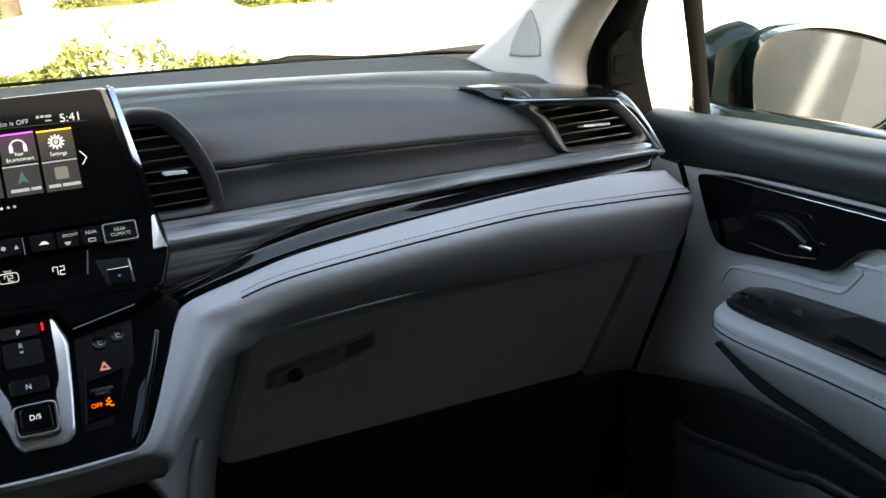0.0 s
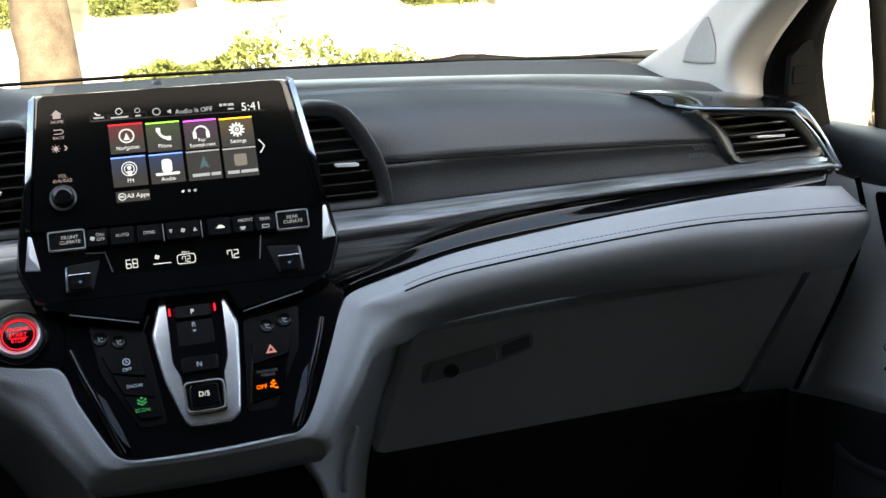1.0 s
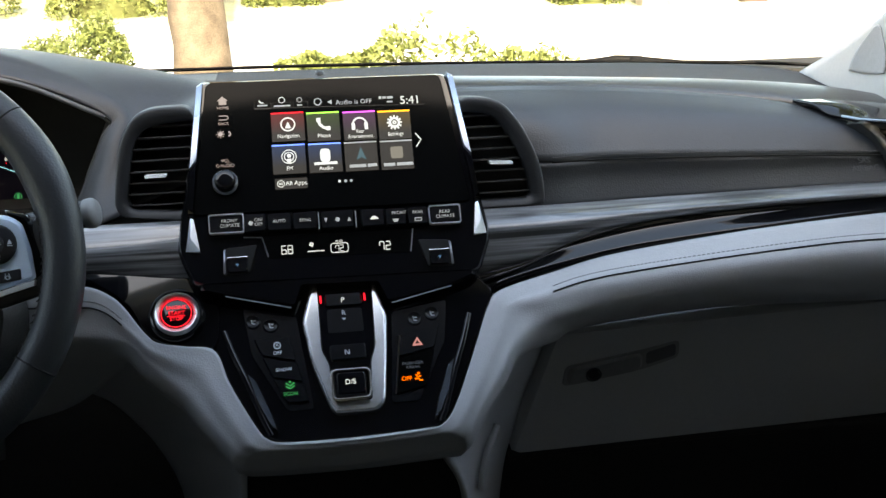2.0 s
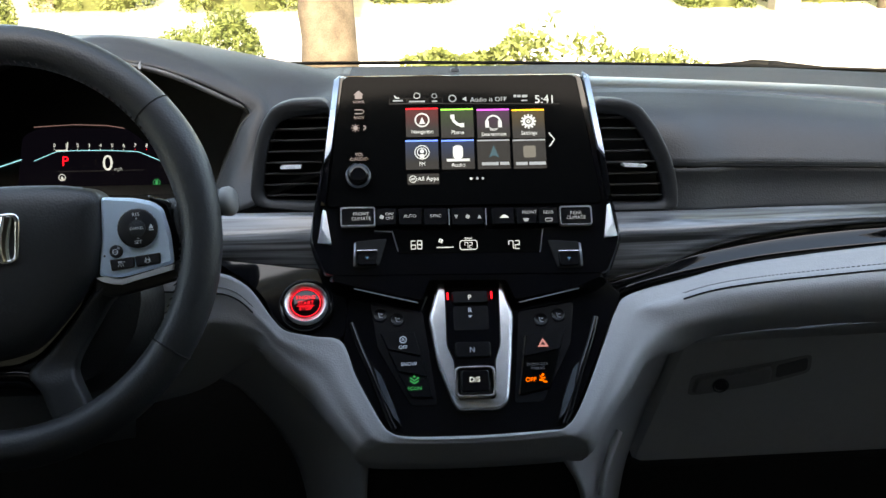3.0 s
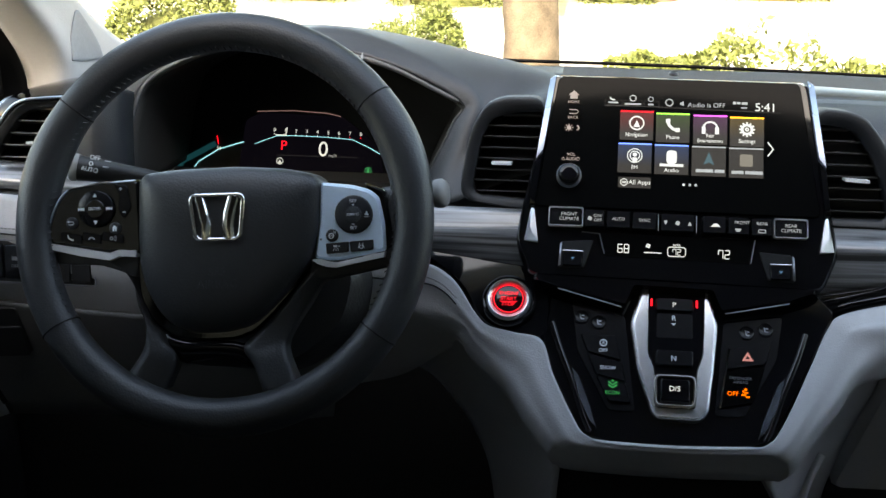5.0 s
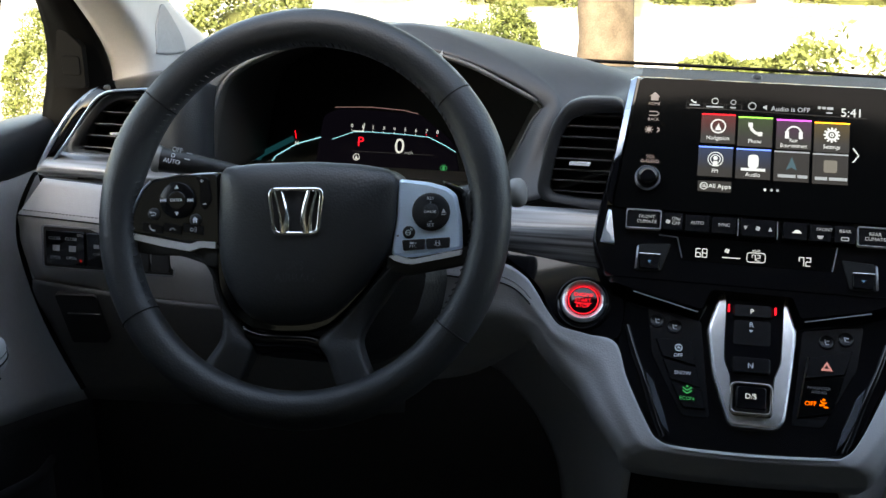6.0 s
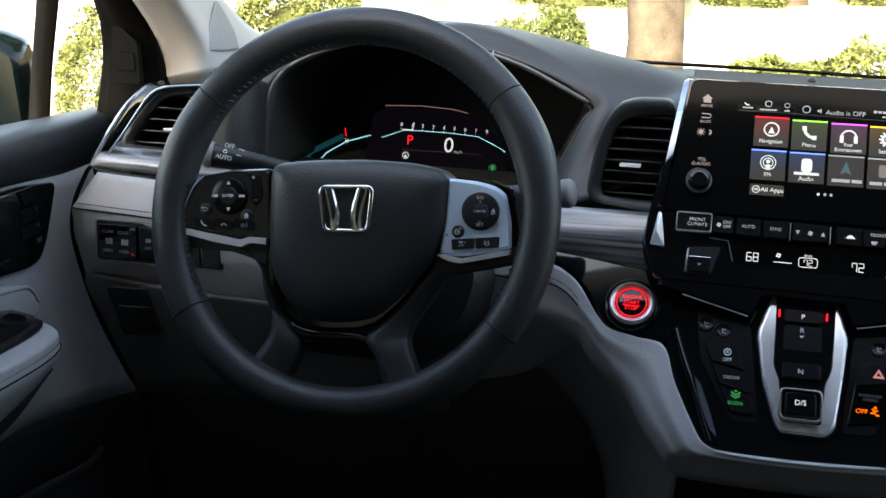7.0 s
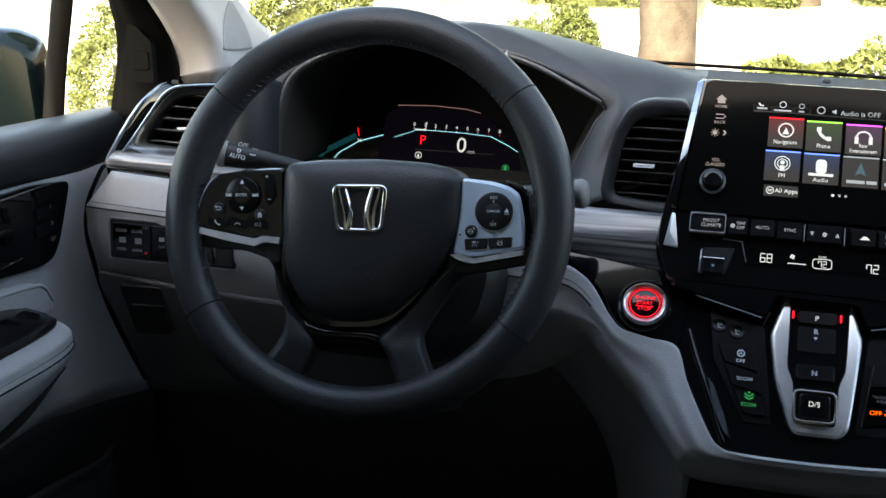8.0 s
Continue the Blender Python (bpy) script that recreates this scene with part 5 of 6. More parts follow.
part("panel_edge", band([(.0495, .0775), (.0405, .021)], .0012, MC, .0045), CHROME, console)
# pale metal plates stand in for window reflections on the gloss black slopes
REFLECTION = mat("painted_reflection", (0.30, 0.34, 0.40), 0.16, metal=0.85, var=0.05, rvar=0.03)
for s, dx in ((-1, 0.0), (1, 0.006)):
    part("edge_reflection", plate([(s * .0920 + dx, .0520), (s * .0855 + dx, .0450), (s * .0735 + dx, .0150), (s * .0680 + dx, -.0040), (s * .0740 + dx, .0020), (s * .0850 + dx, .0240)], MC, 0.0050, 0.000, .0012), REFLECTION, console, "pale plate painted as a reflection on the gloss panel edge")
    part("side_ridge", tube(curve([on(MC, s * .1120 + dx, .096, 0), on(MC, s * .1035 + dx, .070, .001), on(MC, s * .0915 + dx, .040, .001), on(MC, s * .0800 + dx, .008, .001), on(MC, s * .0740 + dx, -.006, 0)], 20), 0.0030, 8), GLOSS, console)

start = thing("start_button", on(MC, -0.154, 0.116), "round engine start button lit red with a silver ring", "button")
part("pod", plate(rounded([(-.245, .166), (-.188, .160), (-.13, .152), (-.112, .12), (-.116, .076), (-.147, .082), (-.172, .088), (-.186, .103), (-.20, .132), (-.225, .152)], 0.014), MC, 0.0015, -0.03, 0.003), GLOSS, start)
MB = MC @ pose(-0.1536, 0.1140, 0) @ Matrix.Diagonal((0.93, 0.93, 1, 1))
part("collar", turned([(0.0275, 0), (0.0275, 0.006), (0.0255, 0.008), (0.0228, 0.007)], MB), GLOSS, start)
part("ring", turned([(0.0225, 0), (0.0225, 0.010), (0.0205, 0.0125), (0.0165, 0.0105), (0.0165, 0.004)], MB), RINGSILVER, start, "satin silver ring")
part("cap", turned([(0.0163, 0), (0.0163, 0.009), (0.014, 0.0098)], MB), GLOSS, start)
part("lit_ring", disc_ring(0, 0, 0.0152, 0.0009, MB, 0.0106, 40), RED, start, "glowing red ring")
part("legend", merge(text("ENGINE", 0, .0058, .0056, MB, .0104), text("START", 0, 0, .0056, MB, .0104), text("STOP", 0, -.006, .0056, MB, .0104), bars([(0, -.003, .018, .0005)], MB, .0104)), RED, start, "lit red lettering")

# ---- steering wheel ----
wheel = thing("steering_wheel", (-0.4015, 0.93, 0.998), "black leather steering wheel with silver switch panels", "steering wheel")
R0 = 0.1705
MR = plane_at(-0.4012, 0.929, 0.9992, 25, 0, 4)


def rim_ring(a0, a1, n, r, closed=False, grow=0.0):
    pts = [on(MR, (R0 + grow) * math.cos(radians(a0 + (a1 - a0) * k / n)), (R0 + grow) * math.sin(radians(a0 + (a1 - a0) * k / n))) for k in range(n if closed else n + 1)]
    return tube(pts, r, 20, closed)


def thick(a):
    """The rim swells at the thumb rests beside the upper spokes."""
    return 0.0172 + 0.0016 * sum(math.exp(-(((a - c + 180) % 360 - 180) / 13) ** 2) for c in (20, 160))


part("rim", rim_ring(0, 360, 120, [thick(3 * k) for k in range(120)], True), LEATHER, wheel)
for a in (37, 142, 212, -36):
    c, s = math.cos(radians(a)), math.sin(radians(a))
    loop = [on(MR, (R0 + 0.0174 * math.cos(b)) * c, (R0 + 0.0174 * math.cos(b)) * s, 0.0174 * math.sin(b)) for b in (k * math.tau / 24 for k in range(24))]
    part("rim_seam", tube(loop, 0.0007, 6, True), DEEP, wheel)
sew = bmesh.new()
for k in range(110):
    a = radians(212 - 248 * k / 109) if k < 110 else 0
    r = R0 - 0.0156
    p = on(MR, r * math.cos(a), r * math.sin(a), 0.0085)
    q = on(MR, (r - 0.0022) * math.cos(a - 0.012), (r - 0.0022) * math.sin(a - 0.012), 0.0045)
    tube([p, q], 0.0006, 5, bm=sew)
part("stitching", sew, THREAD, wheel, "dark thread along the inside of the rim")


def dome(outline, m, height, base, rings=7, power=2.2):
    """A softly domed cover over an outline."""
    mid = sum((Vector(p) for p in outline), Vector((0, 0))) / len(outline)
    bm, made = bmesh.new(), []
    for k in range(rings + 1):
        f = k / rings * 0.97
        z = base + (height - base) * (1 - (1 - f) ** power) if k else base
        made.append([bm.verts.new(m @ Vector((*(Vector(p).lerp(mid, f * f * 0.9 + 0.02 * f)), z))) for p in outline])
    made.insert(0, [bm.verts.new(m @ Vector((*p, base - 0.03))) for p in outline])
    for a, b in zip(made, made[1:]):
        for i in range(len(a)):
            bm.faces.new((a[i - 1], a[i], b[i], b[i - 1]))
    bm.faces.new(made[-1])
    return bm


cover = rounded([(-.0715, .0440), (-.0402, .0472), (.015, .0482), (.060, .0450), (.0831, .0400), (.0920, .0330), (.0898, -.0097), (.0793, -.0366), (.0620, -.0591), (.0446, -.0767), (.0270, -.0910), (.0, -.0965), (-.0270, -.0958), (-.0455, -.0890), (-.0569, -.0772), (-.0679, -.0573), (-.0728, -.0372), (-.0735, -.0119)], 0.010)
part("airbag_cover", dome(cover, MW, 0.024, 0.004), LEATHER, wheel)
part("embossed_lettering", text("SRS\nAIRBAG", .002, -.048, .0105, MW, 0.0246), mat("embossed_leather", (0.034, 0.036, 0.04), 0.4), wheel)
ML = MW @ pose(0.0040, 0.0040, 0.0240)
outer_b = rounded([(-.0235, .019), (.0235, .019), (.0195, -.019), (-.0195, -.019)], .006, 6)
badge = part("badge", tube([ML @ Vector((*p, 0.0)) for p in outer_b], 0.0023, 10, True), CHROME, wheel, "chrome badge frame")
for s in (-1, 1):
    part("badge_bar", tube([ML @ Vector(p) for p in ((s * .0150, .0180, 0), (s * .0112, .004, .001), (s * .0092, -.006, .001), (s * .0098, -.0180, 0))], [.0052, .0056, .0056, .0050], 12, squash=0.5), CHROME, badge, "plain chrome bar")
lp = part("switch_panel", plate(rounded([(-.158, -.013), (-.156, .000), (-.1519, .0127), (-.1449, .0256), (-.1356, .0340), (-.1055, .0392), (-.0715, .0400), (-.070, -.026), (-.0900, -.0215), (-.0988, -.0240), (-.1250, -.0196)], 0.004), MW, 0.009, -0.012, 0.003), GLOSS, wheel, "piano black switch panel")
rp = part("switch_panel", plate(rounded([(.0915, .0318), (.1173, .0290), (.1346, .0238), (.1420, .0176), (.1463, -.004), (.1470, -.0281), (.1035, -.0360), (.0976, -.0358), (.0840, -.0335), (.0890, .000)], 0.003), MW, 0.009, -0.012, 0.003), SILVERPAINT, wheel, "silver-blue switch panel")
part("panel_side", plate(rounded([(.128, .031), (.146, .024), (.156, -.024), (.146, -.030), (.139, .018)], .004), MW, 0.006, -0.012, .003), GLOSS, wheel)
BAR = mat("bright_wheel_bar", (0.78, 0.78, 0.80), 0.32, metal=0.4)
part("panel_bar", plate([(-.1570, -.0136), (-.1456, -.0155), (-.0988, -.0240), (-.0907, -.0213), (-.0745, -.0221), (-.0750, -.0281), (-.0890, -.0266), (-.0987, -.0306), (-.1261, -.0260), (-.1545, -.0192)], MW, 0.0100, -0.005, .0006), BAR, wheel, "satin silver bar")
part("panel_bar", plate([(.0815, -.0345), (.0898, -.0340), (.0988, -.0374), (.1038, -.0377), (.1465, -.0292), (.1455, -.0339), (.1029, -.0422), (.0955, -.0413), (.0870, -.0384)], MW, 0.0100, -0.005, .0006), BAR, wheel, "satin silver bar")


MK2 = MW @ pose(0.0020, 0.0032, 0)  # the switches


def round_key(p, x, y, r, h, mt=BLACK):
    return part("key", turned([(r, 0.004), (r, h), (r - 0.001, h + 0.0008), (0.002, h + 0.0008)], MK2 @ pose(x, y, 0), 28), mt, p)


def triangle(x, y, r, a):
    """A small solid triangle that points along the angle a."""
    return [(x + r * math.cos(radians(a + b)), y + r * math.sin(radians(a + b))) for b in (0, 125, 235)]


DIMLEGEND = mat("grey_print", (0.30, 0.31, 0.32), 0.5)
ROUND = mat("dark_grey_key", (0.020, 0.021, 0.024), 0.32, spec=0.4, var=0.1)
k = round_key(lp, -.112, .012, .0165, 0.0115, KEYFACE)
part("key_centre", turned([(0.0082, .0118), (0.0082, .0126), (0.0076, .0130)], MK2 @ pose(-.112, .012, 0), 28), GLOSS, k)
signs = [plate(triangle(-.112, y, .0022, a), MK2, .0131, .0126) for y, a in ((.0236, 90), (.0004, -90))]
for d in (-1, 1):
    signs += [plate(triangle(-.112 + d * x, .012, .0019, 90 - 90 * d), MK2, .0131, .0126) for x in (.0112, .0134)]
    signs.append(bars([(-.112 + d * .0152, .012, .0006, .0032)], MK2, .0131))
part("legend", merge(text("ENTER", -.112, .012, .0038, MK2, .0142), *signs), PRINT, k)
part("volume_key", plate(rounded([(-.096, .034), (-.083, .032), (-.080, .012), (-.087, .002), (-.092, .010), (-.091, .026)], .003), MK2, .0105, .004, .001), KEYFACE, lp)
part("legend", bars([(-.089, .029, .003, .0006), (-.089, .029, .0006, .003), (-.0865, .0085, .003, .0006)], MK2, .0111), PRINT, lp)
k = round_key(lp, -.135, .000, .0055, .010, ROUND)
part("legend", merge(band([(-.1375, .0013), (-.1335, .0013), (-.1325, 0), (-.1335, -.0013), (-.1375, -.0013)], .0007, MK2, .0113), plate(triangle(-.1378, .0013, .0014, 180), MK2, .0113, .0108)), PRINT, k)
k = round_key(lp, -.0955, -.0055, .0055, .010, ROUND)
part("legend", plate([(-.0982, -.0055), (-.0955, -.0028), (-.0928, -.0055), (-.0938, -.0055), (-.0938, -.0080), (-.0950, -.0080), (-.0950, -.0064), (-.0960, -.0064), (-.0960, -.0080), (-.0972, -.0080), (-.0972, -.0055)], MK2, .0113, .0108), PRINT, k)
for i, (a, b) in enumerate(((-.146, -.1265), (-.1255, -.1085), (-.1075, -.088))):
    y, x = -.0065 - 0.0175 * (a + .146), (a + b) / 2
    k = part("key", plate(rounded([(a, y - .0005), (b, y - .004), (b, y - .0122), (a, y - .0087)], .0012), MK2, .0105, .004, .0008), KEYFACE, lp)
    mark = (band([(x - .0026, y - .0038), (x - .0018, y - .0062), (x + .0004, y - .0080), (x + .0028, y - .0084)], .0012, MK2, .0110),
            band(arc(x, y - .0090, .0028, 20, 160), .0011, MK2, .0110),
            merge(disc_ring(x - .001, y - .0070, .0016, .0007, MK2, .0110), *[band(arc(x, y - .0070, r, -50, 50), .0005, MK2, .0110) for r in (.0022, .0034)]))[i]
    part("legend", mark, PRINT if i == 0 else DIMLEGEND, k)
part("panel_edge", tube(curve([on(MW, -.1570, -.012, .0075), on(MW, -.1555, .001, .0075), on(MW, -.1512, .0130, .0075), on(MW, -.1444, .0256, .0070), on(MW, -.1375, .0325, .0060)], 20), 0.0012, 6), EDGE, lp, "pale satin edge")
k = round_key(rp, .118, .000, .0165, 0.0112, ROUND)
part("key_centre", turned([(0.0070, .0118), (0.0070, .0126), (0.0064, .0129)], MK2 @ pose(.118, 0, 0), 28), PAD, k)
part("legend", merge(text("RES", .118, .0115, .0040, MK2, .0126), text("SET", .118, -.0115, .0040, MK2, .0126), text("CANCEL", .118, 0, .0029, MK2, .0136), bars([(.118, .0083, .0016, .0004), (.118, .0083, .0004, .0016), (.118, -.0083, .002, .0004), (.1295, -.0022, .004, .0006)], MK2, .0126), plate(triangle(.1295, .0004, .0024, 90), MK2, .0126, .0122)), PRINT, k)
k = round_key(rp, .0985, -.0175, .0055, .010, ROUND)
part("legend", merge(disc_ring(.0980, -.0178, .0024, .0007, MK2, .0113), bars([(.0980, -.0178, .003, .0006), (.1005, -.0145, .0006, .0016), (.1015, -.0150, .0006, .0016)], MK2, .0113)), PRINT, k)
for i, (a, b) in enumerate(((.0925, .1130), (.1132, .1345))):
    y = -.0232 + 0.06 * (a - .0925)
    k = part("key", plate(rounded([(a, y - .0010), (b, y + .0002), (b - .0005, y - .0088), (a + .001, y - .0102)], .0014), MK2, .0108, .004, .0008), ROUND, rp)
    m0 = (a + b) / 2
    mark = merge(bars([(m0 - .0015, y - .0035, .0034, .0018), (m0 + .0018, y - .0035, .0012, .0008)], MK2, .0113), *[band([(m0 - .001 + .0012 * d, y - .0050), (m0 - .001 + .0024 * d, y - .0074)], .0005, MK2, .0113) for d in (-1, 0, 1)]) if i == 0 else merge(disc_ring(m0, y - .0058, .0017, .0005, MK2, .0113), *[band([(m0 + .0024 * d, y - .0068), (m0 + .0012 * d, y - .0024)], .0005, MK2, .0113) for d in (-1, 1)])
    part("legend", mark, PRINT, k)
part("pin_hole", turned([(0.0008, .009), (0.0008, .0096)], MK2 @ pose(.0885, -.0205, 0), 10), DEEP, rp)


def limb(left, right, lift, name, label=""):
    """A spoke between two edges: rounded over, with a soft shoulder along its left side."""
    lines = []
    for f, z in ((0.0, -0.022), (0.0, -0.006), (0.05, 0.0), (0.2, 0.0045), (0.34, 0.0052), (0.6, 0.003), (0.9, -0.001), (1.0, -0.006), (1.0, -0.022)):
        lines.append([tuple(on(MW, *Vector(a).lerp(Vector(b), f), z + h)) for a, b, h in zip(left, right, lift)])
    part(name, sheet(lines, 30, 3), LEATHER, wheel, label)


LIFT = (0.0, 0.0, 0.0, 0.002, 0.006, 0.010, 0.012)
limb([(-.110, -.0329), (-.0918, -.0388), (-.0796, -.0554), (-.0736, -.0782), (-.0711, -.0957), (-.0733, -.1107), (-.0870, -.1300)],
     [(-.0772, -.0240), (-.0775, -.0451), (-.0735, -.0629), (-.0656, -.0832), (-.0519, -.1003), (-.0427, -.1184), (-.0530, -.1450)], LIFT, "lower_spoke")
limb([(.0801, -.0393), (.0667, -.0559), (.0491, -.0758), (.0319, -.0941), (.0164, -.1094), (.0261, -.1246), (.0341, -.1470)],
     [(.1070, -.0470), (.0880, -.0554), (.0746, -.0741), (.0626, -.0916), (.0559, -.1050), (.0561, -.1160), (.0650, -.1400)], LIFT, "lower_spoke")
part("spoke", plate(rounded([(-.1680, -.006), (-.1560, -.0110), (-.1305, -.0240), (-.1029, -.0290), (-.0740, -.0260), (-.0760, -.0470), (-.0918, -.0404), (-.1099, -.0346), (-.136, -.0338), (-.1640, -.0300)], 0.006), MW, 0.0045, -0.022), LEATHER, wheel, bevel=0.006)
part("spoke", plate(rounded([(.0790, -.0340), (.0948, -.0400), (.1018, -.0410), (.1439, -.0325), (.1500, .022), (.1640, .018), (.1650, -.030), (.1489, -.0425), (.1219, -.0480), (.0970, -.0524), (.0780, -.0500)], 0.006), MW, 0.0045, -0.022), LEATHER, wheel, bevel=0.006)
part("bridge", plate(rounded([(-.078, -.028), (-.0765, -.0629), (-.0650, -.0855), (-.0480, -.0995), (-.0203, -.1040), (.0112, -.1030), (.0300, -.0955), (.0465, -.0800), (.0700, -.0540), (.078, -.03)], .006), MW, 0.0035, -0.016, .003), GLOSS, wheel, "piano black bridge below the hub")
part("bridge_face", sheet([[tuple(on(MW, x, y, 0.001)) for x, y in ((-.0545, -.0985), (-.0380, -.1035), (-.0190, -.1055), (.0055, -.1062), (.0185, -.1090))],
                           [tuple(on(MW, x, y, 0.0035)) for x, y in ((-.0500, -.1030), (-.0360, -.1075), (-.0190, -.1085), (.0055, -.1090), (.0195, -.1120))],
                           [tuple(on(MW, x, y, -0.002)) for x, y in ((-.0440, -.1170), (-.0340, -.1170), (-.0190, -.1165), (.0055, -.1175), (.0215, -.1230))],
                           [tuple(on(MW, x, y, -0.020)) for x, y in ((-.0420, -.1230), (-.0330, -.1210), (-.0190, -.1200), (.0055, -.1210), (.0250, -.1300))]], 24, 4), GLOSS, wheel, solid=-0.003)
part("hub_back", turned([(0.06, -0.05), (0.06, -0.02), (0.05, -0.012)], MW @ pose(0, -0.04, 0), 30), BLACK, wheel)

column = thing("steering_column", (-0.4, 1.02, 0.95), "black plastic steering column cover behind the wheel", "steering column")
SHROUD = mat("grained_column_plastic", (0.012, 0.012, 0.0125), 0.45, var=0.15, bump=0.5, bump_scale=420)
MQ = plane_at(-0.4, 1.02, 0.955, 18)
part("shroud", plate(rounded([(-.075, .020), (.075, .020), (.118, -.025), (.108, -.080), (.060, -.125), (-.060, -.125), (-.108, -.080), (-.118, -.025)], .02, 6), MQ, 0.028, -0.14, .014), SHROUD, column)


def stalk(root, mid, tip, r, label, words):
    t = thing("stalk", root, label, "control stalk", "column stalks")
    a, b, c = (Vector(p) for p in (root, mid, tip))
    part("arm", tube(curve([a, b, c], 10), [r * 0.8] * 5 + [r * (0.8 + 0.05 * i) for i in range(5)], 16), BLACK, t)
    d = (c - b).normalized()
    part("end_cap", turned([(r * 1.05, -.002), (r * 1.08, .004), (r * 0.9, .0075), (r * 0.5, .009)], Matrix.Translation(c) @ d.to_track_quat("Z", "Y").to_matrix().to_4x4(), 24), mat("pale_grey_cap", (0.2, 0.2, 0.2), 0.5), t, "pale rounded end cap")
    if words:
        ms = plane_at(-0.545, 1.009, 1.026, 25, 0, -8)
        part("legend", merge(text("OFF", -.003, .004, .0062, ms, .004), text("AUTO", -.006, -.008, .0062, ms, .004), bars([(.010, .003, .006, .0008), (.009, -.003, .006, .0008)], ms, .004), disc_ring(-.006, -.002, .002, .0006, ms, .004)), PRINT, t)
    return t


stalk((-0.47, 1.05, 0.99), (-0.52, 1.03, 1.008), (-0.572, 1.018, 1.0185), 0.0125, "black light stalk with a pale end cap and white legends", True)
stalk((-0.33, 1.04, 0.98), (-0.27, 1.01, 1.002), (-0.219, 1.0, 1.011), 0.0125, "black wiper stalk with a rounded end cap", False)

# ---- instrument cluster ----
cluster = thing("instrument_cluster", (-0.42, 1.3, 1.0), "hooded digital instrument cluster, switched on", "instrument cluster")
lip = [(-0.585, 1.15, 0.95), (-0.577, 1.17, 1.030), (-0.558, 1.18, 1.072), (-0.498, 1.18, 1.103), (-0.438, 1.18, 1.1115), (-0.318, 1.18, 1.1011), (-0.2214, 1.18, 1.0591), (-0.2263, 1.17, 1.0312), (-0.257, 1.15, 0.965)]
crest = [(-0.64, 1.15, 0.96), (-0.637, 1.18, 1.02), (-0.605, 1.21, 1.062), (-0.518, 1.24, 1.097), (-0.42, 1.24, 1.116), (-0.333, 1.24, 1.118), (-0.20, 1.205, 1.070), (-0.195, 1.16, 1.025), (-0.225, 1.11, 0.965)]
back = [(-0.70, 1.25, 1.0), (-0.70, 1.28, 1.02), (-0.66, 1.36, 1.06), (-0.53, 1.39, 1.085), (-0.42, 1.40, 1.095), (-0.27, 1.39, 1.075), (-0.11, 1.27, 1.064), (-0.12, 1.16, 1.06), (-0.13, 1.12, 1.0)]
part("hood", sheet([lip, [tuple(Vector(a).lerp(Vector(b), 0.45) + Vector((0, -0.004, 0.004))) for a, b in zip(lip, crest)], crest, back, [(x, y + 0.012, z - 0.08) for x, y, z in back]], 70, 5), SOFT, cluster, solid=0.004)
part("hood_edge", tube(curve([(x, y - 0.001, z) for x, y, z in lip[1:7]], 50), 0.0026, 8), mat("hood_edge_grey", (0.09, 0.095, 0.10), 0.4), cluster)
part("hood_seam", tube(curve([(-0.322, 1.17, 1.101), (-0.325, 1.20, 1.113), (-0.333, 1.24, 1.1195), (-0.335, 1.30, 1.10)], 16), 0.0014, 6), GTHREAD, cluster)
part("cavity", sheet([lip, [(x * 0.975 - 0.010, 1.25, 0.93 + (z - 0.93) * 0.97) for x, y, z in lip], [(x * 0.94 - 0.025, 1.34, 0.93 + (z - 0.93) * 0.92) for x, y, z in lip], [(x * 0.92 - 0.033, 1.395, 0.93 + (z - 0.93) * 0.85) for x, y, z in lip]], 70, 4), mat("cluster_lining", (0.042, 0.042, 0.041), 0.7, spec=0.3), cluster, solid=-0.004)
part("side_panel", sheet([[(-0.604, 1.112, 1.085), (-0.606, 1.098, 1.03), (-0.606, 1.098, 0.97)], [(-0.5815, 1.106, 1.085), (-0.5830, 1.094, 1.03), (-0.5845, 1.094, 0.97)], [(-0.569, 1.125, 1.075), (-0.570, 1.116, 1.03), (-0.572, 1.116, 0.965)], [(-0.574, 1.168, 1.062), (-0.577, 1.165, 1.03), (-0.580, 1.163, 0.955)]], 16, 5), SOFT, dash, solid=0.004)
part("seam", tube(curve([(-0.5805, 1.103, 1.085), (-0.5820, 1.0915, 1.03), (-0.5835, 1.0915, 0.97)], 12), 0.0007, 6), DEEP, dash)
MI = plane_at(-0.42, 1.335, 0.99, 20)
part("face", plate([(-.19, -.12), (.19, -.12), (.19, .045), (.12, .098), (-.12, .098), (-.19, .06)], MI, 0.0, -0.004), DEEP, cluster)
part("screen", plate(rounded([(-.080, .006), (-.06, .016), (.04, .013), (.085, -.02), (.10, -.085), (-.09, -.085)], .006), MI, 0.003, 0.0, .001), LAMPGLASS, cluster)
part("scale", band([(-.067, -.023), (-.040, -.0125), (-.02, -.0118), (.020, -.0125), (.053, -.0145), (.075, -.024), (.088, -.031)], .0008, MI, .0036), CYAN, cluster, "lit cyan scale")
part("scale", band([(.096, -.034), (.128, -.060)], .0013, MI, .0036), CYAN, cluster, "lit cyan scale")
part("scale", band([(-.143, -.056), (-.137, -.047), (-.112, -.031), (-.081, -.021)], .0012, MI, .0036), CYAN, cluster, "lit cyan scale")
part("scale_glow", band([(-.162, -.058), (-.157, -.047), (-.116, -.024)], .007, MI, .0034), glow("lit_deep_cyan", (0.02, 0.22, 0.3), 0.03), cluster)
part("needle", band([(-.1125, -.0245), (-.1150, -.0145)], .0011, MI, .0037), RED, cluster, "lit red needle")
part("needle", band([(-.029, -.012), (-.0275, -.002)], .0012, MI, .0038), WHITE, cluster)
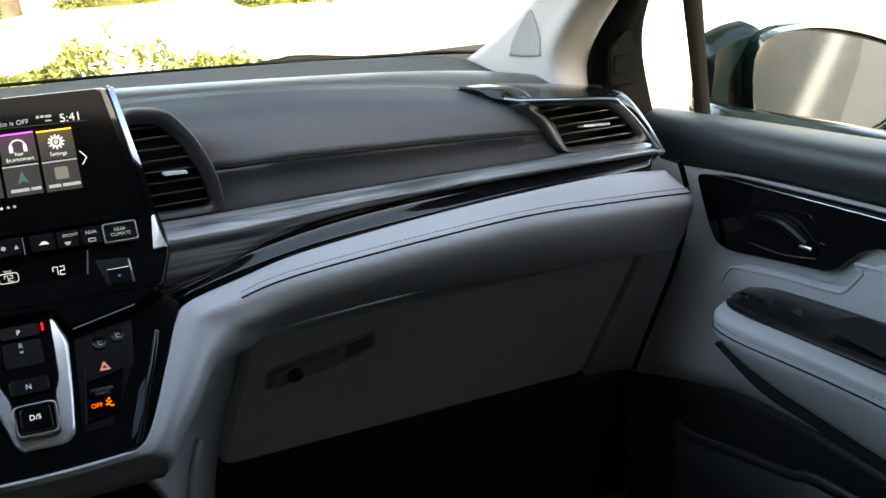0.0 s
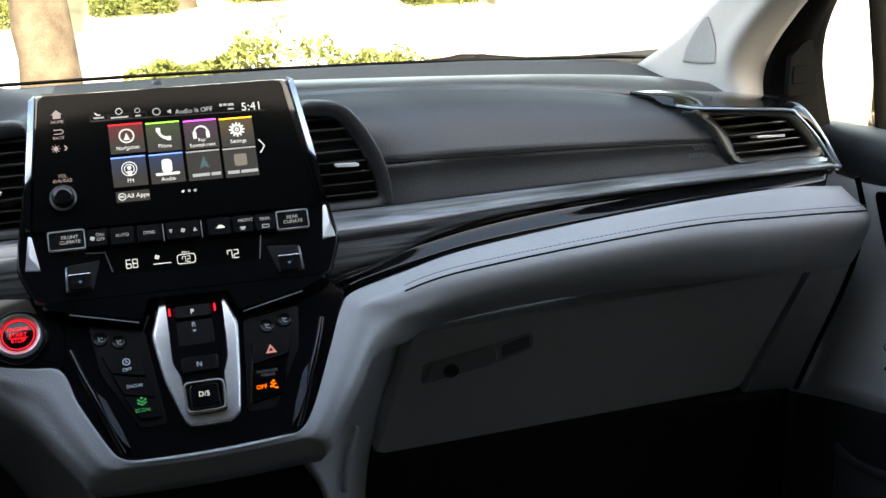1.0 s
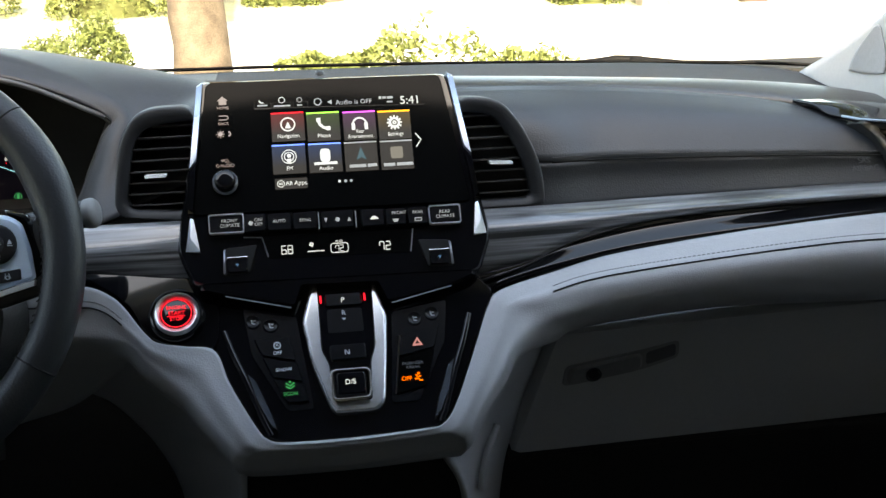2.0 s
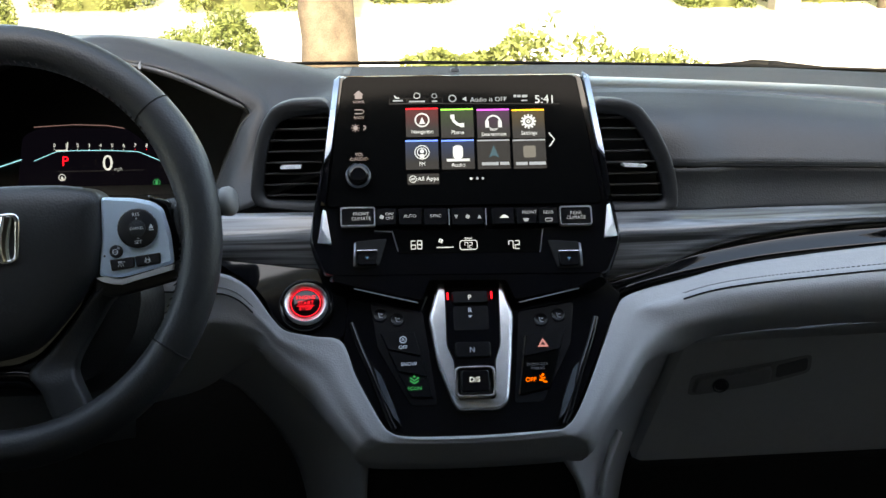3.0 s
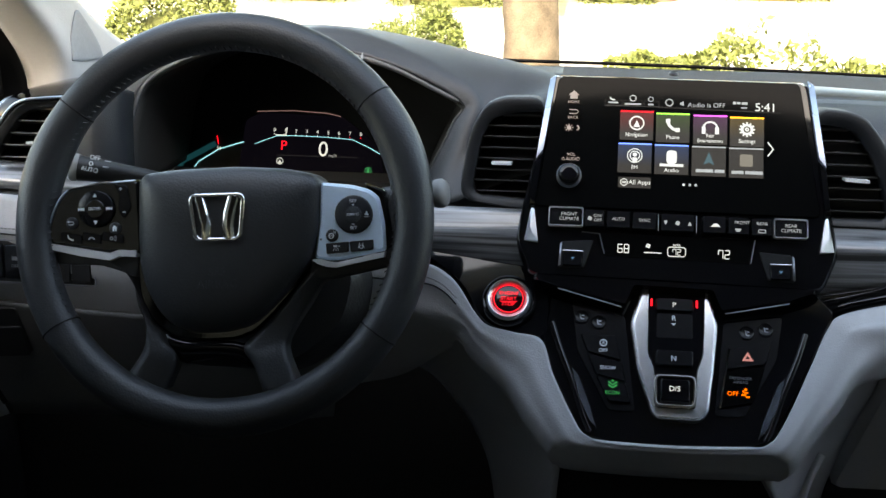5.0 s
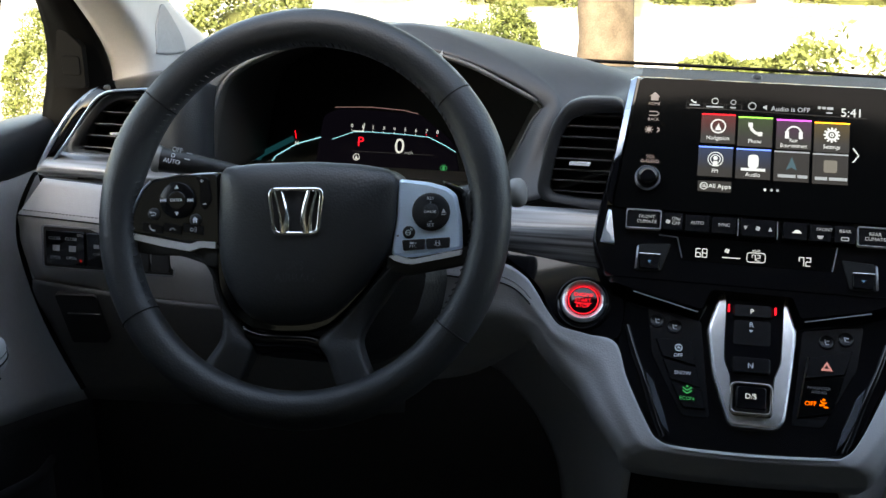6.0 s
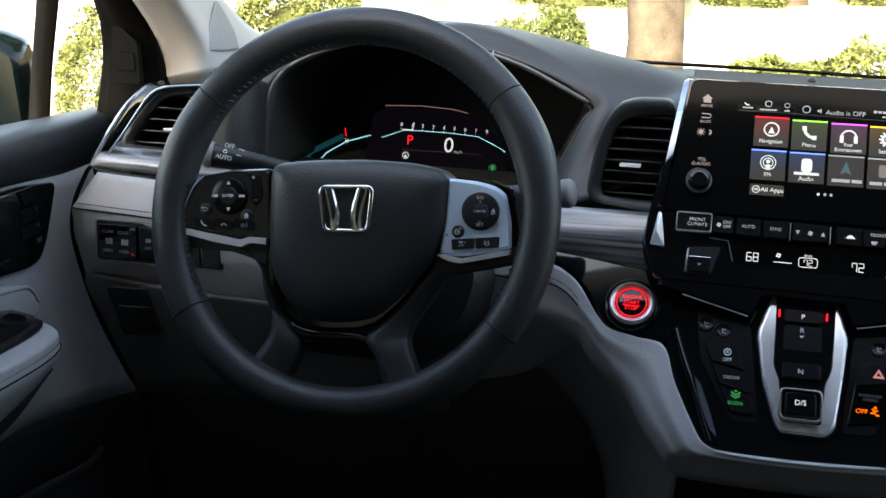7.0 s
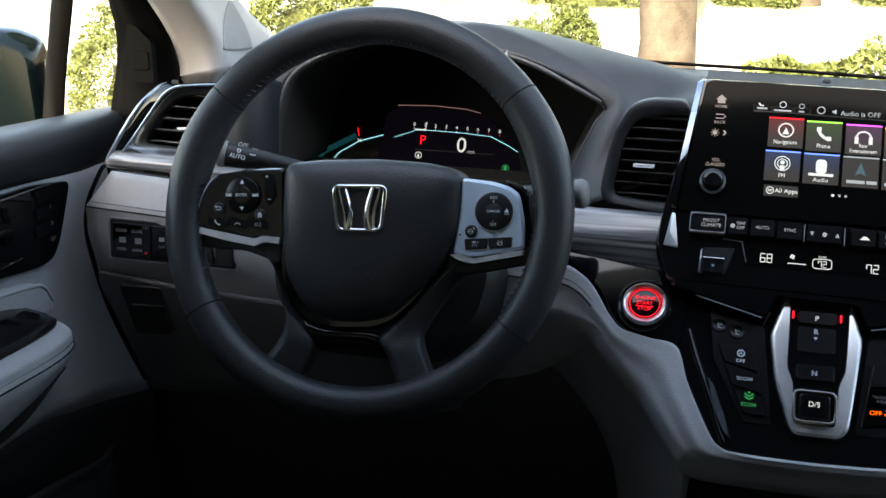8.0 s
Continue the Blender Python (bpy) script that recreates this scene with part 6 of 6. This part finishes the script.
part("scale_base", bars([(-.035, -.0115, .014, .0012)], MI, .0038), WHITE, cluster)
for k in range(9):
    part("scale_number", text(str(k), -.043 + .0133 * k, -.0055 - .0003 * k, .0062, MI, .0037), WHITE, cluster)
for k in range(9):
    part("scale_tick", bars([(-.0432 + .0133 * k, -.0100 - .0003 * k, .0006, .0016)], MI, .0037), WHITE if k < 7 else RED, cluster)
part("gear_letter", text("P", -.031, -.0245, .016, MI, .0037), RED, cluster, "lit red gear letter")
part("speed_digit", text("0", .018, -.028, .026, MI, .0037), WHITE, cluster, "lit white speed digit")
part("speed_unit", text("mph", .030, -.0345, .0058, MI, .0037), DIM, cluster)
part("mark", merge(disc_ring(-.035, -.043, .0042, .0008, MI, .0037), plate([(-.037, -.0455), (-.033, -.0455), (-.035, -.041)], MI, .0037, .0033)), WHITE, cluster)
part("mark", merge(disc_ring(.074, -.051, .0042, .0006, MI, .0037), bars([(.074, -.051, .003, .0055)], MI, .0037)), GREEN, cluster, "lit green lamp")
part("mark", text("H", -.1115, -.030, .007, MI, .0037), WHITE, cluster)
part("mark", merge(band(arc(.018, -.078, .022, 50, 130), .0006, MI, .0037), band(arc(.018, -.078, .0195, 60, 100), .0012, MI, .0037)), DIM, cluster)
part("screen_line", bars([(.010, -.036, .10, .0005)], MI, .0036), glow("faint_grey", (0.3, 0.3, 0.34), 0.02), cluster)
part("upper_line", band([(-.066, .0165), (-.02, .0185), (.02, .0165), (.038, .013)], .0009, MI, .0037), glow("lit_pink", (0.62, 0.40, 0.42), 0.07), cluster)

# ---- driver switch bank and fuse cover ----
DIMPRINT = mat("faded_print", (0.25, 0.26, 0.27), 0.5)
bank = thing("switch_bank", (-0.68, 1.04, 0.9), "black bank of door and stability switches under the pad", "switches")
MX = plane_at(-0.6375, 1.032, 0.9150, 8)
part("plate", plate(rect(-.074, -.021, .069, .021, .003), MX, 0.006, -0.01, .001), BLACK, bank)
part("plate_edge", ring_plate(rect(-.0755, -.0225, .0705, .0225, .004), rect(-.074, -.021, .069, .021, .003), MX, 0.0066, -0.004), mat("grey_bank_edge", (0.25, 0.26, 0.28), 0.4), bank, "thin grey edge round the bank")
for a, b, n in ((-.070, -.026, 0), (-.024, -.002, 1), (.0, .022, 2), (.024, .044, 2), (.046, .066, 2)):
    k = part("switch", plate(rect(a, -.018, b, .018, .002), MX, 0.009, 0.004, .0012), GLOSS if n < 2 else BLACK, bank)
    if n == 0:
        part("legend", merge(text("CLOSE", -.059, .010, .0044, MX, .0096), text("CLOSE", -.041, .010, .0044, MX, .0096), text("OPEN", -.059, -.010, .0044, MX, .0096), text("OPEN", -.041, -.010, .0044, MX, .0096), text("ON", -.031, .0145, .004, MX, .0096), bars([(-.060, 0, .003, .006), (-.056, 0, .004, .006), (-.042, 0, .003, .006), (-.038, 0, .004, .006)], MX, .0096)), DIMPRINT, k)
        part("lamp", bars([(-.031, -.012, .002, .002)], MX, .0096), glow("faint_red", (0.8, 0.02, 0.02), 0.08), k)
    if n == 1:
        part("legend", merge(text("OFF", -.013, -.004, .0044, MX, .0096), bars([(-.013, .004, .006, .004)], MX, .0096)), DIMPRINT, k)
fuse = part("fuse_cover", plate(rounded([(-.06, .045), (-.012, .047), (-.008, -.012), (-.050, -.016)], .004), plane_at(-0.648, 1.037, 0.8175, -10), 0.0, -0.015, .001), BLACK, dash)
part("fuse_divider", tube([on(plane_at(-0.648, 1.037, 0.8175, -10), -.048, .022, .0005), on(plane_at(-0.648, 1.037, 0.8175, -10), -.010, .024, .0005)], .0012, 6), SOFT, fuse)

# ---- doors ----
for s in (-1, 1):
    def q(x, y, z):
        return (s * x - (0.012 if s < 0 else 0), y, z + (0.036 if s < 0 else 0))

    def pv(y, z):
        return (-s * y, z + (0.036 if s < 0 else 0))

    MD = Matrix(((0, 0, -s, 0.768 if s > 0 else -0.780), (-s, 0, 0, 0), (0, 1, 0, 0), (0, 0, 0, 1)))
    d = thing("door_panel", q(0.78, 0.6, 0.9), "light grey car door panel with armrest and black switch plate", "car door", "front doors")
    part("belt", sheet([[q(0.85, 1.20, 0.965), q(0.85, 0.9, 0.995), q(0.85, 0.5, 1.03), q(0.85, -0.1, 1.04)],
                        [q(0.770, 1.19, 0.982), q(0.770, 0.9, 1.006), q(0.770, 0.5, 1.04), q(0.770, -0.1, 1.05)],
                        [q(0.750, 1.17, 0.965), q(0.748, 0.9, 0.988), q(0.748, 0.5, 1.02), q(0.748, -0.1, 1.03)],
                        [q(0.765, 1.13, 0.925), q(0.765, 0.9, 0.954), q(0.765, 0.5, 0.98), q(0.765, -0.1, 0.99)]], 30, 5), SOFT, d, "charcoal window sill", solid=s * 0.01)
    part("panel", sheet([[q(0.760, 1.22, 0.925), q(0.766, 1.06, 0.940), q(0.768, 0.9, 0.957), q(0.768, 0.5, 0.985), q(0.768, -0.1, 0.995)],
                         [q(0.744, 1.18, 0.80), q(0.760, 1.04, 0.80), q(0.772, 0.9, 0.81), q(0.775, 0.5, 0.84), q(0.775, -0.1, 0.84)],
                         [q(0.738, 1.16, 0.637), q(0.752, 1.025, 0.674), q(0.765, 0.90, 0.692), q(0.775, 0.5, 0.70), q(0.775, -0.1, 0.70)]], 30, 6), GREY, d, solid=s * 0.01)
    part("lower_panel", sheet([[q(0.738, 1.16, 0.637), q(0.752, 1.025, 0.674), q(0.765, 0.90, 0.692), q(0.775, 0.5, 0.70), q(0.775, -0.1, 0.70)],
                               [q(0.732, 1.15, 0.57), q(0.745, 1.02, 0.58), q(0.76, 0.85, 0.60), q(0.75, 0.5, 0.60), q(0.75, -0.1, 0.6)],
                               [q(0.732, 1.15, 0.40), q(0.745, 1.02, 0.39), q(0.76, 0.85, 0.38), q(0.76, 0.5, 0.38), q(0.76, -0.1, 0.38)]], 30, 6), BLACK, d, "black door pocket", solid=s * 0.01)
    part("gloss_panel", plate(rounded([pv(1.062, .928), pv(1.046, .895), pv(1.033, .870), pv(1.018, .854), pv(.992, .853), pv(.90, .868), pv(.837, .877), pv(.821, .885), pv(.793, .913), pv(.766, .926), pv(.45, .935), pv(.45, .98), pv(.80, .957), pv(1.0, .940)], .01), MD, 0.006, -0.004, .002), GLOSS, d, "piano black door insert")
    part("bright_line", tube([q(0.7595, 1.02, 0.936), q(0.7595, 0.767, 0.955), q(0.7595, 0.45, 0.978)], 0.0009, 8), CHROME, d)
    cup = part("handle_cup", plate(rounded([pv(.968, .918), pv(.940, .870), pv(.850, .886), pv(.846, .905), pv(.862, .934)], .012, 6), MD, 0.0070, 0.0, .0008), GLOSS, d)
    part("handle", tube(curve([q(0.760, 0.940, 0.910), q(0.757, 0.90, 0.914), q(0.758, 0.862, 0.902)], 12), [0.007] * 8 + [0.0065, 0.006, 0.005, 0.004], 12, squash=0.9), KEYFACE, cup)
    part("handle_edge", tube(curve([q(0.7575, 0.955, 0.876), q(0.7575, 0.90, 0.879), q(0.7575, 0.848, 0.890)], 12), 0.0007, 6), CHROME, cup)
    part("handle_edge", tube(curve([q(0.753, 0.866, 0.899), q(0.753, 0.857, 0.900), q(0.754, 0.850, 0.900)], 6), 0.0025, 6), CHROME, cup)
    if s < 0:
        for i, z in enumerate((.925, .907, .890)):
            k = part("memory_key", plate(rounded([pv(1.035 - .004 * i, z + .006), pv(.995 - .004 * i, z + .009), pv(.995 - .004 * i, z - .005), pv(1.035 - .004 * i, z - .006)], .002), MD, 0.0078, 0.004, .001), KEYFACE, d)
            part("legend", text(("1", "2", "SET")[i], *pv(1.016, z - .013 + (0.0 if s > 0 else .0)), .006, MD, .0084), DIMPRINT, k)
    part("padded_insert", plate(rounded([pv(1.0, .80), pv(.999, .818), pv(.985, .836), pv(.965, .845), pv(.895, .858), pv(.82, .868), pv(.804, .874), pv(.784, .897), pv(.765, .910), pv(.45, .930), pv(.45, .80), pv(.80, .79)], .012, 6), MD, 0.012, -0.004), GREY, d, "padded light grey insert", bevel=0.009)
    part("insert_piping", tube(curve([(0.757 if s > 0 else -0.769, y, z + (0.036 if s < 0 else 0)) for y, z in ((.997, .815), (.985, .8335), (.965, .8415), (.895, .854), (.82, .8645), (.802, .871), (.782, .894), (.765, .906), (.45, .926))], 50), 0.0022, 8), GREY, d, "stitched piping round the insert")
    part("armrest", sheet([[q(0.768, 0.955, 0.822), q(0.768, 0.88, 0.838), q(0.768, 0.65, 0.862), q(0.768, 0.1, 0.90)],
                           [q(0.722, 0.938, 0.824), q(0.680, 0.878, 0.834), q(0.670, 0.65, 0.857), q(0.670, 0.1, 0.887)],
                           [q(0.712, 0.936, 0.814), q(0.666, 0.874, 0.822), q(0.657, 0.65, 0.845), q(0.657, 0.1, 0.872)],
                           [q(0.714, 0.934, 0.800), q(0.670, 0.870, 0.802), q(0.662, 0.65, 0.820), q(0.662, 0.1, 0.845)],
                           [q(0.740, 0.930, 0.784), q(0.708, 0.858, 0.766), q(0.703, 0.65, 0.757), q(0.703, 0.1, 0.75)],
                           [q(0.775, 0.925, 0.780), q(0.775, 0.850, 0.752), q(0.775, 0.65, 0.735), q(0.775, 0.1, 0.72)]], 40, 5), GREY, d, "light grey padded armrest", solid=s * 0.006)
    part("armrest_seam", tube(curve([q(0.7105, 0.937, 0.811), q(0.6655, 0.8735, 0.8165), q(0.6565, 0.65, 0.839), q(0.6565, 0.1, 0.866)], 30), 0.0012, 6), DEEP, d)
    part("armrest_stitching", stitches([q(0.712, 0.9375, 0.8155), q(0.667, 0.8745, 0.8225), q(0.658, 0.65, 0.845), q(0.658, 0.1, 0.872)], 150, r=0.0006, lift=(-s * 0.001, 0, 0)), GTHREAD, d)
    # black sheet that paints in the shade below the overhanging armrest
    part("armrest_shade", sheet([[q(0.742, 0.985, 0.745), q(0.735, 0.891, 0.7425), q(0.735, 0.810, 0.737), q(0.735, 0.709, 0.7375), q(0.735, 0.3, 0.74)],
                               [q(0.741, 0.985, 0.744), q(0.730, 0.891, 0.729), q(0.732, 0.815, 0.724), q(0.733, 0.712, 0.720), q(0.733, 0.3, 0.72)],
                               [q(0.752, 0.985, 0.743), q(0.757, 0.892, 0.7165), q(0.760, 0.819, 0.7137), q(0.760, 0.716, 0.7058), q(0.760, 0.3, 0.70)]], 30, 4), DEEP, d, "dark sheet painted as the shade under the armrest", solid=s * 0.004)
    part("pocket_lip", tube(curve([q(0.715, 1.02, 0.632), q(0.70, 0.9606, 0.6442), q(0.70, 0.8886, 0.6619), q(0.70, 0.7975, 0.6816), q(0.70, 0.7189, 0.7000), q(0.70, 0.3, 0.72)], 30), 0.004, 10, squash=1.4), BLACK, d, "black rolled edge of the door pocket")
    part("pocket_wall", sheet([[q(0.715, 1.02, 0.632), q(0.70, 0.96, 0.644), q(0.70, 0.80, 0.681), q(0.70, 0.3, 0.72)], [q(0.715, 1.02, 0.45), q(0.70, 0.96, 0.45), q(0.70, 0.80, 0.45), q(0.70, 0.3, 0.45)]], 20, 4), BLACK, d, solid=s * 0.004)
    sw = part("switch_plate", sheet([[q(0.757, 0.948, 0.8255), q(0.757, 0.88, 0.842), q(0.757, 0.65, 0.866), q(0.757, 0.3, 0.889)],
                                     [q(0.724, 0.936, 0.8275), q(0.685, 0.878, 0.8385), q(0.675, 0.65, 0.8615), q(0.675, 0.3, 0.882)]], 30, 5), KEYFACE, d, "black window switch plate", solid=s * 0.004)
    for y, w in ((.905, .008), (.87, .012), (.82, .014)):
        z = 0.8378 + (0.90 - y) * 0.105
        part("window_switch", plate(rect(-w, -.010, w, .010, .004), Matrix.Translation(q(0.724, y, z)) @ pose(0, 0, 0, 6, 0, 90), 0.0008, -0.002, .0006), GLOSS, sw)
    part("grab_cup", plate(rect(-.045, -.026, .045, .026, .012), Matrix.Translation(q(0.718, 0.72, 0.8610)) @ pose(0, 0, 0, 6, 0, 90), 0.0025, -0.002, .001), DEEP, sw)

    # window frame, fixed quarter post and mirror
    POST = ([(0.7989, 1.15, 1.1162), (0.8134, 1.15, 1.0331), (0.8246, 1.15, 0.9623)], [(0.8234, 1.15, 1.114), (0.8335, 1.15, 1.0308), (0.8435, 1.15, 0.9583)]) if s > 0 else ([(-0.8037, 1.15, 1.1438), (-0.8204, 1.15, 1.0679), (-0.8311, 1.15, 1.0036)], [(-0.8275, 1.15, 1.1428), (-0.8426, 1.15, 1.0667), (-0.8558, 1.15, 0.9973)])
    ends = [(2.5 * Vector(e[0]) - 1.5 * Vector(e[1]), 1.4 * Vector(e[2]) - 0.4 * Vector(e[1])) for e in POST]
    a_line, b_line = [[tuple(t), *e, tuple(b)] for e, (t, b) in zip(POST, ends)]
    mid_line = [tuple(Vector(a).lerp(Vector(b), 0.5) + Vector((0, -0.006, 0))) for a, b in zip(a_line, b_line)]
    part("quarter_post", sheet([a_line, mid_line, b_line], 20, 4), RUBBER, d, "black window division post", solid=s * 0.004)
    part("post_seal", tube(curve([(x, y - 0.004, z) for x, y, z in [tuple(Vector(a).lerp(Vector(b), 0.78)) for a, b in zip(a_line, b_line)]], 20), 0.0022, 6), BLACK, d)
    mirror = thing("door_mirror", q(0.93, 1.08, 1.02), "dark painted door mirror with chrome-edged glass", "door mirror", "door mirrors")
    MM = Matrix.Translation((0.985, 1.20, 1.012) if s > 0 else (-0.9995, 1.20, 1.045)) @ pose(0, 0, 0, 90, 0, -s * 20)

    def side(points, r=.02):
        return rounded([(x, y) for x, y in points] if s > 0 else [(-x, y) for x, y in points][::-1], r, 6)

    dx = 0.045 if s < 0 else 0.0  # the driver mirror stands further out on its foot
    pane = side([(x + dx, y) for x, y in [(-.0351, -.0150), (-.0335, .0167), (-.0229, .0335), (-.0008, .0415), (.0331, .0432), (.0790, .0365), (.1400, .0200), (.1620, .0050), (.1690, -.030), (.1660, -.075), (.1361, -.0966), (.0891, -.0974), (.0261, -.0884), (-.0174, -.0720), (-.0316, -.0499)]])
    mid_p = sum((Vector(p) for p in pane), Vector((0, 0))) / len(pane)
    wide = [Vector(p) + (Vector(p) - mid_p).normalized() * 0.0095 for p in pane]
    part("shell", dome([(-x, y) for x, y in wide], MM @ pose(0, 0, 0, 0, 180, 0), 0.09, -0.012, power=1.6), CARPAINT, mirror)
    lip_b = [Vector(p) + (Vector(p) - mid_p).normalized() * 0.003 for p in pane]
    part("bezel", ring_plate(wide, lip_b, MM, 0.014, -0.012), CARPAINT, mirror, "dark glossy rim round the glass", bevel=0.003)
    part("bezel_edge", ring_plate(lip_b, pane, MM, 0.010, -0.004), mat("dark_rim_line", (0.02, 0.02, 0.02), 0.3), mirror, "thin dark rim line")
    part("glass", plate(pane, MM @ pose(0, 0, 0.003, 0, -3 if s > 0 else 11, 0), 0.0, -0.004), MIRROR, mirror, "silvered mirror glass")
    part("arm", plate(side([(-.092, -.085), (-.070, -.088), (-.020 + dx, -.078), (-.006 + dx, -.030), (-.010 + dx, .030), (-.024 + dx, .050), (-.0574, .0420), (-.0860, .0290), (-.092, .010)], .010), MM, -0.004, -0.07, .012), CARPAINT, mirror, "dark glossy mirror foot")

# ---- windscreen edge and wiper ----
frit = part("windscreen_frit", sheet([[(-0.78, 1.37, 1.024), (-0.45, 1.50, 1.043), (-0.1, 1.522, 1.043), (0.30, 1.50, 1.037), (0.64, 1.45, 1.028), (0.72, 1.37, 1.02)],
                                      [(-0.78, 1.367, 1.028), (-0.45, 1.497, 1.046), (-0.1, 1.519, 1.0455), (0.30, 1.497, 1.0395), (0.64, 1.447, 1.031), (0.72, 1.367, 1.023)]], 50, 3), RUBBER, solid=0.003)
tagged(frit, "black windscreen lower border", "trim", kind="structure")
wiper = thing("windscreen_wiper", (0.42, 1.54, 1.03), "black wiper arm lying at the windscreen base", "wiper")
part("arm", tube(curve([(0.30, 1.53, 1.020), (0.40, 1.535, 1.027), (0.44, 1.535, 1.028), (0.60, 1.50, 1.012)], 16), 0.006, 8), RUBBER, wiper)
part("pivot", turned([(0.016, -.01), (0.016, .006), (0.010, .012)], Matrix.Translation((0.45, 1.535, 1.020)), 16), RUBBER, wiper)
